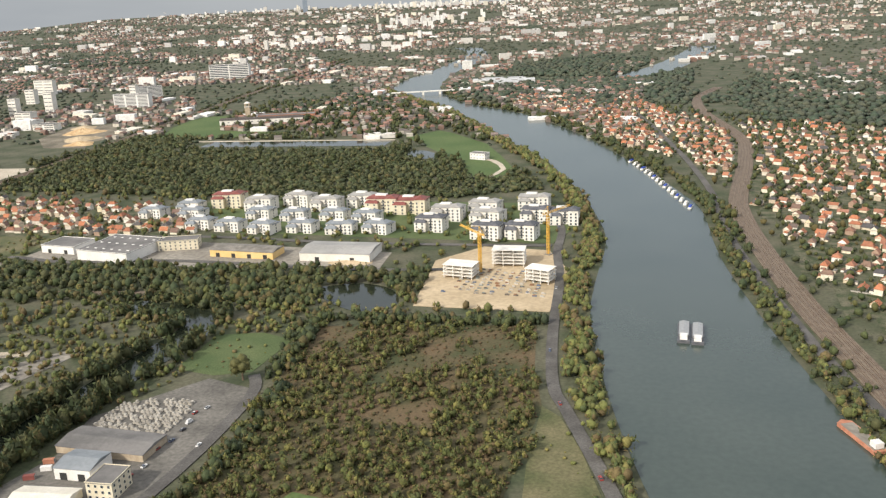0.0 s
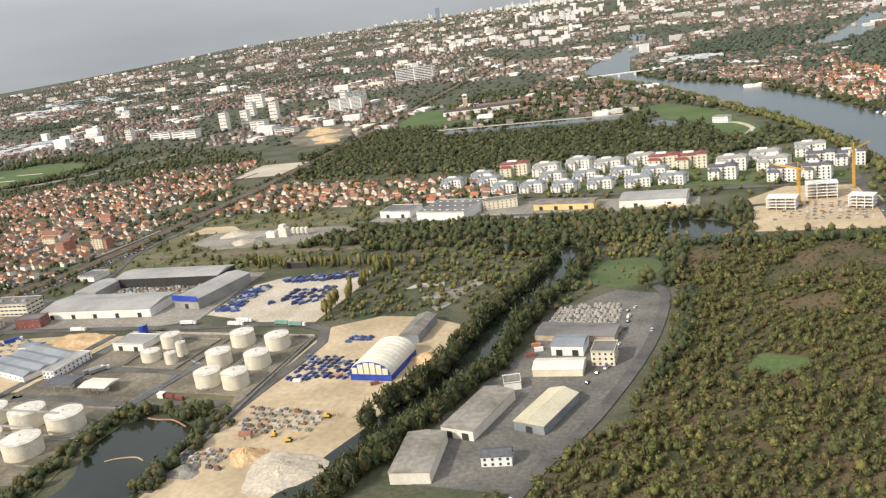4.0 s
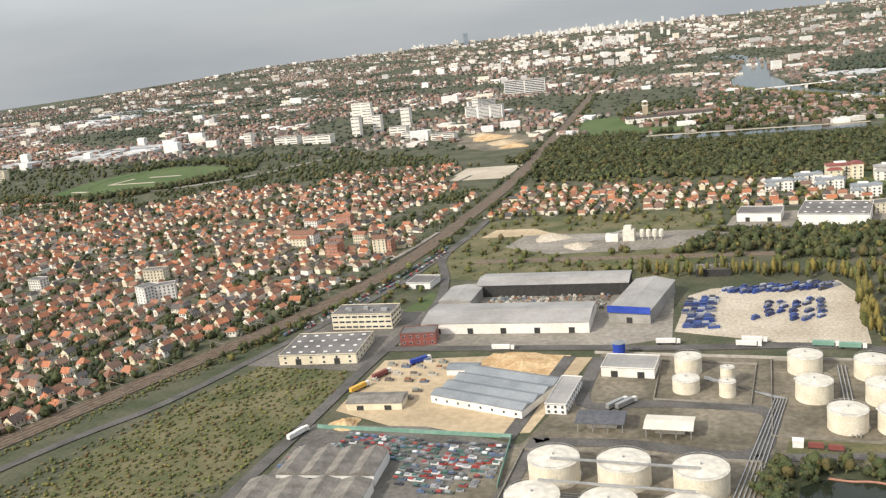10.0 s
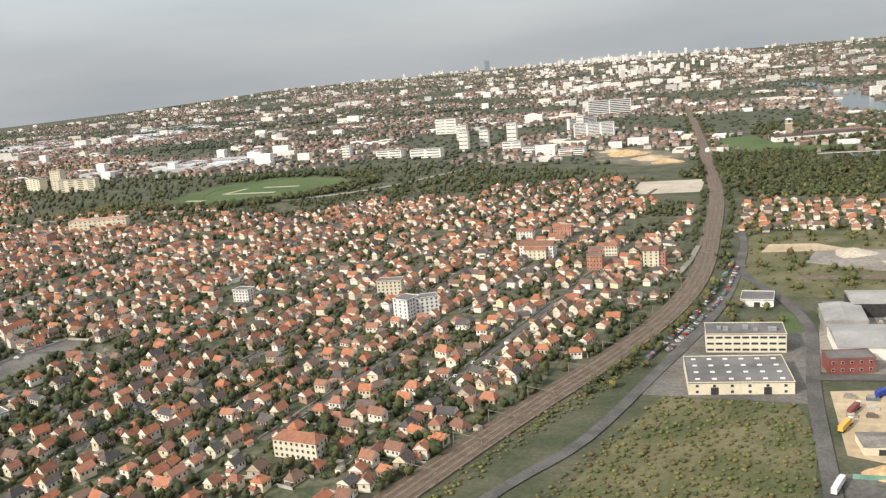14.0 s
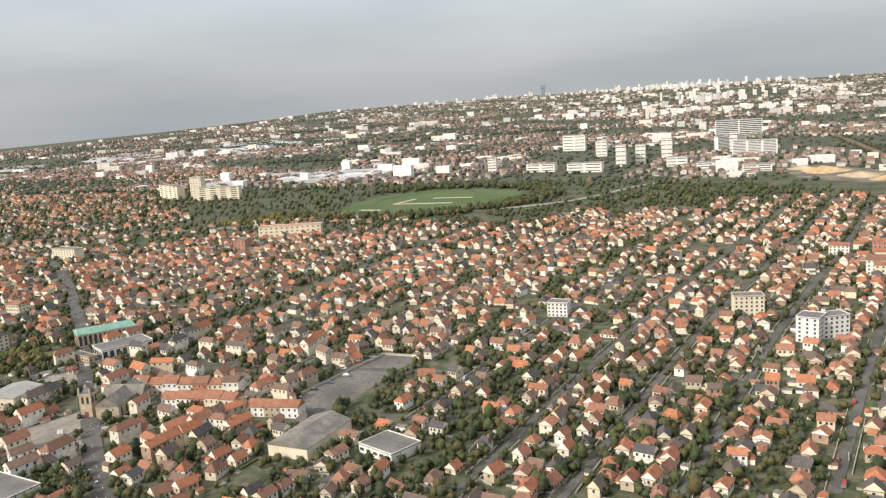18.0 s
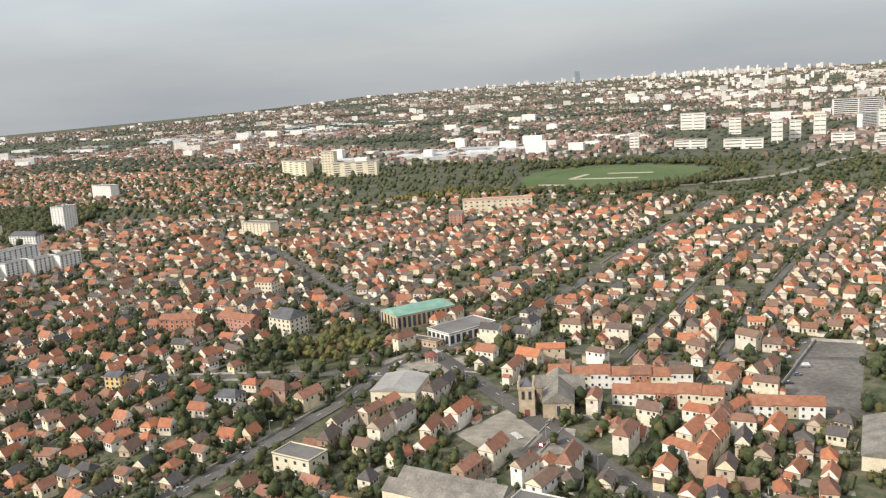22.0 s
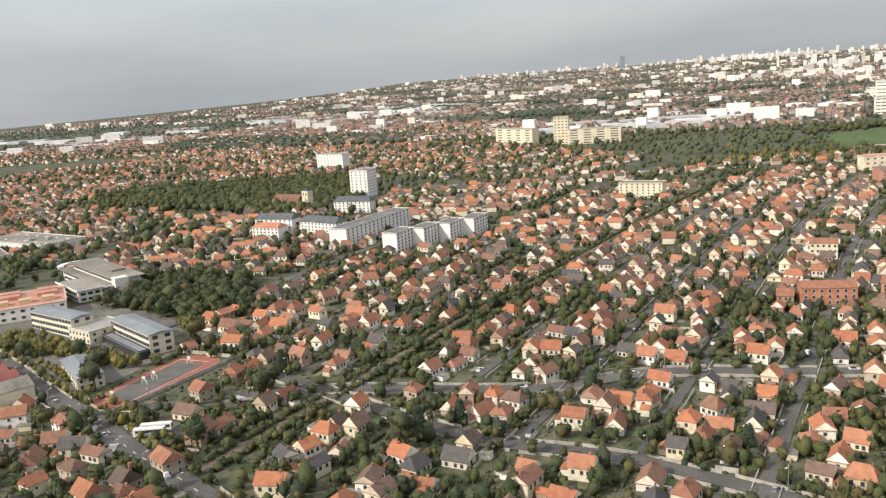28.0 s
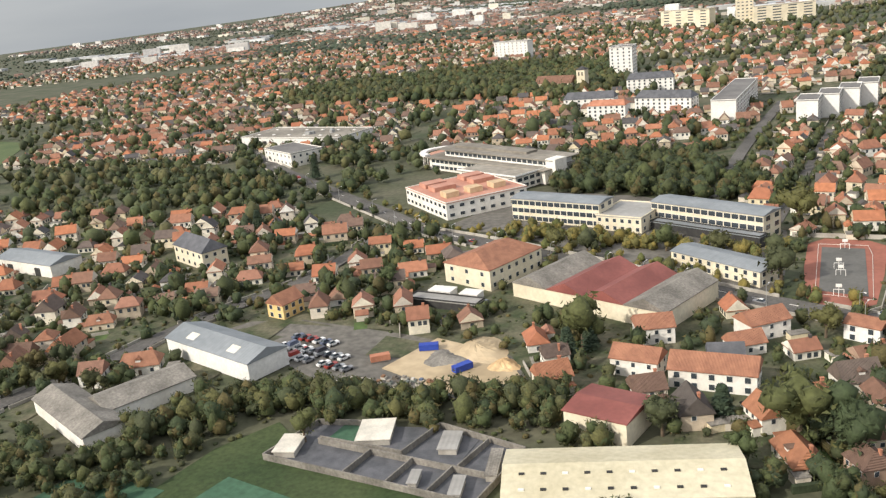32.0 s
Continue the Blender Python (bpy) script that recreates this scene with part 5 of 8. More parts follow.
building("cream_slab", "long cream slab of flats", "apartment block", (-1274, 1380), (-1190, 1400), 16, 24, "cream", "membrane", floors=6, bays=4, ww=12)
building("cream_slab", "stepped cream slab of flats", "apartment block", (-1420, 1440), (-1340, 1400), 16, 26, "cream", "membrane", floors=6, bays=4, ww=10)
building("white_tower", "white point block above dark trees", "apartment block", (-1366, 826), (-1344, 826), 22, 30, "white", "membrane", floors=9, bays=4, side=5, plant=2)
building("white_tower", "white point block beyond the wood", "apartment block", (-1590, 1119), (-1540, 1110), 16, 22, "white", "membrane", floors=6, bays=8)
building("slab_block", "white slab of flats, blind gable to the street", "apartment block", (-1237, 563), (-1221, 562), 100, 15, "white", "membrane", floors=6, side=16, ww=1.8)
for i, (x, y) in enumerate(((-1182, 548), (-1169, 569), (-1156, 590), (-1144, 611))):
    building("slab_block", "white staggered slab of flats with blind gable", "apartment block", (x, y), (x + 12.5, y - 1), 25, 15, "white", "membrane", floors=6, side=5, ww=1.8, group="staggered slabs")
building("mansard_block", "white block under a dark mansard roof", "apartment block", (-1329, 726), (-1290, 729), 14, 11, "white", "slate", "gable", 4.5, floors=4, bays=9, side=3, hip=3)
building("mansard_block", "white block under a long slate roof", "apartment block", (-1300, 619), (-1258, 608), 14, 11, "white", "slate", "gable", 4.5, floors=4, bays=10, side=3, hip=3)
building("mansard_block", "white hall with a dark slate roof", "apartment block", (-1362, 640), (-1322, 640), 15, 9, "white", "slate", "gable", 4.5, floors=3, bays=8, hip=2)
building("white_flats", "low white flats with a red-brown roof", "apartment block", (-1330, 590), (-1302, 588), 14, 11, "white", "brick", "gable", 3, floors=4, bays=7, hip=3)
building("balcony_block", "cream block of flats with long balconies", "apartment block", (-1058, 810), (-1016, 806), 14, 14, "cream", "membrane", floors=5, bays=8)
building("stone_church", "old stone church with a brown tiled nave", "church", (-1420, 752), (-1384, 745), 15, 9, "cream", "roof", "gable", 6, floors=1, bays=6)
b = thing("church_tower", "square old stone belfry with a low cap", "church", -1374, 750, -0.2)
part("shaft", Soup().box(0, 0, 0, 8, 8, 20), "cream", b)
part("cap", Soup().gable(0, 0, 20.2, 8.6, 8.6, 3, hip=4), "roof", b)
for sx in (-1.6, 1.6):
    at(part("louvre", Soup().box(0, 0, 0, 1.2, 0.2, 3), "dark", b), sx, -4.05, 15)

# town centre
b = building("parish_church", "brown stone parish church with a slate nave", "church", (-553, 368), (-539, 372), 36, 8, "stone", "fibre", "cross", 5.0, floors=1, bays=1, side=6, ww=1.6, wh=5)
part("apse", Soup().cyl(0, 23, 0, 6.5, 8, 10, cone=4), "stone", b)
part("transept", Soup().box(0, 6, 0, 26, 9, 8.5).gable(0, 6, 8.7, 26, 9.4, 5, slot=1), ["stone", "fibre"], b)
b = thing("bell_tower", "square brown stone bell tower with corner turrets", "church", -563, 372, 0.25)
claim(-563, 372, 0, 12, 12)
part("shaft", Soup().box(0, 0, 0, 7.5, 7.5, 14), "stone", b)
part("spire", Soup().gable(0, 0, 15.2, 7, 7, 3.6, hip=3.3), "slate", b)
part("cornice", Soup().box(0, 0, 14, 8.4, 8.4, 1.0), "stone", b)
for sx in (-1, 1):
    for sy in (-1, 1):
        at(part("turret", Soup().cyl(0, 0, 0, 0.7, 2.6, 8, cone=1.4), "stone", b), sx * 3.5, sy * 3.5, 15)
for sx in (-1.6, 1.6):
    at(part("bell_opening", Soup().box(0, 0, 0, 1.4, 0.2, 4), "dark", b), sx, -3.8, 9)
    at(part("bell_opening", Soup().box(0, 0, 0, 1.4, 0.2, 4), "dark", b), 3.8, sx, 9, math.pi / 2)
at(part("portal", Soup().box(0, 0, 0, 2.4, 0.3, 4), "red", b), 0, -3.8)
sheet("square_church", [(-590, 340), (-575, 375), (-560, 362), (-535, 360), (-530, 335), (-560, 320)], 0.3, "concrete", "paved church square", "pavement")
building("green_roofed_hall", "tall glazed hall with a patinated green roof", "public building", (-713, 501), (-694, 487), 44, 10, "tan", "teal", "cross", 2.2, hip=2, floors=1, bays=5, side=12, ww=2.2, wh=7.5)
building("black_roofed_library", "low white and glass library with a black roof", "public building", (-664, 474), (-645, 464), 38, 7.5, "white", "membrane", floors=1, bays=5, side=8, ww=3, wh=5)
building("theatre_hall", "bulky white hall with a patched white roof", "public building", (-647, 362), (-624, 366), 27, 8, "cream", "steel", "cross", 2.0, floors=1, bays=4, side=5, ww=1.4)
building("gabled_hall", "long white hall with a grey gable roof", "hall", (-410, 350), (-386, 349), 42, 6.5, "cream", "fibre", "cross", 3.6)
building("flat_garage", "low flat-roofed town garage", "garage", (-363, 366), (-340, 357), 20, 5, "plaster", "membrane", floors=1, bays=5, ww=3)
building("town_manor", "tall stone town house under a steep slate roof", "house", (-784, 463), (-764, 458), 16, 12, "cream", "slate", "gable", 5, floors=4, bays=5, side=4, hip=4)
for (xa, ya), (xb, yb), n in (((-524, 394), (-470, 398), 5), ((-458, 395), (-424, 399), 3), ((-562, 408), (-488, 426), 7)):
    for i in range(n):
        t0, t1 = i / n, (i + 0.97) / n
        nm_, m_ = (("plaster", "white"), ("cream", "cream"), ("white", "white"), ("brick", "brick"), ("stone", "stone"))[int(rng.integers(5))]
        building("row_house", m_ + " town house in a terrace under a tiled roof", "terrace", (xa + (xb - xa) * t0, ya + (yb - ya) * t0), (xa + (xb - xa) * t1, ya + (yb - ya) * t1), rng.uniform(9, 11.5), rng.uniform(5.8, 8.4), nm_, "tiles" if rng.random() < 0.7 else "roof", "gable", rng.uniform(2.4, 3.4), floors=2, bays=3, ww=1.1, wh=1.4, group="terraced houses")
building("corner_workshop", "brown-roofed workshop by the square", "workshop", (-590, 268), (-545, 262), 22, 7, "cream", "fibre", "gable", 3, spans=2, floors=1, bays=8)
building("corner_workshop", "low workshop with a white flat roof", "workshop", (-540, 265), (-505, 260), 20, 6, "plaster", "membrane", "flat", floors=2, bays=8)
building("cream_villa", "large cream modern house with flat roof", "house", (-655, 283), (-635, 280), 12, 8, "cream", "membrane", floors=2, bays=4, side=2)

# school quarter
building("school_block", "three-storey cream school block with a grey roof", "school", (-1301, 331), (-1258, 320), 13, 10.5, "cream", "bluesteel", "gable", 0.9, floors=3, bays=14, side=2, ww=2.7, wh=1.9)
building("school_block", "long cream school block with brick end wall", "school", (-1235, 325), (-1189, 303), 13, 10.5, "cream", "bluesteel", "gable", 0.9, floors=3, bays=15, side=2, ww=2.9, wh=1.9)
building("school_link", "low cream link between the school blocks", "school", (-1258, 317), (-1238, 312), 24, 6.5, "cream", "steel", "flat", floors=2, bays=6, side=4)
building("school_arcade", "covered arcade along the school block", "school", (-1234, 317), (-1190, 296), 5, 4, "dark", "bluesteel", "flat")
building("school_annexe", "low cream annexe with a blue-grey roof", "school", (-1219, 274), (-1187, 253), 12, 5.5, "cream", "bluesteel", "gable", 1.0, floors=2, bays=10, side=3)
b = building("red_school", "white school with salmon roof pavilions", "school", (-1370, 362), (-1334, 330), 44, 8, "plaster", "salmon", floors=2, bays=10, side=8, ww=2.4)
for i in range(4):
    at(part("roof_pavilion", Soup().box(0, 0, 0, 8, 12, 2.2), "salmon", b), -16 + 11 * (i % 2), -10 + 22 * (i // 2), 8.4)
for i in range(3):
    at(part("roof_pavilion", Soup().box(0, 0, 0, 7, 7, 2.6), "tan", b), 12, -14 + 13 * i, 8.4)
cx, cy, a, l = axis((-1396, 444), (-1302, 397), 24)
claim(cx, cy, a, l, 24)
b = thing("terraced_school", "large white school of stepped terraces with a round nose", "school", cx, cy, a)
part("lower_tier", Soup().box(0, 0, 0, 96, 24, 7.5), "plaster", b)
part("lower_roof", Soup().box(0, -1, 7.5, 100, 27, 0.6), "concrete", b)
part("upper_tier", Soup().box(4, 2, 8.1, 86, 17, 3.6), "white", b)
part("upper_roof", Soup().box(3, 2, 11.7, 96, 21, 0.5).box(-6, 4, 12.2, 60, 9, 1.2), "concrete", b)
part("front_wing", Soup().box(22, -20, 0, 44, 20, 7.2), "plaster", b)
part("front_roof", Soup().box(22, -20, 7.2, 46, 22, 0.5), "concrete", b)
part("front_parapet", Soup().box(22, -30.8, 7.7, 46, 0.3, 0.8).box(44.8, -20, 7.7, 0.3, 22, 0.8), "white", b)
part("stair_tower", Soup().box(49, -4, 0, 7, 9, 13), "plaster", b)
for z, y, x0, x1 in ((1.2, -12.1, -46, -2), (4.6, -12.1, -46, -2), (9.0, -6.6, -38, 46), (1.0, -30.1, 2, 42), (4.4, -30.1, 2, 42)):
    n = int((x1 - x0) // 4)
    for i in range(n):
        at(part("window", win(3.2, 1.8), None, b), x0 + (x1 - x0) * (i + 0.5) / n, y, z)
for z in (1.0, 4.4):
    for i in range(4):
        at(part("window", win(3.2, 1.8), None, b), 44.05, -27 + 4.6 * i, z, math.pi / 2)
c_ = Soup()
for i in range(14):
    t0, t1 = math.pi / 2 + math.pi * i / 14, math.pi / 2 + math.pi * (i + 1) / 14
    c_.prism([(-48 + 15 * math.cos(t0), 15 * math.sin(t0)), (-48 + 15 * math.cos(t1), 15 * math.sin(t1)), (-48 + 11 * math.cos(t1), 11 * math.sin(t1)), (-48 + 11 * math.cos(t0), 11 * math.sin(t0))], 8.2, 9.4)
part("curved_canopy", c_, "white", b)
part("rotunda", Soup().cyl(-48, 0, 0, 9.5, 8.0, 20), "salmon", b)
for i in range(6):
    t0 = math.pi / 2 + math.pi * (i + 0.5) / 6
    part("canopy_post", Soup().cyl(-48 + 13 * math.cos(t0), 13 * math.sin(t0), 0, 0.3, 8.2, 8), "white", b)
building("market_hall", "low hall with red and dark roof sections", "hall", (-1268, 234), (-1212, 212), 32, 6, "cream", ["fibre", "red", "red", "fibre"], "cross", 3.0, spans=4)
building("orange_hall", "cream hall under an orange hipped roof", "hall", (-1300, 247), (-1279, 239), 30, 8, "cream", "tiles", "cross", 3.8, floors=2, bays=3, side=7, hip=6)
building("supermarket", "wide white supermarket with a grey roof", "shop", (-1600, 540), (-1500, 520), 42, 7, "white", "concrete", lights=12, plant=4, doors=2)
building("shop_block", "two-storey shop block beside the supermarket", "shop", (-1536, 478), (-1500, 456), 24, 9, "plaster", "membrane", floors=2, bays=7, side=5)
building("white_sheet_shed", "white sheet-metal shed with roof lights", "shed", (-1368, 170), (-1326, 156), 15, 6, "white", "bluesteel", "gable", 2.4, lights=2)
building("fibre_workshop", "old workshop wing with a fibre-cement roof", "workshop", (-1381, 126), (-1346, 110), 12, 4.5, "plaster", "fibre", "gable", 2.2)
building("fibre_workshop", "long low workshop with a grey fibre-cement roof", "workshop", (-1364, 130), (-1351, 124), 27, 4.5, "plaster", "fibre", "cross", 2.2)
building("red_roof_store", "cream box store with a dark red flat roof", "store", (-1226, 146), (-1210, 142), 15, 6.5, "cream", "red", "gable", 0.8)
b = building("vaulted_hall", "broad beige hall with small roof vents", "hall", (-1229, 109), (-1181, 122), 20, 4.6, "beige", "beige", "gable", 2.2)
for i in range(20):
    at(part("roof_vent", Soup().box(0, 0, 0, 1.2, 0.7, 0.35), "dark" if i % 3 else "white", b), -21 + 4.6 * (i % 10), -7.5 + 4.5 * (i // 10), 5.35 + 1.0 * (i // 10))
building("long_red_house", "white house with a long red tiled roof", "house", (-1205, 175), (-1183, 174), 10, 5.5, "plaster", "tiles", "gable", 3.2, floors=2, bays=5, side=2, lights=0)
building("yellow_house", "bright yellow house with a tiled gable", "house", (-1352, 205), (-1344, 203), 10, 5.5, "yellow", "tiles", "cross", 3.2, floors=2, bays=2, side=3)
building("stone_manor", "old stone manor with steep slate roofs", "house", (-1440, 262), (-1415, 250), 12, 8, "cream", "slate", "gable", 4.5, floors=2, bays=5, side=3, hip=2)

# kennels: walled runs with small roofs
s = Soup()
RUNS = [[(-1296, 118), (-1237, 111)], [(-1237, 111), (-1233, 135)], [(-1233, 135), (-1258, 142)], [(-1258, 142), (-1262, 127)], [(-1296, 118), (-1291, 137)], [(-1291, 137), (-1277, 139)], [(-1286, 128), (-1235, 122)], [(-1272, 115), (-1270, 126)], [(-1260, 114), (-1258, 125)], [(-1249, 113), (-1247, 124)], [(-1262, 127), (-1286, 129)], [(-1246, 124), (-1243, 137)]]
for q in RUNS:
    band(s, q, 0.35, 2.0, h=1.9)
solid("kennel_walls", s, "fibre", "mossy concrete walls of the kennel runs", "wall", "structure")
sheet("kennel_floor", [(-1296, 118), (-1237, 111), (-1233, 135), (-1258, 142), (-1291, 137)], 0.16, "slate", "dark grey kennel floors", "pavement")
sheet("kennel_floor_green", [(-1285, 129), (-1284, 138), (-1277, 139), (-1275, 129)], 0.26, "greencourt", "green painted kennel run", "pavement", False)
sheet("kennel_floor_green_two", [(-1257, 127), (-1255, 140), (-1246, 138), (-1247, 126)], 0.26, "slate", "second green painted kennel run", "pavement", False)
for x, y, l, d, a, m_ in ((-1273, 135, 9, 11, 0.3, "tank_top"), (-1252, 134, 5, 9, 0.2, "steel"), (-1292, 124, 6, 9, 0.2, "tank_top"), (-1243, 116, 3, 8, 0.2, "steel"), (-1254, 117, 2.5, 6, 0.2, "steel"), (-1238, 127, 3, 12, 0.2, "fibre")):
    b = thing("kennel_shed", "small lean-to kennel roof on walls", "shed", x, y, a, group="kennels")
    part("wall", Soup().box(0, 0, 0, l - 0.6, d - 0.6, 1.9), "wallstone", b)
    part("roof", Soup().box(0, 0, 1.9, l, d, 0.25), m_, b)


# ---- vehicles, heaps, masts ----
def car_kind(k):
    c = thing("car", "", "car")
    l, w, h = [(4.3, 1.75, 0.85), (4.0, 1.7, 0.9), (5.2, 1.95, 1.3)][k]
    part("body", Soup().prism([(-l / 2, -w / 2), (l / 2, -w / 2), (l / 2 + 0.1, 0), (l / 2, w / 2), (-l / 2, w / 2)], 0.3, 0.3 + h * 0.75), "car", c)
    cab = Soup()
    a, b = -l * 0.36, l * (0.2 if k < 2 else 0.42)
    z0, z1 = 0.3 + h * 0.75, 0.95 + h * 0.75 + (0.5 if k == 2 else 0)
    cab.add([(a, -w / 2 + 0.08, z0), (b, -w / 2 + 0.08, z0), (b, w / 2 - 0.08, z0), (a, w / 2 - 0.08, z0), (a + 0.4, -w / 2 + 0.25, z1), (b - 0.7, -w / 2 + 0.25, z1), (b - 0.7, w / 2 - 0.25, z1), (a + 0.4, w / 2 - 0.25, z1)], [(0, 1, 5, 4), (1, 2, 6, 5), (2, 3, 7, 6), (3, 0, 4, 7)], 1)
    cab.add(cab.v[4:8], [(0, 1, 2, 3)], 0)
    part("cabin", cab, ["car", "glass" if k < 2 else "car"], c)
    for sx in (-0.32, 0.32):
        for sy in (-1, 1):
            wh = Soup()
            n = 8
            wh.v = [(0.32 * math.cos(6.283 * i / n), y, 0.32 + 0.32 * math.sin(6.283 * i / n)) for y in (-0.1, 0.1) for i in range(n)]
            wh.f = [(i, (i + 1) % n, n + (i + 1) % n, n + i) for i in range(n)] + [tuple(range(n)), tuple(range(2 * n - 1, n - 1, -1))]
            wh.m = [0] * (n + 2)
            at(part("wheel", wh, "tyre", c), sx * l, sy * (w / 2 - 0.05))
    return c


CARS = [car_kind(0), car_kind(1), car_kind(2)]
first_c = [True] * 3


def car(x, y, ang, k=None):
    k = int(rng.choice([0, 1, 2], p=[0.5, 0.35, 0.15])) if k is None else k
    m = pose(U * x, U * y, U * 0.3, 0, 0, math.degrees(ang))
    if first_c[k]:
        ob = CARS[k]
        ob.matrix_basis = m
        first_c[k] = False
    else:
        ob = stamp(CARS[k], m)
    tagged(ob, ["parked saloon car", "small parked hatchback car", "white parked delivery van"][k] + " on the asphalt", "car", "parked cars")


for x0, y0, n in ((-1333, 190, 7), (-1330, 182, 9), (-1322, 174, 8)):
    for i in range(n):
        if rng.random() < 0.9:
            car(x0 + 3.1 * i, y0 - 0.75 * i, 1.15 + rng.normal(0, 0.05))
for i in range(4):
    car(-1287 + 3 * i, 230 - i, 1.2)
for x0, ya, yb in STREETS:
    for y in np.arange(ya + 8, min(yb, 520), 26):
        if rng.random() < 0.5 and -1140 < x0:
            car(x0 + SLANT * (y - 500) + rng.choice([-2.4, 2.4]), y, math.atan2(1, SLANT))
for nm in ("school_road", "diagonal_avenue", "main_street", "cross_road", "riverside_road", "wood_road", "lower_road"):
    ln_ = ROADS[nm][0]
    for i in range(len(ln_) - 1):
        (xa, ya), (xb, yb) = ln_[i], ln_[i + 1]
        a = math.atan2(yb - ya, xb - xa)
        if rng.random() < 0.7:
            t = rng.random()
            car(xa + (xb - xa) * t - math.sin(a) * 2, ya + (yb - ya) * t + math.cos(a) * 2, a)
for i in range(7):
    car(-445 + 4 * (i % 4) + 2 * (i // 4), 430 + 14 * i, 0.3)
for i in range(14):
    car(718 + rng.uniform(-3, 6), 470 + 10 * i + rng.uniform(-3, 3), 1.4)


def lot(name, poly, step, m_, label, size, category="vehicles", row=0.0):
    s = Soup()
    for x, y in scatter(poly, step, 0.16, 0.86, check=False):
        l, w, h = size[0] * rng.uniform(0.9, 1.1), size[1], size[2] * rng.uniform(0.85, 1.2)
        a = row + rng.normal(0, 0.06)
        s.box(x, y, 0.2, l, w, h * 0.6, a)
        s.box(x - 0.1 * l * math.cos(a), y - 0.1 * l * math.sin(a), 0.2 + h * 0.6, l * 0.6, w * 0.9, h * 0.4, a)
    return solid(name, s, m_, label, category, "stuff")


def scatter(poly, step, jitter=0.45, keep=1.0, check=True):
    xs, ys = [p[0] for p in poly], [p[1] for p in poly]
    gx, gy = np.meshgrid(np.arange(min(xs), max(xs), step), np.arange(min(ys), max(ys), step))
    gx = gx.ravel() + rng.uniform(-jitter, jitter, gx.size) * step
    gy = gy.ravel() + rng.uniform(-jitter, jitter, gy.size) * step
    ok = inside(poly, gx, gy) & (rng.random(gx.size) < keep)
    return [(x, y) for x, y in zip(gx[ok], gy[ok]) if not check or free(x, y)]


lot("car_lot_cars", [(182, 366), (190, 392), (283, 396), (286, 352), (264, 336), (238, 346), (234, 364)], 4.6, "lot", "tightly parked cars in the storage lot", (4.3, 1.8, 1.4))
lot("car_lot_front", [(168, 345), (166, 375), (178, 378), (180, 362)], 4.6, "lot", "cars along the fence of the storage lot", (4.3, 1.8, 1.4))
lot("blue_lorries_back", [(366, 664), (446, 687), (452, 668), (420, 664), (380, 655)], 4.6, "bluelot", "packed rows of blue lorries", (7.5, 2.5, 3.0), row=0.8)
lot("blue_lorries_side", [(348, 575), (348, 640), (366, 646), (364, 610), (372, 578)], 5.6, "bluelot", "blue lorries parked along the yard edge", (7.5, 2.5, 3.0), row=0.2)
lot("blue_lorries_middle", [(395, 600), (400, 640), (440, 645), (445, 600)], 8.5, "bluelot", "scattered lorries in the gravel yard", (7, 2.4, 2.8), row=0.9)
lot("blue_vans_front", [(505, 448), (500, 492), (520, 494), (548, 485), (551, 455)], 5.4, "bluelot", "dense block of blue vans and skips", (4.6, 2.0, 2.0), row=1.1)
lot("blue_vans_back", [(515, 520), (513, 532), (535, 534), (536, 522)], 5, "bluelot", "small group of blue vans", (4.6, 2.0, 2.0))
lot("scrap_heaps", [(508, 372), (506, 410), (560, 412), (566, 385)], 7, "junk", "scattered scrap, crates and skips in the yard", (4, 2.5, 2.4), "scrap")
lot("scrap_works", [(495, 330), (500, 352), (528, 358), (532, 335)], 6, "junk", "old machines and scrap by the hut", (4, 2.4, 2.4), "scrap")
lot("yard_crates", [(-1304, 157), (-1296, 165), (-1270, 168), (-1250, 165), (-1262, 157)], 3.0, "junk", "pallets, bags and crates on the builder's yard", (1.8, 1.3, 1.2), "building supplies")
lot("stone_stacks", [(662, 562), (666, 596), (690, 606), (712, 606), (714, 562)], 3.6, "wallstone", "stacked stone and concrete blocks", (2.6, 1.6, 1.8), "building supplies")
lot("sorting_bales", [(190, 602), (190, 636), (290, 648), (290, 612)], 5, "junk", "bales and sorted waste in the hall's court", (3.5, 2.5, 2.5), "waste")
lot("site_clutter", [(810, 830), (815, 900), (890, 895), (895, 830)], 7, "junk", "formwork and materials on the building site", (3.5, 1.6, 1.4), "building supplies")
lot("depot_clutter", [(170, 430), (168, 500), (215, 505), (212, 440)], 12, "junk", "lorries and plant in the sandy depot", (6, 2.4, 2.4), "vehicles")


def heap(x, y, r, h, m_, label):
    """A loose conical heap with an uneven skirt."""
    n, k = 22, 6
    v, f = [(0, 0, h)], []
    for j in range(1, k + 1):
        for i in range(n):
            a = 2 * math.pi * i / n
            q = r * (j / k) * (1 + 0.16 * math.sin(3 * a + x) + rng.normal(0, 0.04))
            v.append((q * math.cos(a), q * math.sin(a), max(0, h * (1 - j / k) ** 1.1 + (rng.normal(0, 0.05 * h) if j < k else 0))))
    f += [(0, 1 + i, 1 + (i + 1) % n) for i in range(n)]
    for j in range(k - 1):
        f += [(1 + j * n + i, 1 + (j + 1) * n + i, 1 + (j + 1) * n + (i + 1) % n, 1 + j * n + (i + 1) % n) for i in range(n)]
    s = Soup().add(v, f)
    ob = solid("mound", s, m_, label, "heap", group="loose material")
    put(ob, x, y, 0.2)


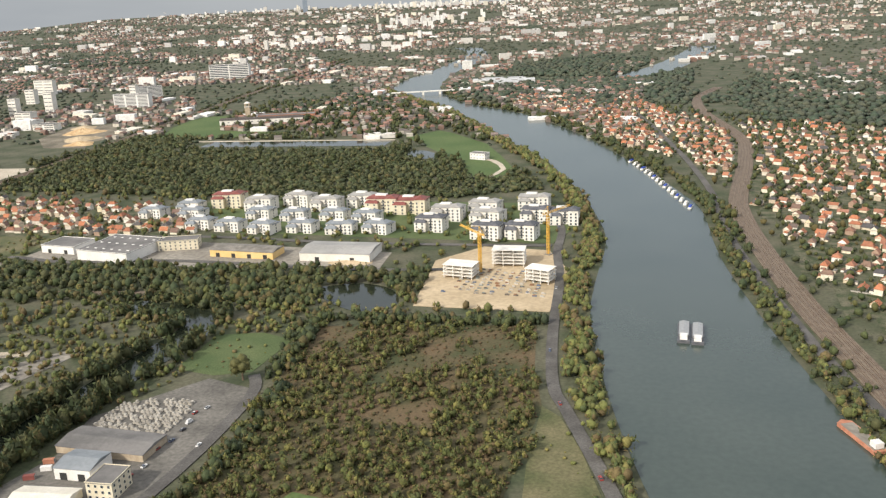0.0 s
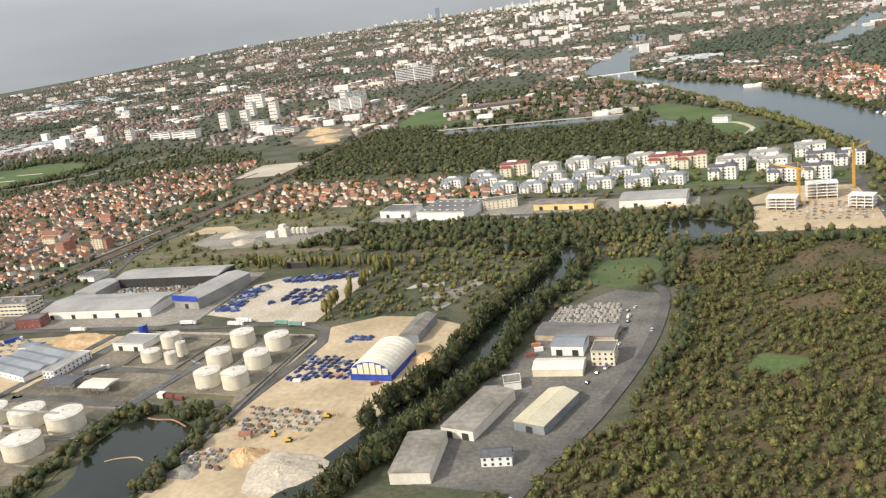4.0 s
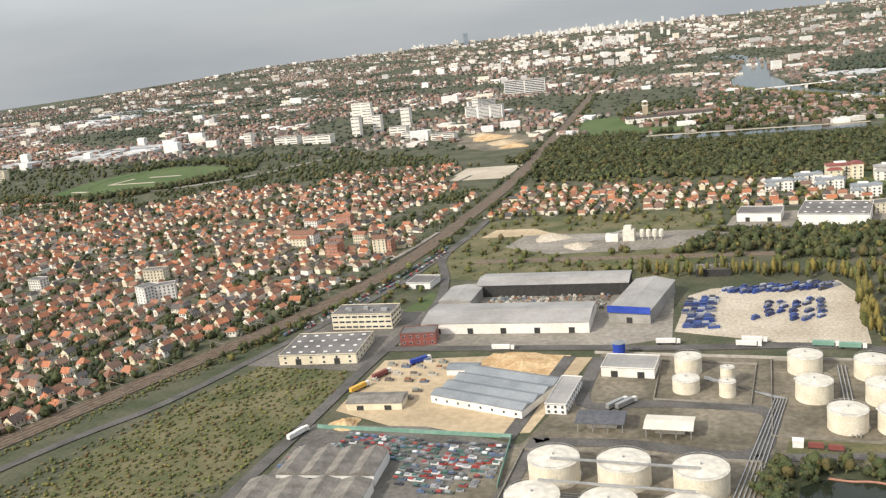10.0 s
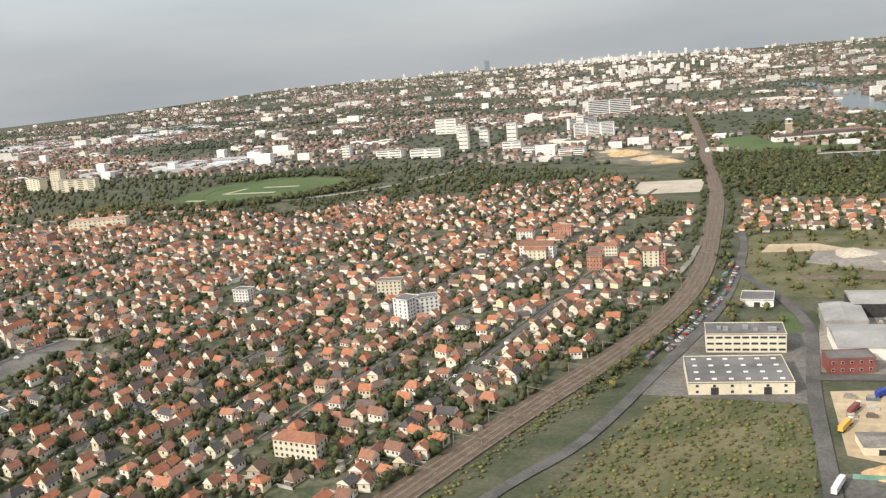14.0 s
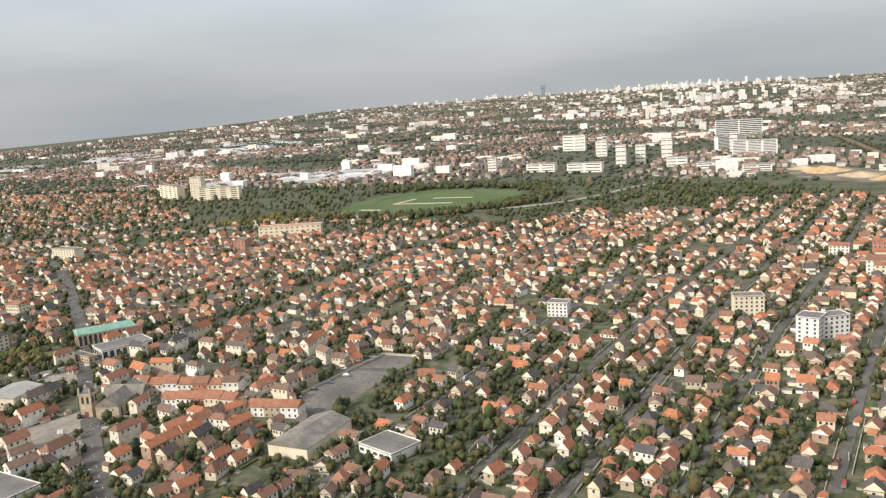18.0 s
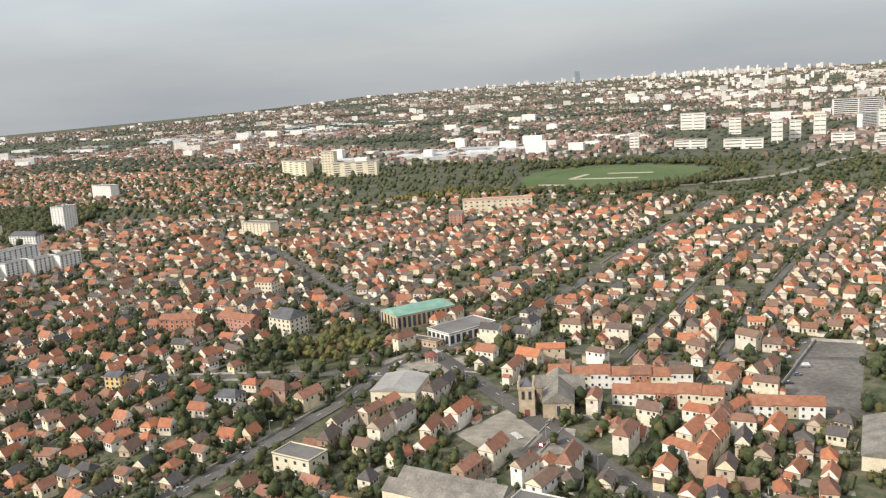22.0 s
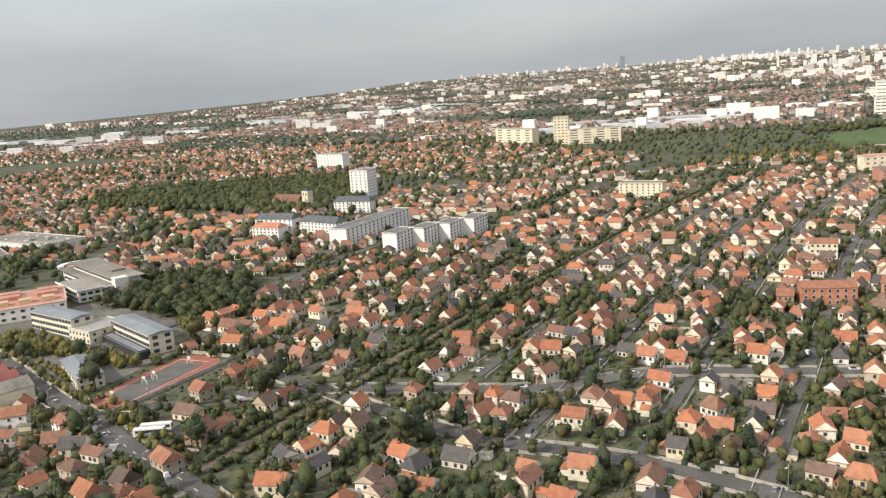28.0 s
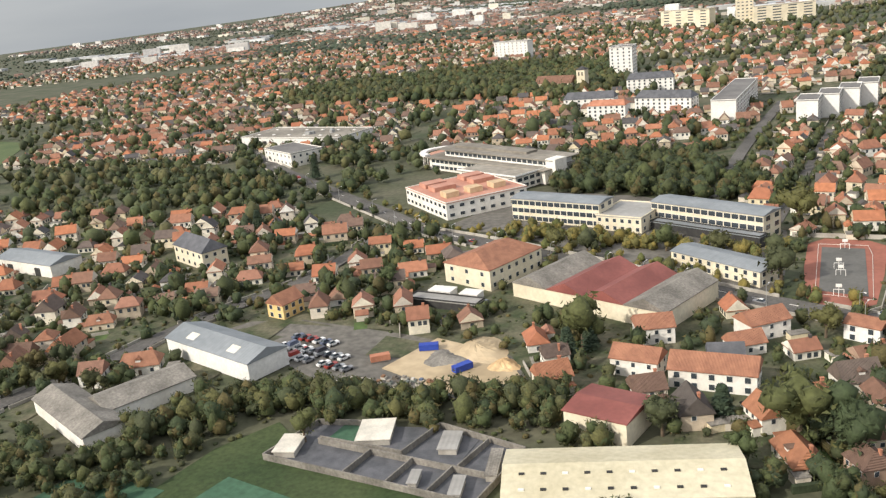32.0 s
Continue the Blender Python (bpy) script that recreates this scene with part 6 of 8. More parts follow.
for q in ((540, 352, 12, 6, "soil", "orange sand heap in the works yard"), (572, 340, 24, 5, "gravel", "wide pale gravel heap"), (594, 496, 13, 5, "soil", "heap of sawn timber and rubble"), (-1266, 189, 10, 2.6, "sand", "pale rubble heap in the builder's yard"), (-1274, 182, 7, 1.6, "fibre", "spread of dark rubble in the builder's yard"), (-1254, 180, 5, 2.6, "soil", "small orange sand heap"), (180, 403, 9, 4, "soil", "orange soil heap by the car lot"), (258, 505, 22, 3, "soil", "bare orange soil mound"), (512, 330, 10, 5, "fibre", "dark mound of chippings"), (700, 905, 20, 3, "sand", "sand mound before the grey shed"), (190, 835, 18, 5, "gravel", "grey gravel heap at the mixing plant"), (225, 800, 14, 4, "gravel", "second gravel heap at the plant"), (-150, 1640, 40, 9, "soil", "long spoil mound in the sand pit"), (-95, 1560, 34, 7, "sand", "pale spoil mound in the sand pit"), (-60, 1510, 26, 6, "soil", "low spoil mound in the sand pit"), (-185, 1690, 26, 6, "sand", "spoil mound at the pit edge")):
    heap(*q)
for x, y, m_, lab in ((-1281, 187, "blue", "blue steel skip on the yard"), (-1265, 175, "blue", "low blue skip on the yard"), (-1293, 177, "brick", "brown tipper body on the yard"), (575, 452, "red", "red lorry trailer in the works yard"), (515, 450, "white", "white trailer beside the vans"), (541, 462, "salmon", "orange roll-off skip on sand")):
    b = thing("skip", lab, "skip", x, y, rng.uniform(0, 1), z=0.2)
    part("body", Soup().prism([(-3, -1.2), (3, -1.2), (3, 1.2), (-3, 1.2)], 0.4, 2.2), m_, b)
    part("runner", Soup().box(0, -0.7, 0, 5.6, 0.3, 0.4).box(0, 0.7, 0, 5.6, 0.3, 0.4), "metal", b)

# machines, hut and floating booms round the sandy yard
def excavator(x, y, ang, label):
    q = thing("excavator", label, "excavator", x, y, ang, z=0.25, group="yard machines")
    for sg in (-1, 1):
        part("track", Soup().prism([(-2.0, sg * 1.2 - 0.3), (2.0, sg * 1.2 - 0.3), (2.0, sg * 1.2 + 0.3), (-2.0, sg * 1.2 + 0.3)], 0, 0.9), "tyre", q)
    part("body", Soup().box(-0.6, 0, 1.0, 3.6, 2.6, 1.3).box(-1.6, 0, 2.3, 1.4, 2.2, 0.4), "crane", q)
    part("cab", Soup().box(0.9, -0.7, 1.2, 1.4, 1.1, 1.9), "glass", q)
    part("boom", Soup().beam((1.2, 0.3, 1.8), (4.2, 0.3, 4.6), 0.55).beam((4.2, 0.3, 4.6), (6.6, 0.3, 2.2), 0.45), "crane", q)
    part("bucket", Soup().box(6.6, 0.3, 0.9, 1.1, 1.2, 1.3), "metal", q)


for x, y, a in ((557, 372, 0.3), (543, 377, 1.9), (566, 404, 0.1)):
    excavator(x, y, a, "yellow excavator at work among scrap and sand")
b = thing("yard_hut", "small brown hut with a red tiled roof", "hut", 526, 372, 0.3, z=0.2)
part("wall", Soup().box(0, 0, 0, 7, 5, 3), "stone", b)
part("roof", Soup().gable(0, 0, 3.2, 8, 6, 1.8), "tiles", b)
part("door", Soup().box(0, -2.55, 0, 1.0, 0.1, 2.1), "bark", b)
for x, y, m_, lab in ((432, 415, "red", "red tank container by the depot lane"), (441, 414, "red", "second red tank container in the row")):
    b = thing("tank_container", lab, "container", x, y, 0.0, z=0.3)
    part("shell", Soup().box(0, 0, 0.8, 7.0, 2.2, 2.0).box(0, 0, 2.8, 6.0, 1.4, 0.3), m_, b)
    part("frame", Soup().box(0, 0, 0, 7.4, 2.3, 0.7), "dark", b)
b = thing("gate_kiosk", "small white gate kiosk with a red side", "kiosk", 424, 416, 0.0, z=0.3)
part("wall", Soup().box(0, 0, 0, 5, 4, 3.4), "white", b)
part("side_panel", Soup().box(2.6, 0, 0.2, 0.2, 3.6, 2.8), "red", b)
part("roof", Soup().box(0, 0, 3.4, 5.4, 4.4, 0.25), "white", b)
for ln_, lab in (([(437, 386), (446, 385), (458, 386), (474, 379)], "orange floating boom across the pond head"), ([(450, 331), (457, 336), (468, 339), (476, 336)], "pale floating boom with drift along it")):
    s = Soup()
    q = smooth_line(ln_, 6)
    for i in range(len(q) - 1):
        s.beam((*q[i], 0.55), (*q[i + 1], 0.55), 0.7)
    solid("floating_boom", s, "salmon" if "orange" in lab else "sand", lab, "boom")
for x, y, m_, lab in ((668, 505, "red", "red shipping container beside the channel"), (671, 515, "white", "white shipping container beside the channel"), (667, 522, "brick", "rusty shipping container beside the channel")):
    b = thing("shipping_container", lab, "container", x, y, 0.4, z=0.3, group="containers by the channel")
    part("body", Soup().box(0, 0, 0, 6.1, 2.4, 2.6), m_, b)
    part("door", Soup().box(3.08, -0.6, 0.1, 0.06, 1.1, 2.4), "metal", b)
    part("door", Soup().box(3.08, 0.6, 0.1, 0.06, 1.1, 2.4), "metal", b)

# overhead line masts and street lamps
for i in range(6, len(RAIL) - 6, 2):
    x, y = RAIL[i]
    x0, y0 = RAIL[i - 1]
    a = math.atan2(y - y0, x - x0)
    if y < 1500:
        q = thing("line_mast", "steel overhead line mast beside the tracks", "mast", x, y, a, z=0.5, group="line masts")
        for sg in (-1, 1):
            part("post", Soup().box(0, sg * 9.0, 0, 0.3, 0.3, 8), "fibre", q)
        part("beam", Soup().box(0, 0, 7.3, 0.22, 18.3, 0.3), "fibre", q)


def lamp(x, y, a):
    q = thing("street_lamp", "tall grey street lamp with a single arm", "street lamp", x, y, a, z=0.2, group="street lamps")
    part("pole", Soup().cyl(0, 0, 0, 0.13, 8, 6, r2=0.09), "metal", q)
    part("arm", Soup().beam((0, 0, 8), (1.6, 0, 8.4), 0.12), "metal", q)
    part("lantern", Soup().box(1.9, 0, 8.3, 0.8, 0.35, 0.2), "white", q)


for nm in ("school_road", "cross_road", "diagonal_avenue", "main_street", "lower_road"):
    ln_, w = ROADS[nm]
    q = smooth_line(ln_, 2)
    for i in range(len(q) - 1):
        a = math.atan2(q[i + 1][1] - q[i][1], q[i + 1][0] - q[i][0])
        lamp(q[i][0] - math.sin(a) * (w / 2 + 1), q[i][1] + math.cos(a) * (w / 2 + 1), a - math.pi / 2)

# basketball hoops on the court
for x, y, a in ((-1159, 296, -1.57), (-1162, 248, 1.57), (-1161, 267, -1.57), (-1161.5, 274, 1.57)):
    q = thing("court_goal", "white ball goal with a basketball board", "goal", x, y, a, z=0.3, group="court goals")
    part("frame", Soup().beam((0, -1.5, 0), (0, -1.5, 2.2), 0.15).beam((0, 1.5, 0), (0, 1.5, 2.2), 0.15).beam((0, -1.5, 2.2), (0, 1.5, 2.2), 0.15).beam((-1, 0, 0), (0, 0, 3.6), 0.15), "white", q)
    part("board", Soup().box(0.1, 0, 2.9, 0.1, 1.8, 1.1), "white", q)

# distant tall tower, its haze put into the grey-blue wall colour
b = thing("distant_tower", "dark slab tower far off on the skyline", "skyscraper", -2760, 8600, 0.4)
part("shaft", Soup().box(0, 0, 0, 46, 34, 172), "haze_glass", b)


# lorries with long trailers
def lorry(x, y, ang, m_, label):
    q = thing("lorry", label, "lorry", x, y, ang, z=0.35, group="parked lorries")
    part("trailer", Soup().box(-2.5, 0, 1.1, 12.5, 2.5, 2.7), m_, q)
    part("cab", Soup().box(5.6, 0, 0.8, 2.3, 2.4, 2.6), "white", q)
    part("chassis", Soup().box(-0.5, 0, 0.6, 13, 1.6, 0.5), "dark", q)
    for sx in (5.4, 2.5, -6, -7.3):
        at(part("wheel_pair", Soup().box(0, 0, 0, 1.0, 2.5, 1.0), "tyre", q), sx, 0)


for x, y, a, m_, lab in ((160, 386, 1.3, "white", "white lorry trailer on the works road"), (166, 452, 1.2, "crane", "lorry with an orange trailer"), (171, 474, 1.2, "red", "lorry with a red trailer"), (188, 500, 0.9, "blue", "lorry with a blue trailer"), (238, 527, 0.1, "white", "white lorry trailer on the depot road"), (345, 548, 0.1, "white", "white tanker lorry by the gate"), (395, 548, 0.0, "white", "white lorry parked by the wall"), (398, 556, 0.0, "white", "second white lorry by the wall"), (440, 552, 0.0, "teal", "green lorry trailer by the wall"), (455, 550, 0.0, "teal", "green lorry in the row"), (330, 450, 1.0, "metal", "grey tanker lorry in the depot"), (335, 451, 1.0, "metal", "second grey tanker lorry")):
    lorry(x, y, a, m_, lab)
b = thing("blue_silo", "short blue cylindrical silo by the depot", "silo", 317, 522)
part("shell", Soup().cyl(0, 0, 0, 4, 10, 16, cone=1), "blue", b)
part("lid", Soup().cyl(0, 0, 10, 4.1, 0.3, 16, cone=1.2), "bluesteel", b)
b = thing("red_barge", "rust-red work barge moored at the quay", "barge", 1101, 633, 2.0, z=0.25)
part("hull", Soup().prism([(-18, -4.5), (16, -4.5), (19, 0), (16, 4.5), (-18, 4.5)], 0, 2), "brick", b)
part("deck", Soup().box(-1, 0, 2, 30, 7.5, 0.2), "concrete", b)
part("deckhouse", Soup().box(-13, 0, 2.2, 5, 5, 3), "white", b)

# fences, garden walls
s = Soup()
for q in ([(166, 396), (282, 402)], [(282, 402), (291, 350)]):
    band(s, q, 0.3, 2.6, block=False, h=2.5)
solid("fence_green", s, "teal", "green sheet fence round the car lot", "fence", "structure")
s = Soup()
for q in ([(300, 527), (482, 530)], [(484, 528), (496, 405), (498, 320)], [(-1340, 316), (-1290, 296), (-1240, 272), (-1210, 257), (-1180, 243)], [(-1178, 311), (-1143, 309)], [(-1141, 306), (-1146, 262), (-1150, 236)], [(-430, 520), (-400, 521)], [(-452, 405), (-428, 520)]):
    band(s, q, 0.35, 2.0, block=False, h=1.9)
solid("wall_yards", s, "wallstone", "pale boundary walls of yards and school", "wall", "structure")
s = Soup()
for x0, ya, yb in STREETS:
    for sg in (-1, 1):
        y = ya
        while y < min(yb, 760):
            d = rng.uniform(8, 20)
            if rng.random() < 0.72:
                band(s, [(x0 + sg * 4.4 + SLANT * (y - 500), y), (x0 + sg * 4.4 + SLANT * (y + d - 500), y + d)], 0.35, 1.3, block=False, h=1.2)
            y += d + rng.uniform(1.5, 4)
for nm in ("cross_road", "lower_road", "school_road", "yard_street", "main_street"):
    ln_, w = ROADS[nm]
    a, b = strip(smooth_line(ln_, 3), w + 3.4)
    for e in (a, b):
        for i in range(len(e) - 1):
            if rng.random() < 0.7:
                band(s, [e[i], (e[i][0] + 0.86 * (e[i + 1][0] - e[i][0]), e[i][1] + 0.86 * (e[i + 1][1] - e[i][1]))], 0.35, 1.4, block=False, h=1.2)
solid("garden_walls", s, "wallstone", "low rendered garden walls along the streets", "wall", "stuff")


# car parks and small things of the last quarters
def bus(x, y, ang):
    q = thing("bus", "long white coach with dark side windows", "bus", x, y, ang, z=0.55, group="parked buses")
    part("body", Soup().box(0, 0, 0.4, 12, 2.5, 2.8), "white", q)
    part("roof", Soup().box(0, 0, 3.2, 11.7, 2.3, 0.18).box(2, 0, 3.38, 2.4, 1.6, 0.25), "white", q)
    for sg in (-1, 1):
        part("side_window", Soup().box(0.2, sg * 1.26, 1.7, 10.6, 0.04, 1.1), "glass", q)
    part("windscreen", Soup().box(6.01, 0, 1.2, 0.05, 2.2, 1.7), "glass", q)
    for sx in (-3.4, 3.8):
        for sg in (-1, 1):
            at(part("wheel", Soup().box(0, 0, 0, 1.0, 0.35, 1.0), "tyre", q), sx, sg * 1.12)


sheet("yard_bus_stop", [(-1126, 214), (-1123, 233), (-1106, 236), (-1103, 218)], 0.3, "asphalt", "asphalt bus bay beside the crossing", "yard")
bus(-1116, 220, 0.45)
bus(-1116.5, 224.5, 0.45)
building("bay_house", "small white house with a flat annexe", "house", (-1161, 214), (-1152, 210), 8, 5, "white", "tiles", "gable", 1.4, floors=2, bays=2, side=2)
b = thing("advert_board", "white street board with red panels", "sign", -1138, 231, 0.4, z=0.4)
part("panel", Soup().box(0, 0, 1.2, 4, 0.15, 2.6), "white", b)
part("red_stripe", Soup().box(-0.9, -0.1, 1.5, 1.0, 0.05, 2.0).box(0.9, -0.1, 1.5, 0.7, 0.05, 2.0), "red", b)
for sx in (-1.5, 1.5):
    part("post", Soup().box(sx, 0.1, 0, 0.12, 0.12, 1.3), "metal", b)
# zebra crossings and centre lines
s = Soup()
for x, y, a in ((-1144, 218, 0.5), (-1156, 226.5, 1.9), (-1122, 206, 0.5), (-1104, 262, 1.3), (-664, 425, 0.2), (-650, 452, 0.9), (-560, 345, 0.8)):
    for k in range(7):
        d = (k - 3) * 1.15
        s.box(x - math.sin(a) * d, y + math.cos(a) * d, 0.9, 3.4, 0.55, 0.12, a)
for nm in ("school_road", "diagonal_avenue", "main_street"):
    ln_ = smooth_line(ROADS[nm][0], 10)
    for i in range(0, len(ln_) - 1, 2):
        a = math.atan2(ln_[i + 1][1] - ln_[i][1], ln_[i + 1][0] - ln_[i][0])
        s.box(ln_[i][0], ln_[i][1], 0.9, 3.0, 0.16, 0.14, a)
solid("road_marks", s, "white", "worn white crossings and centre dashes on the roads", "road marking", "structure")
# lane lines of the red track
s = Soup()
for d in (1.2,):
    q = [(-1167 - d, 300 + d), (-1152 + d, 299 + d), (-1151 + d, 290), (-1152.5 + d * 0.6, 246 - d), (-1168 - d, 250 - d), (-1167 - d, 300 + d)]
    band(s, q, 0.14, 0.66, block=False, h=0.1)
solid("court_lines", s, "plaster", "thin white lane lines on the red surface", "road marking", "structure")
# garages above the builder's yard
for x, y, l in ((-1296, 234, 9), (-1284, 232, 7)):
    b = thing("garage_row", "row of white lock-up garages with flat roofs", "garage", x, y, -0.12, group="garage rows")
    claim(x, y, -0.12, l, 6)
    part("wall", Soup().box(0, 0, 0, l, 5.2, 2.4), "white", b)
    part("roof", Soup().box(0, 0, 2.4, l + 0.4, 5.6, 0.2), "white", b)
    for k in range(int(l // 3)):
        part("garage_door", Soup().box(-l / 2 + 1.6 + 2.9 * k, -2.62, 0.05, 2.3, 0.06, 2.0), "steel", b)
building("open_shelter", "long low store under a ribbed steel roof", "shelter", (-1304, 222), (-1277, 218), 6, 3, "dark", "steel", "flat")
for x0, y0, x1, y1, d, m_, lab in ((-1218, 200, -1208, 204, 9, "tiles", "pale two-storey house with a weathered roof"), (-1222, 180, -1209, 178, 8, "tiles", "white cottage with an orange roof"), (-1186, 207, -1176, 215, 9, "tiles", "white house with a red tiled gable"), (-1190, 196, -1182, 201, 7, "tiles", "low house with an orange roof"), (-1196, 188, -1187, 190, 7, "slate", "white bungalow with a dark roof"), (-1126, 256, -1119, 254, 8, "tiles", "stone house with an orange gable roof"), (-1094, 196, -1085, 192, 8, "tiles", "stone house with orange roof")):
    building("house", lab, "house", (x0, y0), (x1, y1), d, 5.2 if d > 7 else 3.4, "stone" if "stone" in lab else "plaster", m_, "gable", 2.8, floors=2 if d > 7 else 1, bays=3, side=2, ww=1.0, wh=1.2, group="houses of the suburb")
# long line of commuters' cars beside the railway
s = Soup()
for q in ([(60, 540), (80, 640), (89, 720), (95, 800)], [(70, 555), (87, 640), (96, 700), (100, 780)]):
    ln_ = smooth_line(q, 24)
    for i in range(len(ln_) - 1):
        if rng.random() < 0.85:
            (x, y), (x1, y1) = ln_[i], ln_[i + 1]
            a = math.atan2(y1 - y, x1 - x) + 0.9
            s.box(x - 5, y, 0.75, 4.2, 1.75, 0.85, a)
            s.box(x - 5 - 0.3 * math.cos(a), y - 0.3 * math.sin(a), 1.6, 2.4, 1.6, 0.6, a)
solid("station_cars", s, "lot", "dense line of parked cars beside the railway", "vehicles", "stuff")
s = Soup()
band(s, [(47, 740), (53, 800), (54, 860)], 5, 1.9, h=1.9)
solid("platform", s, "concrete", "pale concrete station platform beside the tracks", "platform", "structure")
for x, y, l, d, h, m_, fl in ((26, 783, 15, 12, 13, "brick", 4), (-27, 766, 14, 12, 14, "brick", 4), (-24, 822, 14, 11, 10, "cream", 3), (-93, 914, 20, 11, 10, "salmon", 3), (-93, 806, 22, 12, 10, "cream", 3), (-131, 900, 18, 12, 9, "plaster", 3), (-330, 640, 16, 12, 11, "plaster", 4), (-860, 560, 16, 12, 10, "cream", 3)):
    building("apartment_house", "small block of flats with a shallow roof", "flats", (x - l / 2, y), (x + l / 2, y), d, h, m_, "tiles" if fl == 3 else "membrane", "gable" if fl == 3 else "flat", 2.2, floors=fl, bays=5, side=3, group="small flats")
building("blue_roofed_works", "long pale works under a blue-grey sheet roof", "workshop", (-1530, 242), (-1487, 234), 16, 6, "plaster", "bluesteel", "gable", 2.2, doors=2)
building("brick_pavilion", "low tan brick pavilion with a curved front", "public building", (-676, 462), (-652, 456), 7, 4.5, "tan", "membrane", floors=1, bays=7, side=2)
b = thing("bandstand", "small octagonal bandstand with a red roof", "bandstand", -645, 434, z=0.4)
part("base", Soup().cyl(0, 0, 0, 4.2, 0.8, 8), "stone", b)
part("roof", Soup().cyl(0, 0, 3.8, 4.4, 0.25, 8, cone=2.2), "red", b)
for k in range(8):
    part("post", Soup().box(3.6 * math.cos(k * 0.785), 3.6 * math.sin(k * 0.785), 0.8, 0.2, 0.2, 3.0), "white", b)
building("apartment_house", "brick block of flats under a tiled roof", "flats", (-872, 449), (-846, 455), 11, 9, "brick", "tiles", "gable", 2.6, floors=3, bays=7, side=2, group="small flats")
building("apartment_house", "pink block of flats under a tiled roof", "flats", (-832, 466), (-800, 460), 11, 9, "salmon", "tiles", "gable", 2.6, floors=3, bays=8, side=2, group="small flats")
building("yellow_house", "bright ochre three-storey house", "house", (-820, 345), (-810, 346), 9, 8, "yellow", "slate", "gable", 1.6, floors=3, bays=3, side=2)
building("house", "white square house under a dark hipped roof", "house", (-734, 340), (-722, 341), 10, 5.5, "white", "slate", "gable", 2.6, floors=2, bays=4, side=3, hip=3)

# ---- trees ----
def ico(sub):
    bm = bmesh.new()
    bmesh.ops.create_icosphere(bm, subdivisions=sub, radius=1.0)
    v = np.array([q.co[:] for q in bm.verts])
    f = np.array([[q.index for q in t.verts] for t in bm.faces])
    bm.free()
    return v, f


ICO1 = ico(1)


def crown_shape(seed, leaves, lumps=3, tall=1.0, base=ICO1, leaf=0.17):
    """A crown of unit radius: lumpy bodies and loose leaf clumps round them. Vertices and triangles."""
    r = np.random.default_rng(seed)
    vs, fs, k = [], [], 0
    cen = [np.array([0, 0, 0.0])] + [r.normal(0, 0.38, 3) * (1, 1, 0.6) for _ in range(lumps - 1)]
    rad = [0.72] + [r.uniform(0.36, 0.55) for _ in range(lumps - 1)]
    for c, q in zip(cen, rad):
        v = base[0] * (1 + r.uniform(-0.34, 0.26, (len(base[0]), 1))) * q * (1, r.uniform(0.8, 1.2), r.uniform(0.75, 1.1)) + c
        vs.append(v)
        fs.append(base[1] + k)
        k += len(v)
    if leaves:
        i = r.integers(0, lumps, leaves)
        d = r.normal(size=(leaves, 3))
        d /= np.linalg.norm(d, axis=1, keepdims=True)
        p = np.array(cen)[i] + d * np.array(rad)[i, None] * r.uniform(0.85, 1.22, (leaves, 1))
        e1, e2 = r.normal(0, leaf, (leaves, 3)), r.normal(0, leaf, (leaves, 3))
        tri = np.stack([p, p + e1, p + e2], 1).reshape(-1, 3)
        # each clump hangs on to the tree's own island by sharing no vertex of its neighbours
        vs.append(tri)
        fs.append(np.arange(3 * leaves).reshape(-1, 3) + k)
    v = np.concatenate(vs)
    v[:, 2] *= tall
    return v, np.concatenate(fs)


SHAPES = [crown_shape(i, 70, 4) for i in range(10)]
NEAR = [crown_shape(90 + i, 300, 6, base=ICO1, leaf=0.10) for i in range(8)]
MID = [crown_shape(70 + i, 30, 2) for i in range(8)]
TALL = [crown_shape(30 + i, 40, 2, 1.0) for i in range(4)]
LOW = [crown_shape(50 + i, 14, 1) for i in range(6)]
FAR = [crown_shape(60 + i, 0, 1) for i in range(6)]


def woods(name, pts, m, label, shapes=SHAPES, size=(3.2, 5.2), tall=(1.0, 1.35), lift=0.75, kind="stuff", category="trees"):
    """Many trees as one mesh; pts: x, y."""
    vs, fs, k = [], [], 0
    for x, y in pts:
        v, f = shapes[rng.integers(len(shapes))]
        a, r, h = rng.uniform(0, 6.283), rng.uniform(*size), rng.uniform(*tall)
        c, s_ = math.cos(a), math.sin(a)
        w = np.empty_like(v)
        w[:, 0], w[:, 1] = (v[:, 0] * c - v[:, 1] * s_) * r + x, (v[:, 0] * s_ + v[:, 1] * c) * r + y
        w[:, 2] = np.maximum(v[:, 2] * r * h + r * h * lift, 0.0)
        vs.append(w)
        fs.append(f + k)
        k += len(v)
    if not vs:
        return None
    return tagged(new(name, tri_mesh(name, np.concatenate(vs), np.concatenate(fs), [m])), label, category, "", kind)


def along(line, width, n, check=True):
    out = []
    seg = [(line[i], line[i + 1]) for i in range(len(line) - 1)]
    ls = np.array([math.hypot(b[0] - a[0], b[1] - a[1]) for a, b in seg])
    for _ in range(n):
        (a, b) = seg[rng.choice(len(seg), p=ls / ls.sum())]
        t = rng.random()
        x, y = a[0] + (b[0] - a[0]) * t + rng.normal(0, width / 2), a[1] + (b[1] - a[1]) * t + rng.normal(0, width / 2)
        if not check or free(x, y):
            out.append((x, y))
    return out


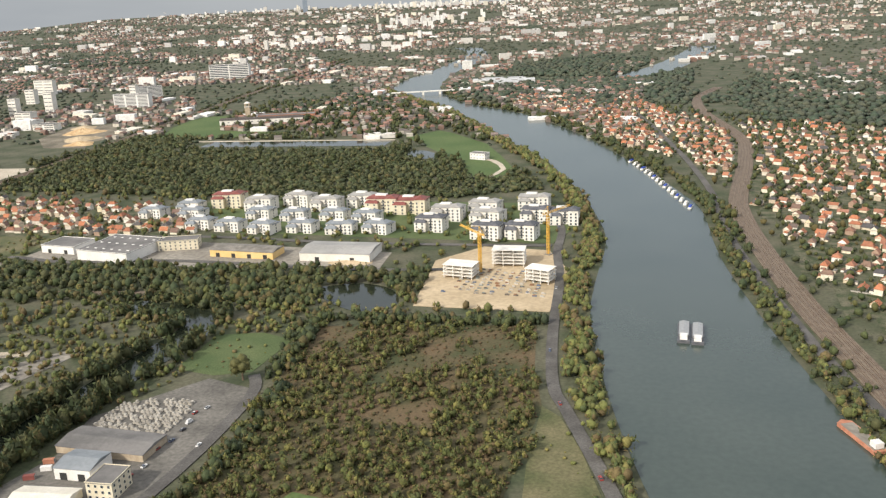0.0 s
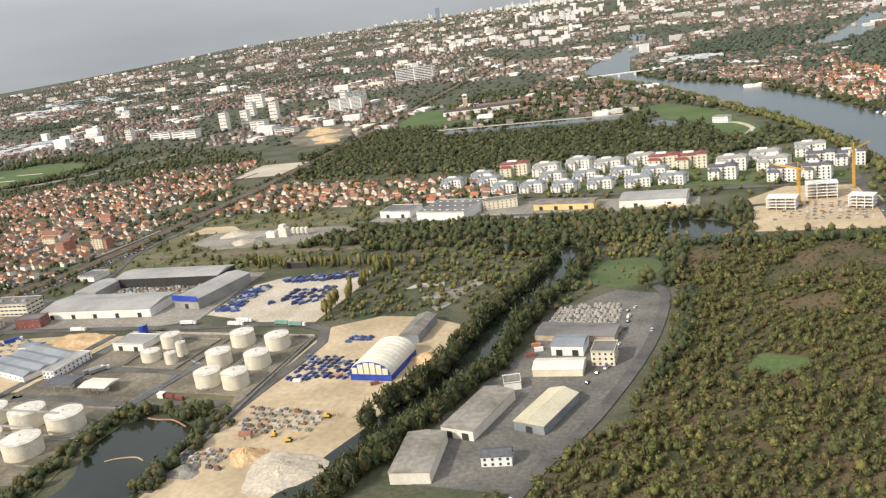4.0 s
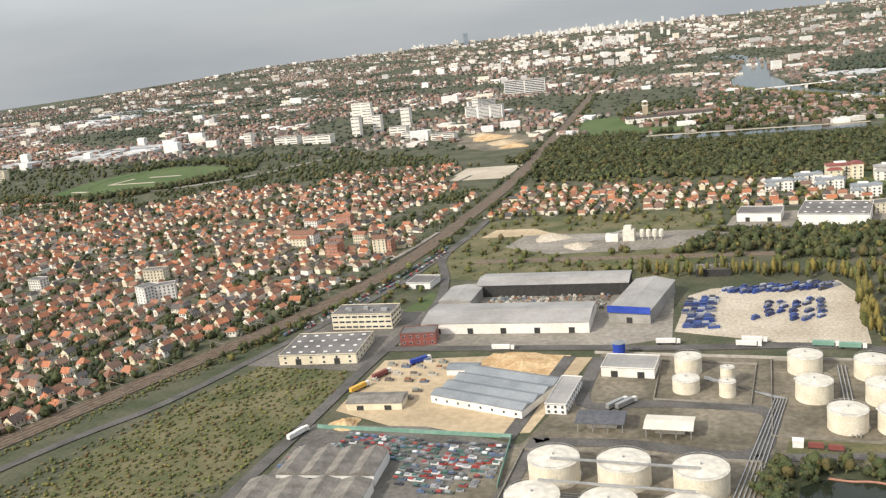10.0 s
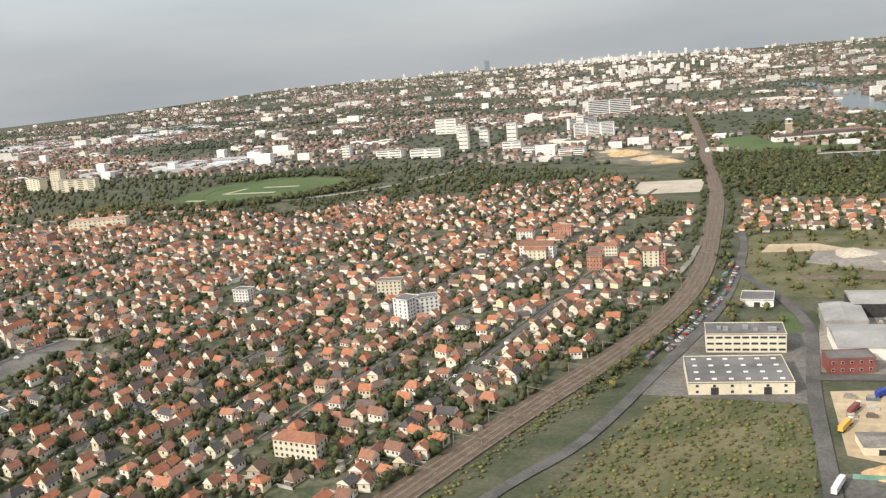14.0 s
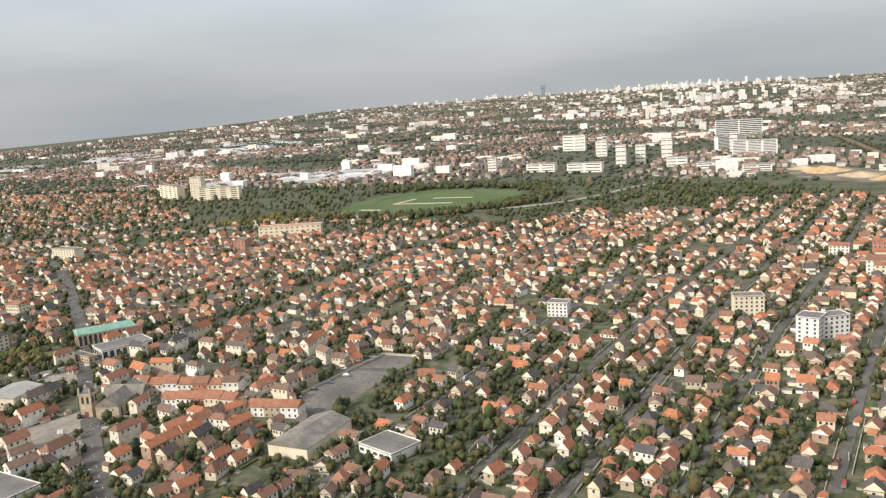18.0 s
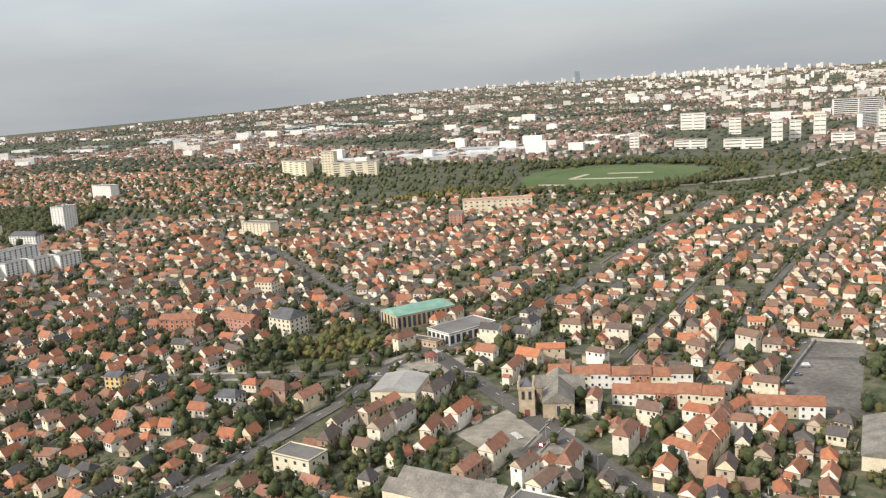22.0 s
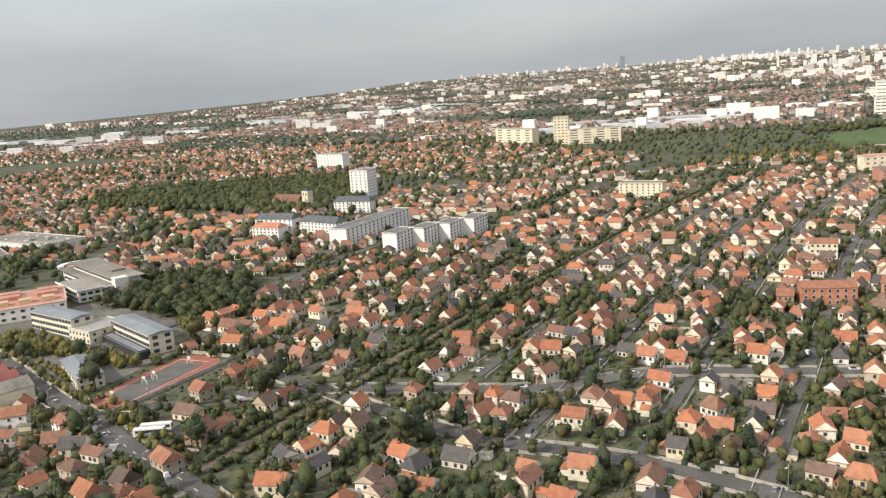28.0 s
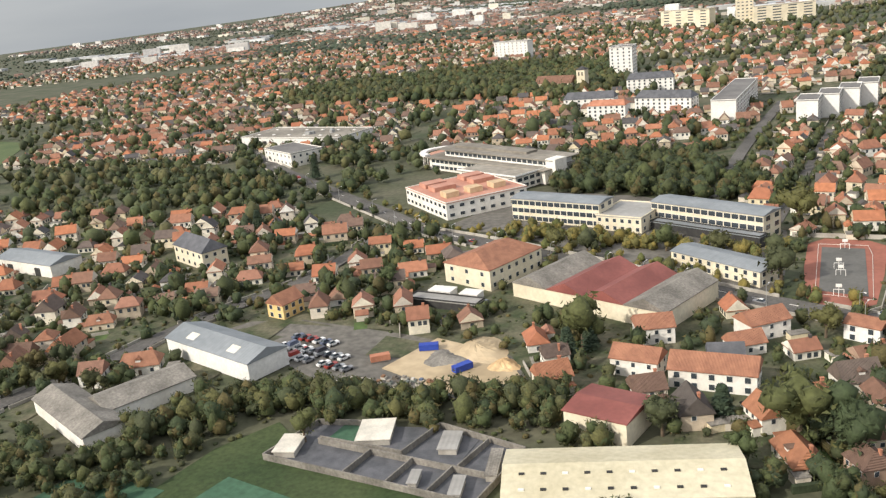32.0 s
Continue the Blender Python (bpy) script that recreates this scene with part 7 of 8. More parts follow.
YOUNG = [(690, 330), (748, 420), (756, 540), (748, 620), (733, 741), (796, 751), (900, 769), (912, 690), (930, 610), (922, 540), (950, 480), (980, 380), (900, 300)]
THICKET = [crown_shape(110 + i, 110, 4, leaf=0.24) for i in range(10)]
young = [p for p in scatter(YOUNG, 6.2, keep=0.95) if noise.noise((p[0] / 55, p[1] / 55, 6.1)) + 0.5 * noise.noise((p[0] / 18, p[1] / 18, 2.3)) > (-0.6 if p[1] < 600 else -0.12)]
woods("young_wood", young, "leaf_young", "patchy young wood turning brown and yellow", THICKET, size=(1.2, 3.7), tall=(0.9, 1.6), lift=0.7)
woods("young_wood_scrub", scatter(YOUNG, 5.0, keep=0.9), "leaf_scrub", "low brown scrub and brambles under the young wood", LOW, (0.9, 2.2), (0.45, 0.95), 0.4)
woods("verge_shrubs", scatter([(936, 500), (928, 570), (925, 640), (938, 628), (955, 590), (985, 505), (1000, 440), (960, 430)], 6.5, keep=0.35, check=False) + scatter([(668, 650), (665, 712), (728, 712), (724, 655)], 8, keep=0.35, check=False), "leaf_brown", "shrubs and tufts on the rough verges", LOW, (0.8, 2.6), (0.6, 1.0), 0.5)
woods("wood_edge_trees", along([(744, 640), (738, 700), (728, 748), (760, 758), (830, 762), (905, 775)], 9, 130) + along([(758, 470), (766, 560), (756, 640)], 8, 40), "leaf_dark", "taller dark trees along the edge of the young wood", SHAPES, (3.0, 5.0), (1.0, 1.4), 0.8)
PARK = [(-20, 1330), (40, 1600), (300, 1600), (560, 1500), (800, 1300), (838, 1215), (690, 1140), (560, 1120), (400, 1130), (200, 1150), (80, 1140), (60, 1250)]
PARK_CROWNS = [crown_shape(130 + i, 34, 2, leaf=0.24) for i in range(8)]
woods("park_wood", scatter(PARK, 8.8), "leaf_park", "large olive park wood in early autumn", PARK_CROWNS, (2.6, 6.8), (0.65, 1.15), 0.65)
woods("park_wood_crowns", scatter(PARK, 24, keep=0.8), "leaf", "taller yellowing trees above the park wood", THICKET, (4.0, 6.6), (0.9, 1.25), 0.9)
woods("park_wood_rim", scatter([(40, 1600), (60, 2050), (250, 2150), (480, 1950), (700, 1560), (560, 1500)], 17, keep=0.6), "leaf", "park trees round the lawns", size=(4.5, 7))
bank_l = [(x - 13, y) for x, y in smooth_line(RIVER_NEAR, 3) if -100 < y < 2300]
woods("river_bank_trees", along(bank_l, 11, 1200), "leaf_brown", "bushy trees lining the river bank", size=(3.0, 5.5))
bank_r = [(x + 16, y) for x, y in smooth_line(RIVER_FAR, 3) if 100 < y < 2300]
woods("far_bank_trees", along(bank_r, 14, 750), "leaf", "bushy trees along the far river bank", size=(3.0, 5.5))
low_a, low_b = [p for p in ca if p[1] < 600], [p for p in cb if p[1] < 600]
woods("channel_trees", along(ca, 9, 240) + along(cb, 9, 240) + along([(x, y) for x, y in low_a], 6, 420) + along([(x, y) for x, y in low_b], 6, 420), "leaf", "tall trees crowding the channel banks", THICKET, size=(3.2, 6.4), tall=(1.1, 1.7))
sheet("yard_rubble", smooth_line([(536, 618), (548, 640), (566, 662), (578, 672), (580, 655), (572, 620), (566, 590), (556, 596), (536, 618)], 2)[:-1], 0.14, "concrete", "overgrown concrete pad with rubble", "yard", False)
sheet("yard_rubble_far", [(512, 640), (516, 652), (540, 662), (545, 650)], 0.14, "gravel", "pale heap of broken concrete in the scrub", "yard", False)
woods("middle_wood", scatter([(470, 560), (480, 720), (560, 800), (690, 840), (800, 840), (800, 765), (735, 755), (690, 660), (650, 560), (610, 580), (560, 590)], 7.5, keep=0.72), "leaf_brown", "scrubby mixed wood between yards and channel", size=(1.3, 3.8))
woods("pond_wood", scatter([(320, 770), (340, 850), (560, 860), (700, 880), (790, 890), (800, 830), (690, 770), (560, 770), (450, 745)], 9.5, keep=0.9), "leaf", "belt of trees behind the siding", size=(4, 6))
woods("basin_trees", along([(430, 250), (420, 330), (415, 385), (450, 398), (492, 390), (502, 320), (510, 250)], 9, 120, False), "leaf", "trees round the retention pond", size=(3, 5.5))
woods("poplar_row", [(300 + 4.6 * i + rng.normal(0, 1.5), 704 + rng.normal(0, 4)) for i in range(38)] + [(466 + 3 * math.sin(i) + rng.normal(0, 3), 570 + 5.2 * i + rng.normal(0, 2)) for i in range(28)], "leaf_poplar", "row of tall yellowing poplars", TALL, (2.4, 3.5), (2.8, 3.8), 0.8)
woods("scrub_field_bushes", scatter([(5, 250), (30, 350), (72, 478), (143, 479), (153, 440), (148, 250)], 3.9, keep=0.8), "leaf_brown", "low scrub bushes on the overgrown field", LOW, (0.9, 2.3), (0.5, 1.0), 0.4)
woods("verge_bushes", along([(x + 17, y) for x, y in RAIL if 150 < y < 560], 7, 420), "leaf_brown", "rough bushes on the railway verge", LOW, (0.9, 2.2), (0.5, 0.9), 0.4)
woods("waste_bushes", scatter([(92, 690), (100, 912), (345, 945), (352, 880), (200, 860), (200, 760), (340, 740), (330, 700)], 9, keep=0.5), "leaf_brown", "tufts and bushes on waste ground", LOW, (1.2, 2.6), (0.5, 0.9), 0.4)
woods("railway_bushes", along([(x + 16, y) for x, y in RAIL if y > 480], 5, 360) + along([(x - 15, y) for x, y in RAIL if y > 100], 4, 300), "leaf", "bushes along the railway", size=(1.8, 3.8))
woods("racecourse_trees", along([(-900, 1130), (-700, 1140), (-560, 1290), (-560, 1420), (-640, 1490), (-800, 1520), (-900, 1440)], 26, 420, False), "leaf", "trees round the racecourse", size=(4, 6))
woods("racecourse_rows", scatter([(-1010, 1050), (-960, 1200), (-880, 1200), (-780, 1150), (-830, 1110)], 11, 0.12, check=False), "leaf_poplar", "planted rows of yellowing trees", size=(2.5, 4))
HEDGE = [(-1075, 200), (-1065, 283), (-1049, 416), (-1030, 506), (-997, 742), (-975, 900)]
s = Soup()
band(s, HEDGE, 7, 0.7, h=0.6)
solid("ground_aqueduct", s, "ballast", "grassy strip over the buried aqueduct", "grass strip", "structure")
woods("aqueduct_bushes", along([(x - 4, y) for x, y in HEDGE], 1.0, 520, False) + along([(x + 4, y) for x, y in HEDGE], 1.0, 520, False), "leaf", "clipped bushes along the aqueduct strip", LOW, (1.5, 2.6), (0.8, 1.2), 0.6)
woods("school_wood", scatter([(-1280, 355), (-1330, 445), (-1242, 455), (-1195, 410), (-1200, 365), (-1250, 355)], 8), "leaf_dark", "tall trees behind the school", NEAR, size=(4, 6.5))
woods("manor_wood", scatter([(-1710, 760), (-1740, 870), (-1627, 960), (-1450, 1000), (-1350, 860), (-1330, 740), (-1400, 700), (-1500, 740), (-1600, 745)], 11), "leaf", "dark wood beyond the village", size=(5, 7.5))
woods("slope_wood", scatter([(-1752, 440), (-1670, 480), (-1560, 430), (-1475, 400), (-1440, 350), (-1500, 325), (-1600, 325)], 9.5, keep=0.5), "leaf", "belt of trees on the edge of town", size=(4, 6.5))
woods("kennel_trees", along([(-1420, 95), (-1345, 105), (-1322, 140), (-1300, 148), (-1255, 150), (-1228, 160), (-1215, 120), (-1205, 90)], 11, 260), "leaf", "bushy trees round the kennels", NEAR, size=(2.2, 4.6))


# ---- houses ----
def window_data(w, h, name="window"):
    s = Soup().box(0, 0, 0, w + 0.24, 0.06, h + 0.24, slot=1)
    s.box(0, -0.05, 0.12, w, 0.06, h, slot=0)
    return s.data(name, ["glass", "white"])


WIN = window_data(1.1, 1.3)
DOOR = Soup().box(0, 0, 0, 1.1, 0.12, 2.1).data("door", ["bark"])


def house_kind(i):
    """One house with its parts, at the origin; the street side looks to -y."""
    l, w, eave, rise, hip = [(9.5, 8.2, 5.4, 3.8, 0), (11, 8.5, 3.3, 4.2, 0), (8.6, 8.6, 5.6, 3.2, 2.6), (10, 8, 5.2, 4.6, 0), (13, 8, 3.2, 3.4, 2.2), (8, 9.5, 6.0, 3.6, 0), (12, 7.6, 5.2, 3.2, 0), (9, 7.4, 3.4, 4.4, 0)][i]
    h = thing("house", "", "house")
    s = Soup().box(0, 0, 0, l, w, eave)
    c = 1 if i in (5, 7) else 0
    if not hip:
        q = Soup()
        q.gable(0, 0, eave, l if not c else w, w if not c else l, rise, math.pi / 2 * c)
        s.v, s.f, s.m = s.v + q.v, s.f + [tuple(k + len(s.v) for k in f) for f in q.f], s.m + q.m
    if i in (0, 3):
        s.box(l * 0.28, -w / 2 - 1.2, 0, 3.6, 2.6, eave * 0.62)
    if i in (4, 6):
        s.box(-l / 2 - 2.2, 1, 0, 4.4, 5, 2.6)
    part("wall", s, "wall", h)
    r = Soup()
    # the roof sits as a shell over the gable ends
    L, W_ = (l, w) if not c else (w, l)
    a = math.pi / 2 * c
    r.gable(0, 0, eave + 0.28, L + (1.0 if hip else 0.7), W_ + 1.0, rise + 0.35, a, hip=hip)
    if i == 3:
        r.gable(l * 0.2, -w * 0.25, eave + 0.2, w * 0.75, 4.4, rise * 0.7, math.pi / 2)
    if i in (0, 3):
        r.gable(l * 0.28, -w / 2 - 1.2, eave * 0.62 + 0.15, 3.0, 4.2, 1.0, math.pi / 2)
    if i in (4, 6):
        r.box(-l / 2 - 2.2, 1, 2.6, 4.9, 5.5, 0.3)
    part("roof", r, "roof", h)
    part("chimney", Soup().box(l * 0.3, w * 0.12, eave, 0.9, 0.6, rise + 0.9).box(l * 0.3, w * 0.12, eave + rise + 0.9, 1.1, 0.8, 0.2), "brick", h)
    for fx in (-0.3, 0.02, 0.32):
        for z in ((1.0, 3.6) if eave > 5 else (1.0,)):
            if fx == 0.02 and z == 1.0:
                at(part("door", DOOR, None, h), fx * l, -w / 2 - 0.04)
            elif not (i in (0, 3) and fx > 0.2 and z == 1.0):
                at(part("window", WIN, None, h), fx * l, -w / 2 - 0.03, z)
    for fy in (-0.1,):
        at(part("window", WIN, None, h), l / 2 + 0.03, fy * w, 3.5 if eave > 5 else 1.0, math.pi / 2)
    for fx in (-0.27, 0.22):
        at(part("window", WIN, None, h), fx * l, w / 2 + 0.03, 3.6 if eave > 5 else 1.0, math.pi)
    at(part("window", WIN, None, h), -l / 2 - 0.03, 0.1 * w, 3.5 if eave > 5 else 1.0, -math.pi / 2)
    if i in (1, 4, 7):
        d = part("dormer", Soup().box(0, 0, 0, 1.6, 2.0, 1.3, slot=1).gable(0, 0, 1.45, 2.4, 2.2, 0.7, math.pi / 2), ["roof", "plaster"], h)
        at(d, 0 if not c else 0, -w * 0.27, eave + rise * 0.3)
    return h


spots = []
used = {}


def try_house(x, y, ang, gap=9.6):
    if not free(x, y):
        return
    c, s_ = math.cos(ang), math.sin(ang)
    for dx, dy in ((-4.2, -3.6), (4.2, -3.6), (4.2, 3.6), (-4.2, 3.6)):
        if not free(x + c * dx - s_ * dy, y + s_ * dx + c * dy):
            return
    k = (int(x // 12), int(y // 12))
    for i in (-1, 0, 1):
        for j in (-1, 0, 1):
            for (u, v) in used.get((k[0] + i, k[1] + j), ()):
                if math.hypot(u - x, v - y) < gap:
                    return
    used.setdefault(k, []).append((x, y))
    spots.append((x, y, ang))


STREET_ANG = math.atan2(1, SLANT)
TOWN = [(-50, 300), (-30, 360), (15, 560), (40, 680), (40, 900), (25, 1100), (-60, 1160), (-80, 1300), (-180, 1430), (-395, 1480), (-480, 1290), (-660, 1140), (-830, 1060), (-1000, 960), (-1120, 860), (-1160, 660), (-1250, 540), (-1205, 480), (-1200, 330), (-1145, 235), (-1115, 150), (-1060, 105), (-1000, 100), (-830, 135), (-650, 165), (-400, 195), (-190, 225)]
grid_sheet("ground_gardens", TOWN, 0.05, "garden", "gardens of the residential quarter")
for x0, ya, yb in STREETS + [(x0 + 46, ya, yb) for x0, ya, yb in ((-476, 300, 1150), (-853, 230, 1000))] + [(-420, 300, 1200), (-1030, 180, 900), (-640, 300, 1080), (-590, 300, 1080), (-8, 560, 1100)]:
    for y in np.arange(110, yb, 12.2):
        for side in (-1, 1):
            for depth in (11.5, 23):
                yy = y + rng.uniform(-4, 4)
                x = x0 + SLANT * (yy - 500) + side * (depth + rng.uniform(-2.5, 4.5))
                if inside(TOWN, np.array(x), np.array(yy)) and rng.random() < (0.9 if depth == 11.5 else 0.55):
                    try_house(x, yy, STREET_ANG + (math.pi if side < 0 else 0) + (math.pi / 2 if rng.random() < 0.3 else 0) + rng.normal(0, 0.16))
# houses beside the builder's yard
for x, y in ((-1441, 190), (-1403, 161), (-1378, 147), (-1387, 176), (-1361, 151), (-1403, 210), (-1377, 203), (-1434, 230), (-1397, 223), (-1372, 232), (-1439, 265), (-1412, 147), (-1384, 192), (-1420, 168), (-1460, 205), (-1425, 205), (-1455, 240), (-1418, 245)):
    try_house(x, y, 0.45 + (math.pi / 2 if rng.random() < 0.4 else 0) + rng.normal(0, 0.1), 8.5)
HAMLETS = []
for poly, ang, st in (
    ([(75, 925), (90, 1115), (400, 1075), (520, 1000), (500, 960), (345, 950)], 0.05, 17),
    ([(-1440, 100), (-1480, 250), (-1400, 330), (-1340, 310), (-1290, 290), (-1225, 258), (-1150, 220), (-1090, 190), (-1040, 150), (-1040, 90), (-1200, 150), (-1330, 205), (-1345, 150)], 0.5, 13.5),
    ([(-1380, 420), (-1340, 460), (-1200, 470), (-1180, 640), (-1280, 600), (-1330, 720), (-1470, 700), (-1440, 560), (-1400, 480)], 0.2, 13.5),
    ([(-1800, 480), (-1900, 700), (-1750, 760), (-1500, 720), (-1450, 480), (-1600, 470)], 0.4, 14.5),
    ([(-1620, 130), (-1660, 330), (-1560, 330), (-1470, 330), (-1420, 350), (-1420, 130)], 0.4, 14),
    ([(-1290, 650), (-1330, 740), (-1160, 870), (-980, 1010), (-830, 1060), (-660, 1140), (-800, 1180), (-1010, 1050), (-1160, 960), (-1330, 880)], 0.3, 17),
    ([(-1160, 675), (-1290, 675), (-1330, 740), (-1160, 870), (-1118, 860)], 0.2, 15),
    ([(-2300, 700), (-2250, 1000), (-1750, 980), (-1740, 760)], 0.3, 18),
    ([(1130, 900), (1060, 1250), (960, 1480), (760, 1800), (900, 1900), (1150, 1700), (1500, 1300), (1400, 900)], 1.2, 21),
    ([(-2300, 1000), (-2100, 1500), (-1500, 1500), (-1100, 1150), (-1150, 900), (-1400, 1010), (-1700, 980)], 0.3, 19),
    ([(-2900, 1100), (-2700, 2100), (-1500, 2000), (-1450, 1550), (-2150, 1500)], 0.3, 27),
):
    HAMLETS.append(poly)
    grid_sheet("ground_gardens_outer", poly, 0.05, "garden", "gardens of an outlying quarter")
    for x, y in scatter(poly, st, 0.28, 0.85 if st < 19 else 0.72):
        try_house(x, y, ang + rng.choice([0, math.pi / 2]) + rng.normal(0, 0.06), 11)


def nearness(q):
    """How near the flight line a house stands, at the low end of the approach."""
    x, y, _ = q
    return math.hypot(y, 107 + 0.07 * (x + 1169))


# east bank of the river
EAST = [(1140, 780), (1105, 950), (1090, 1150), (1105, 1350), (1110, 1560), (1080, 1700), (1200, 1760), (1500, 1500), (1500, 780)]
grid_sheet("ground_gardens_outer", EAST, 0.05, "garden", "gardens across the river")
for x, y in scatter(EAST, 22, 0.3, 0.7) + scatter([(905, 1518), (850, 1760), (821, 1948), (873, 2145), (930, 1960), (1010, 1740), (1055, 1680), (1069, 1501), (1045, 1330), (1022, 1280), (990, 1422)], 14, 0.3, 0.9) + scatter([(651, 1977), (620, 2157), (801, 2086), (850, 1900), (814, 1838)], 16, 0.3, 0.8):
    try_house(x, y, 1.2 + rng.choice([0, math.pi / 2]) + rng.normal(0, 0.1), 11)
HAMLETS.append(EAST)


spots.sort(key=nearness)
near_houses, far_houses = spots[:152], spots[152:]
LAB = ["two-storey rendered house with a tiled gable roof", "low rendered house with a steep tiled roof", "square house under a hipped tile roof", "rendered house with a cross gable and porch", "long bungalow with a hipped roof and garage", "tall narrow house, gable to the street", "long two-storey house with a lean-to", "small cottage with a dormer in its roof"]
protos = [house_kind(i) for i in range(8)]
first = [True] * 8
for n, (x, y, a) in enumerate(near_houses):
    i = int(rng.integers(8))
    m = pose(U * x, U * y, 0, 0, 0, math.degrees(a - math.pi / 2))
    if first[i]:
        ob = protos[i]
        ob.matrix_basis = m
        first[i] = False
    else:
        ob = stamp(protos[i], m)
    k = rng.uniform(0.74, 0.98)
    tall = 1.35 if math.hypot(x + 580, y - 410) < 130 else 1.0
    ob.scale = (k * (1 + 0.5 * (tall - 1)), k, k * tall * rng.uniform(0.86, 1.04))
    tagged(ob, LAB[i], "house", "houses of the suburb")
s = Soup()
for x, y, a in far_houses:
    l, w = rng.uniform(6.4, 11.0), rng.uniform(5.8, 7.8)
    e = rng.choice([2.9, 4.7, 5.4], p=[0.42, 0.36, 0.22])
    if math.hypot(x + 580, y - 410) < 150 and rng.random() < 0.6:
        l, e = rng.uniform(11, 17), rng.uniform(7.5, 9.5)
    hip = rng.choice([0, 2.4], p=[0.7, 0.3])
    ri = rng.uniform(2.2, 3.9)
    s.box(x, y, 0, l, w, e, a, slot=0)
    s.gable(x, y, e + 0.05, l + 0.8, w + 0.9, ri, a, slot=1, hip=hip, end=0 if not hip else 1)
    cc, ss = math.cos(a), math.sin(a)
    s.box(x + cc * l * 0.3, y + ss * l * 0.3, e, 0.9, 0.7, ri + 0.8, a, slot=1)
    if rng.random() < 0.45:
        # a lower wing set against the side
        q = rng.choice([-1, 1])
        px, py = q * (l / 2 + 1.6), rng.uniform(-1.5, 1.5)
        s.box(x + cc * px - ss * py, y + ss * px + cc * py, 0, 3.4, w * 0.6, e * 0.55, a, slot=0)
        s.gable(x + cc * px - ss * py, y + ss * px + cc * py, e * 0.55 + 0.1, w * 0.66, 3.9, 1.3, a + math.pi / 2, slot=1)
    if y < 600:
        c, sn = math.cos(a), math.sin(a)
        for fx in (-0.3, 0.05, 0.3):
            for sg in (-1, 1):
                px, py = fx * l, sg * w / 2
                s.box(x + c * px - sn * py, y + sn * px + c * py, e - 2.2, 1.2, 0.15, 1.4, a, slot=2)
        for sg in (-1, 1):
            px = sg * l / 2
            s.box(x + c * px, y + sn * px, e - 2.1, 0.15, 1.2, 1.3, a, slot=2)
solid("suburb_houses", s, ["wall_far", "roof_far", "glass"], "hundreds of small rendered houses with tiled roofs", "houses", "stuff")

# gardens
for (x, y, a) in spots:
    take([(x - 4.4, y - 4.4), (x + 4.4, y - 4.4), (x + 4.4, y + 4.4), (x - 4.4, y + 4.4)])
gard = []
for (x, y, a) in spots:
    for _ in range(3 if y < 700 else 2):
        t, d = rng.uniform(0, 6.283), rng.uniform(7, 14)
        px, py = x + d * math.cos(t), y + d * math.sin(t)
        if free(px, py) and rng.random() < 0.75:
            gard.append((px, py))
for x, y in scatter(TOWN, 5.6, keep=0.7):
    if noise.noise((x / 45, y / 45, 0.3)) > -0.1:
        gard.append((x, y))
for poly in HAMLETS[:8]:
    for x, y in scatter(poly, 7.5, keep=0.45):
        gard.append((x, y))
distant_gardens = []
for poly in HAMLETS[8:]:
    distant_gardens += scatter(poly, 16, keep=0.6)
big = [(x, y) for x, y in scatter(TOWN, 9.5, keep=0.8) if noise.noise((x / 38, y / 60, 4.1)) > (0.02 if y < 480 else 0.12)]
woods("large_garden_trees", [p for p in big if p[1] < 520], "leaf_dark", "tall dark trees grown up between the houses", SHAPES, (2.2, 4.6), (1.0, 1.5), 0.8)
woods("large_back_trees", [p for p in big if p[1] >= 520], "leaf_dark", "dark trees among the back streets", LOW, (2.4, 4.8), (0.9, 1.3), 0.7)
for poly in HAMLETS[1:4]:
    woods("village_trees", [p for p in scatter(poly, 10, keep=0.75) if noise.noise((p[0] / 40, p[1] / 40, 2.2)) > 0.05], "leaf_dark", "tall dark trees between village houses", SHAPES, (2.6, 5.2), (1.0, 1.5), 0.8)
s = Soup()
for x, y, a in spots:
    if y > 900:
        continue
    for k in range(2):
        q, d = a + k * math.pi / 2, rng.uniform(6.5, 10.5) * rng.choice([-1, 1])
        cx, cy, l = x - math.sin(q) * d, y + math.cos(q) * d, rng.uniform(5, 15)
        if free(cx, cy) and rng.random() < 0.7:
            s.box(cx, cy, 0, l, 0.3 if k else 1.1, rng.uniform(1.2, 2.0), q, slot=0 if k else 1)
solid("plot_walls", s, ["wallstone", "leaf_dark"], "rendered walls and clipped hedges between the plots", "wall", "stuff")
gard_near = [p for p in gard if p[1] < 330 and p[0] < -300]
gard_far = [p for p in gard if not (p[1] < 330 and p[0] < -300)]
gard_near.sort(key=lambda p: math.hypot(p[1], 107 + 0.07 * (p[0] + 1169)))
woods("distant_garden_trees", distant_gardens, "leaf", "garden trees of the farther quarters", LOW, (2.5, 4.5))
woods("garden_trees", [p for p in gard_far if p[1] < 560 and rng.random() < 0.72], "leaf", "garden trees and shrubs between the houses", MID, size=(1.4, 3.9))
woods("garden_trees_back", [p for p in gard_far if p[1] >= 560 and rng.random() < 0.34], "leaf", "garden trees of the back streets", LOW, size=(1.8, 4.2), lift=0.6)
woods("garden_shrubs", gard_near[225:], "leaf", "garden shrubs and hedges", MID, size=(1.3, 3.6))
under = scatter([(-1420, 90), (-1420, 330), (-1150, 330), (-1000, 400), (-700, 400), (-700, 240), (-1000, 170), (-1150, 90)], 4.2, keep=0.6)
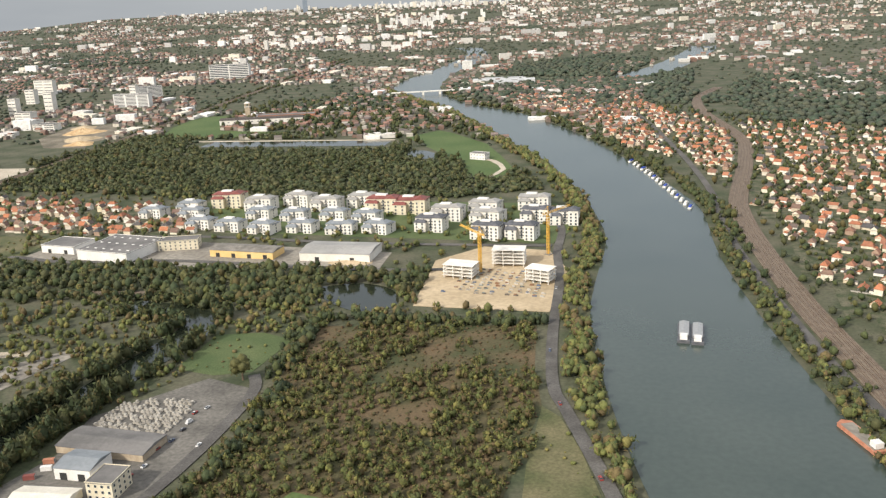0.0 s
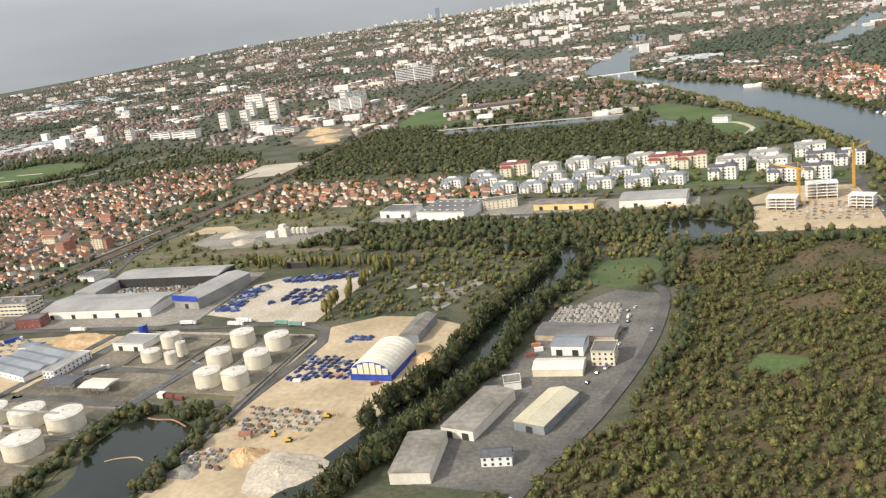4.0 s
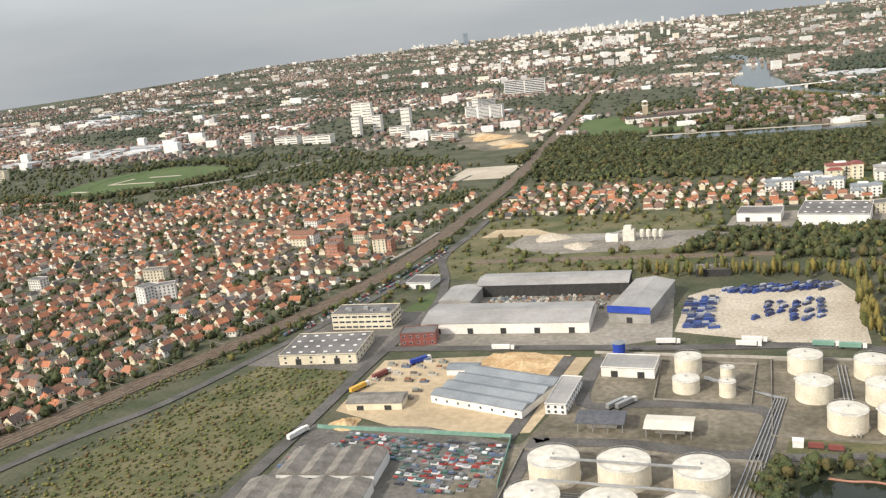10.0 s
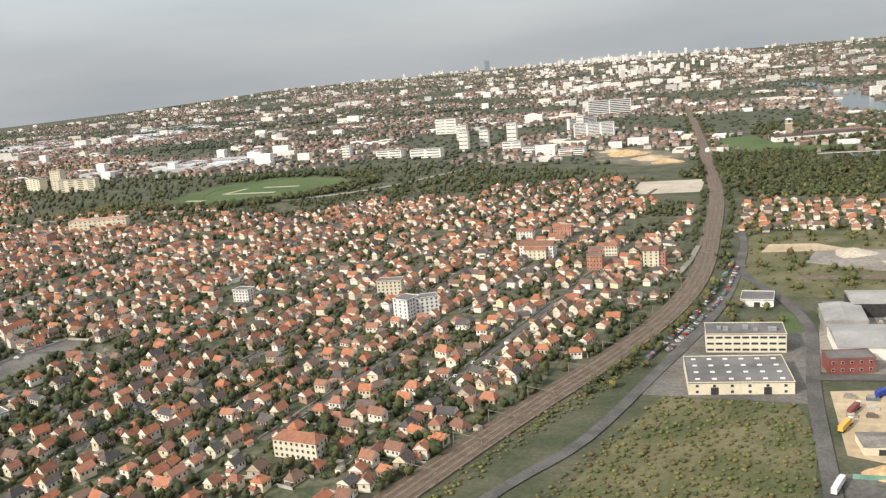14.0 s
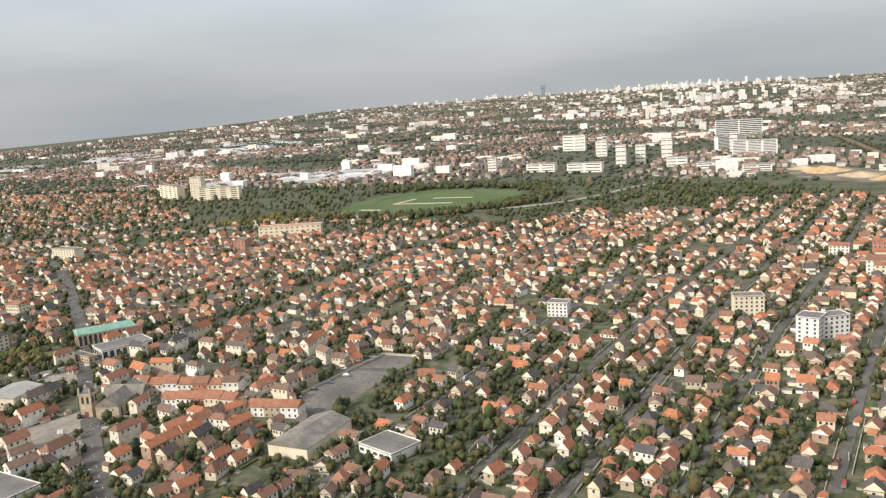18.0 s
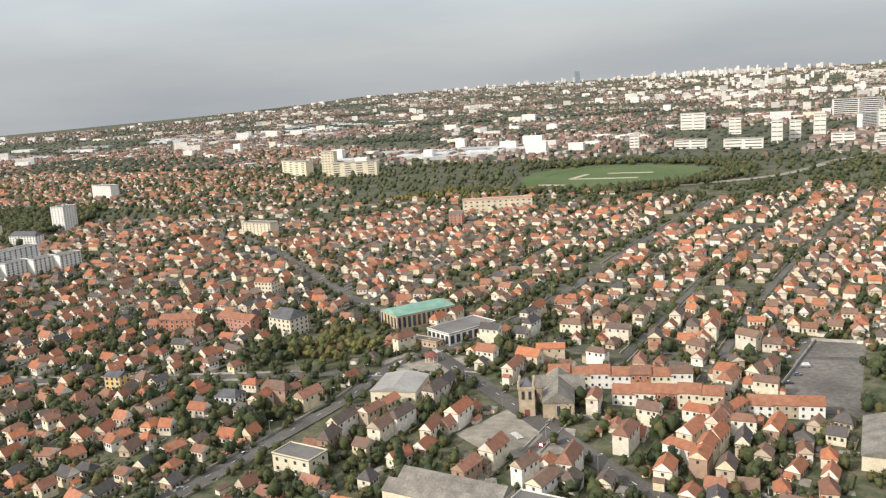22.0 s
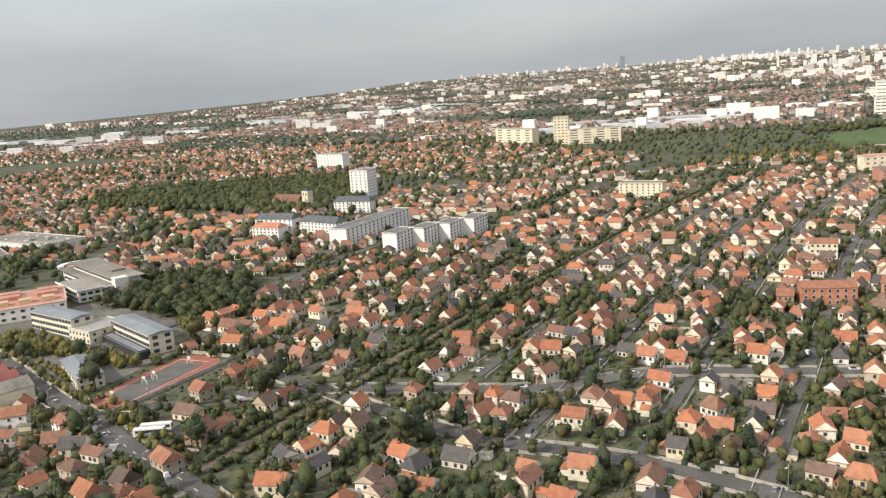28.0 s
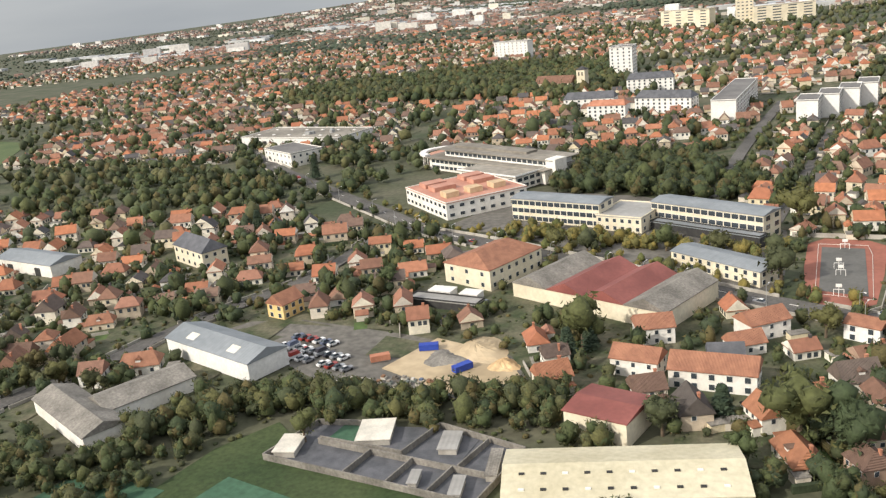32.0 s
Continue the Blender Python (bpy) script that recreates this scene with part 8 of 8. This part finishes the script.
woods("garden_undergrowth", under, "leaf", "low hedges and flower beds in the gardens", LOW, (0.8, 1.7), (0.6, 1.0), 0.4)
# the loose green belts between the quarters
belt = scatter([(-2300, 420), (-2250, 1100), (-1500, 1560), (-1000, 1560), (-420, 1560), (-300, 1500), (-60, 1330), (-20, 1150), (-480, 1290), (-830, 1060), (-1160, 870), (-1290, 650), (-1420, 350), (-1480, 240), (-1700, 240)], 13, keep=0.42)
woods("green_belt", belt, "leaf_park", "loose trees between the quarters", LOW, size=(2.2, 7.0))
belt = scatter([(40, 480), (60, 700), (96, 920), (96, 1150), (60, 1300), (40, 1600), (-60, 2000), (-20, 2000), (75, 1500), (420, 1130), (560, 1110), (900, 1180), (930, 960), (905, 780), (740, 745), (480, 700), (330, 700), (200, 700)], 13, keep=0.5)
woods("works_belt", belt, "leaf_brown", "rough trees and bushes round the works", size=(2.0, 4.5))
belt = scatter([(1120, 500), (1090, 800), (1040, 1250), (760, 1750), (700, 1950), (900, 2000), (1500, 1500), (1500, 500)], 17, keep=0.7)
woods("east_bank_belt", belt, "leaf", "trees among the houses of the far bank", LOW, size=(3.0, 5.5))
# plane trees along the school road
lnq = smooth_line(ROADS["school_road"][0][2:10], 5)
woods("avenue_trees", [(x + 6.5, y + 4.5) for x, y in lnq] + [(x + 6.5, y + 12) for x, y in lnq[:24]], "leaf_poplar", "row of pollarded street trees along the school fence", size=(1.9, 2.7))


def tree_kind(i):
    t = thing("tree", "", "tree")
    tr = Soup().cyl(0, 0, 0, 0.32, 3.2, 7, r2=0.2)
    for k in range(4):
        a = k * 1.6 + i
        tr.beam((0, 0, 2.2 + 0.2 * k), (1.5 * math.cos(a), 1.5 * math.sin(a), 4.2 + 0.3 * k), 0.16)
    part("trunk", tr, "bark", t)
    v, f = crown_shape(80 + i, 420, 6, 1.15, ICO1, 0.1)
    part("crown", tri_mesh("crown", v * 3.0 + (0, 0, 5.0), f, ["leaf_one"]), None, t)
    return t


tk = [tree_kind(i) for i in range(5)]
first = [True] * 5
for n, (x, y) in enumerate(gard_near[:225]):
    i = n % 5
    k = rng.uniform(0.6, 1.25)
    m = pose(U * x, U * y, 0, 0, 0, rng.uniform(0, 360))
    if first[i]:
        ob = tk[i]
        ob.matrix_basis = m
        first[i] = False
    else:
        ob = stamp(tk[i], m)
    ob.scale = (k, k, k * rng.uniform(0.85, 1.15))
    tagged(ob, "leafy garden tree in early autumn colour", "tree", "garden trees")
# single large trees
for x, y, k, lab in ((724, 642, 2.6, "blue-green cedar at the corner of the yard"), (-1318, 234, 1.6, "pale weeping willow between the gardens"), (-1172, 152, 2.6, "great dark tree above the last gardens"), (-1160, 146, 2.4, "great dark tree above the last gardens"), (-1203, 150, 1.5, "olive conifer-shaped tree beside the store"), (-1234, 196, 2.3, "broad dark cedar above the yard"), (-1176, 321, 2.7, "great round tree beside the ball court"), (-1180, 256, 2.2, "dense tree between annexe and court"), (-1224, 290, 1.5, "autumn tree in the school yard"), (-1203, 284, 1.5, "leafy tree in the school yard"), (-1166, 214, 1.5, "dark round tree at the crossing"), (-1254, 283, 1.5, "yellowing tree by the school fence"), (-1268, 286, 1.4, "yellowing tree by the school fence"), (-1290, 128, 1.3, "small tree by the kennels"), (-1092, 262, 2.4, "tall red-leaved tree by the hedge"), (-1010, 232, 2.2, "tall dark garden tree"), (-1088, 214, 2.0, "tall dark tree below the road")):
    tagged(stamp(tk[int(abs(x)) % 5], pose(U * x, U * y, 0, 0, 0, x % 360)), lab, "tree").scale = (k, k, k * 0.92)

woods("square_trees", scatter([(-748, 418), (-738, 478), (-728, 490), (-706, 462), (-690, 462), (-692, 430), (-712, 414)], 7, keep=0.85, check=False), "leaf_brown", "brown and russet trees in the town park", NEAR, (2.8, 4.6), (1.0, 1.4), 0.8)
woods("park_evergreens", scatter([(-760, 395), (-762, 440), (-740, 470), (-730, 430), (-735, 395)], 9, keep=0.8, check=False), "leaf_dark", "dark trees at the edge of the town park", NEAR, (3.2, 5.2), (1.0, 1.4), 0.8)
woods("town_copse", scatter([(-765, 300), (-765, 345), (-680, 345), (-690, 300)], 9.5, keep=0.55), "leaf_dark", "clump of tall dark trees between gardens", NEAR, (3.0, 5.2), (1.0, 1.4), 0.8)


# dark conifers
def conifer(x, y, h, label):
    t = thing("conifer", label, "tree", x, y, rng.uniform(0, 6))
    part("trunk", Soup().cyl(0, 0, 0, 0.35, h * 0.3, 7, r2=0.25), "bark", t)
    r = np.random.default_rng(int(abs(x) * 7 + y))
    n = 700
    z = r.random(n) ** 0.8
    a = r.uniform(0, 6.283, n)
    rad = (1 - z) * h * 0.27 * r.uniform(0.55, 1.1, n) + 0.15
    p = np.stack([rad * np.cos(a), rad * np.sin(a), h * (0.1 + 0.9 * z)], 1)
    e1 = np.stack([np.cos(a), np.sin(a), np.full(n, -0.35)], 1) * r.uniform(0.4, 1.1, (n, 1))
    e2 = np.stack([-np.sin(a), np.cos(a), r.normal(0, 0.3, n)], 1) * r.uniform(0.3, 0.8, (n, 1))
    core = Soup().cyl(0, 0, h * 0.1, h * 0.19, 0.2, 9, cone=h * 0.8)
    v = np.concatenate([np.stack([p, p + e1 + e2, p + e1 - e2], 1).reshape(-1, 3)])
    part("crown", tri_mesh("crown", v, np.arange(3 * n).reshape(-1, 3), ["conifer"]), None, t)
    part("inner_crown", core, "conifer", t)


for x, y, h in ((-1236, 186, 11), (-1232, 196, 9), (-1010, 245, 13), (-1000, 262, 10), (-1108, 300, 10), (-890, 262, 11), (-770, 330, 12), (-600, 300, 11), (-1190, 160, 10), (-1420, 300, 14), (-1460, 420, 16), (-820, 290, 9), (-705, 345, 10), (-485, 330, 11)):
    conifer(x, y, h, "dark conifer standing among the gardens")

# sheds, garages and terraces behind the houses
s, tset = Soup(), Soup()
for x, y, a in spots:
    if y > 950:
        continue
    for k in range(2):
        t, d = rng.uniform(0, 6.283), rng.uniform(7, 12)
        px, py = x + d * math.cos(t), y + d * math.sin(t)
        if not free(px, py):
            continue
        u = rng.random()
        if u < 0.45:
            l, w = rng.uniform(3, 6.5), rng.uniform(2.6, 4)
            s.box(px, py, 0, l, w, 2.3, a, slot=0)
            if rng.random() < 0.5:
                s.gable(px, py, 2.4, l + 0.4, w + 0.5, 1.1, a, slot=1)
            else:
                s.box(px, py, 2.3, l + 0.3, w + 0.3, 0.2, a, slot=2)
        elif u < 0.8:
            tset.box(px, py, 0.0, rng.uniform(3, 8), rng.uniform(2.5, 5), 0.32, a, slot=0 if rng.random() < 0.6 else 1)
solid("garden_sheds", s, ["wall_far", "roof_far", "fibre"], "small sheds and garages in the gardens", "sheds", "stuff")
solid("garden_terraces", tset, ["concrete", "turf"], "paved terraces and lawns behind the houses", "terraces", "stuff")

# street trees
st = []
for nm, off in (("diagonal_avenue", 7), ("main_street", 6), ("cross_road", 5.5), ("lower_road", 5), ("school_road", -7)):
    a, b = strip(smooth_line(ROADS[nm][0], 5), 2 * off)
    for e in (a, b):
        st += [(x + rng.normal(0, 1), y + rng.normal(0, 1)) for x, y in e if rng.random() < 0.5]
woods("street_trees", st, "leaf", "street trees along the main roads", NEAR, (1.8, 3.2), (1.0, 1.4), 0.95)
woods("corner_thicket", scatter([(-1470, 50), (-1450, 112), (-1345, 106), (-1316, 122), (-1320, 66)], 5.2, keep=0.75, check=False), "leaf", "thicket behind the old workshops", NEAR, (2.0, 3.6))
woods("foreground_trees", scatter([(-1215, 88), (-1178, 135), (-1170, 165), (-1110, 158), (-1085, 130), (-1060, 80)], 7.5, keep=0.7), "leaf_dark", "tall dark trees below the last houses", NEAR, (2.4, 4.6), (1.0, 1.4), 0.8)
copse = scatter([(-1600, 440), (-1640, 600), (-1460, 520), (-1400, 480), (-1400, 350), (-1440, 310), (-1520, 360)], 9, keep=0.42)
woods("roadside_copse", [p for p in copse if noise.noise((p[0] / 35, p[1] / 35, 0.9)) > -0.15], "leaf_dark", "tall dark trees beside the school road", NEAR, (2.8, 5.4), (1.0, 1.4), 0.8)
woods("quay_trees", scatter([(1150, 380), (1108, 600), (1070, 800), (1040, 960), (1028, 1100), (1040, 1100), (1052, 960), (1085, 800), (1130, 600), (1190, 380)], 7, keep=0.7), "leaf_brown", "rough trees between quay and railway", size=(2.0, 4.6))
woods("yard_thicket", scatter([(-1262, 202), (-1285, 215), (-1330, 222), (-1338, 208), (-1290, 200)], 4.6, keep=0.8), "leaf", "weeds and bushes above the builder's yard", NEAR, (1.2, 2.6))
woods("school_yard_trees", along([(-1300, 312), (-1250, 300), (-1215, 290), (-1182, 285)], 9, 62, False), "leaf_poplar", "ornamental trees in the school yard", NEAR, (2.2, 3.6))

# ---- the distant town ----
def rise_at(y):
    return float(np.interp(y, [4500, 6000, 7500, 9300], [0, 4, 22, 70]))


def far_blocks(name, n, box, label, lo, hi, big=0.0, avoid=True, size=1.0):
    """Small houses and terraces that crowd in some quarters and thin out in others, with pale slabs here and there."""
    s = Soup()
    x0, y0, x1, y1 = box
    for k in range(n):
        x, y = rng.uniform(x0, x1), rng.uniform(y0, y1)
        quarter = noise.noise((x / 420, y / 420, 1.7))
        if (avoid and not free(x, y)) or quarter < (-0.3 if y < 2900 and x > -900 else -0.16):
            continue
        a = 0.3 * math.sin(x / 500) + rng.choice([0, math.pi / 2])
        l, w, h = rng.uniform(7, 15) * size, rng.uniform(6.5, 10) * size, rng.uniform(lo, hi)
        u, slot = rng.random(), 0
        if u < big * (2.6 if quarter > 0.22 else 0.6) and (x < -150 or y > 2700):
            l, w, h, slot = rng.uniform(18, 55), rng.uniform(11, 15), rng.uniform(12, 27), 2
            a = 0.25 + 0.3 * math.sin(x / 700)
        elif u < big + 0.03:
            l, w, h, slot = rng.uniform(25, 60), rng.uniform(16, 30), rng.uniform(5, 8), 2
        z = rise_at(y)
        s.box(x, y, z, l, w, h, a, slot=slot)
        if slot == 0 and rng.random() < 0.8:
            s.gable(x, y, z + h + 0.1, l + 0.6, w + 0.8, 2.8 * size, a, slot=1)
    return solid(name, s, ["city", "roof_hazed", "slabs"], label, "town", "stuff")


def far_halls(name, n, box, label):
    s = Soup()
    x0, y0, x1, y1 = box
    for k in range(n):
        x, y = rng.uniform(x0, x1), rng.uniform(y0, y1)
        s.box(x, y, rise_at(y), rng.uniform(45, 150), rng.uniform(24, 50), rng.uniform(6, 9), 0.12 * math.sin(x / 300) + 0.08)
    return solid(name, s, ["halls"], label, "town", "stuff")


def far_flats(name, n, cx, cy, sx, sy, lo, hi, label):
    s = Soup()
    for k in range(n):
        x, y = rng.normal(cx, sx), rng.normal(cy, sy)
        w = rng.uniform(16, 44)
        s.box(x, y, rise_at(y) - 2, w, 16, rng.uniform(lo, hi) * (1.3 if w < 24 else 0.8), rng.choice([0.2, 0.35, 1.7]))
    return solid(name, s, ["slabs"], label, "town", "stuff")


far_blocks("town_middle", 6800, (-3000, 1560, 900, 2900), "close-built suburb of tiled houses and pale blocks", 4, 7.5, 0.012)
far_blocks("town_beyond", 9400, (-4600, 2900, 2200, 5600), "distant town with scattered slab blocks", 5, 9, 0.022, False, 1.1)
far_blocks("town_horizon", 6000, (-5000, 5600, 2800, 9250), "hazy distant town on the horizon", 6, 12, 0.045, False, 1.35)
far_blocks("town_east", 1000, (1150, 1800, 2600, 3000), "town across the river", 4, 8, 0.012)
far_halls("works_halls", 46, (-2900, 2480, -2000, 3450), "long white and grey industrial halls")
far_halls("airfield_halls", 16, (-3700, 1800, -2660, 2450), "low grey halls at the airfield edge")
far_halls("river_halls", 4, (430, 2380, 640, 2480), "long grey goods sheds beyond the river")
far_halls("valley_halls", 9, (-1500, 1640, -950, 1850), "white sheds behind the racecourse")
# tall flats gathered beyond the railway line
far_flats("tower_quarter", 80, -1345, 8850, 330, 160, 30, 62, "cluster of pale tower blocks in the distance")
far_flats("railway_flats", 46, -800, 6300, 190, 420, 26, 48, "white tower blocks beside the railway line")
far_flats("estate_flats", 22, -700, 4300, 260, 160, 20, 38, "pale estate of slabs and towers")
far_flats("skyline_flats", 110, -3000, 9000, 1500, 120, 18, 44, "scattered pale blocks along the skyline")
pts = []
for _ in range(21000):
    x, y = rng.uniform(-4400, 2000), 1500 + 4100 * rng.random() ** 1.35
    if free(x, y) and (noise.noise((x / 420, y / 420, 1.7)) < -0.12 or rng.random() < 0.5):
        pts.append((x, y))
# far trees and woods wear leaf colours with haze mixed in
woods("town_trees", pts, "hazed_wood", "trees scattered through the distant town", FAR, (3.5, 8.5), (0.6, 0.95), 0.4)
far_wood = []
for poly in ([(-1700, 2200), (-1750, 2600), (-1000, 2700), (-700, 2500), (-1000, 2300)], [(-3200, 3000), (-3000, 3500), (-1800, 3700), (-900, 3400), (-1700, 3050)], [(300, 2150), (420, 2500), (900, 2450), (1100, 2000), (800, 1950)], [(-2500, 1550), (-2400, 1900), (-1700, 1750), (-1650, 1550)], [(200, 1880), (120, 2120), (240, 2200), (420, 1990)], [(1100, 1780), (1080, 2250), (1150, 2500), (1900, 2500), (2100, 1800), (1500, 1580)], [(640, 2190), (660, 2480), (820, 2440), (1000, 2700), (1010, 2290)], [(830, 2480), (900, 3000), (700, 3200), (480, 2900), (460, 2600)], [(-1500, 4700), (-1500, 5000), (200, 5300), (300, 5000)], [(-3500, 4300), (-3400, 4700), (-2000, 5000), (-1900, 4600)]):
    far_wood += scatter(poly, 17)
woods("far_woods", far_wood, "hazed_wood", "dark woods in the distance", FAR, (7, 12), (0.7, 1.0), 0.4)
vs = [(rng.uniform(-5000, 2800), rng.uniform(5600, 9200)) for _ in range(5200)]
for band_y in (5800, 6800, 7800, 8700):
    sub = [q for q in vs if abs(q[1] - band_y) < 520]
    ob = woods("horizon_trees", sub, "hazed_wood", "dark tree belts on the horizon", FAR, (9, 18), (0.5, 0.8), 0.3)
    ob.location.z = U * rise_at(band_y - 300)

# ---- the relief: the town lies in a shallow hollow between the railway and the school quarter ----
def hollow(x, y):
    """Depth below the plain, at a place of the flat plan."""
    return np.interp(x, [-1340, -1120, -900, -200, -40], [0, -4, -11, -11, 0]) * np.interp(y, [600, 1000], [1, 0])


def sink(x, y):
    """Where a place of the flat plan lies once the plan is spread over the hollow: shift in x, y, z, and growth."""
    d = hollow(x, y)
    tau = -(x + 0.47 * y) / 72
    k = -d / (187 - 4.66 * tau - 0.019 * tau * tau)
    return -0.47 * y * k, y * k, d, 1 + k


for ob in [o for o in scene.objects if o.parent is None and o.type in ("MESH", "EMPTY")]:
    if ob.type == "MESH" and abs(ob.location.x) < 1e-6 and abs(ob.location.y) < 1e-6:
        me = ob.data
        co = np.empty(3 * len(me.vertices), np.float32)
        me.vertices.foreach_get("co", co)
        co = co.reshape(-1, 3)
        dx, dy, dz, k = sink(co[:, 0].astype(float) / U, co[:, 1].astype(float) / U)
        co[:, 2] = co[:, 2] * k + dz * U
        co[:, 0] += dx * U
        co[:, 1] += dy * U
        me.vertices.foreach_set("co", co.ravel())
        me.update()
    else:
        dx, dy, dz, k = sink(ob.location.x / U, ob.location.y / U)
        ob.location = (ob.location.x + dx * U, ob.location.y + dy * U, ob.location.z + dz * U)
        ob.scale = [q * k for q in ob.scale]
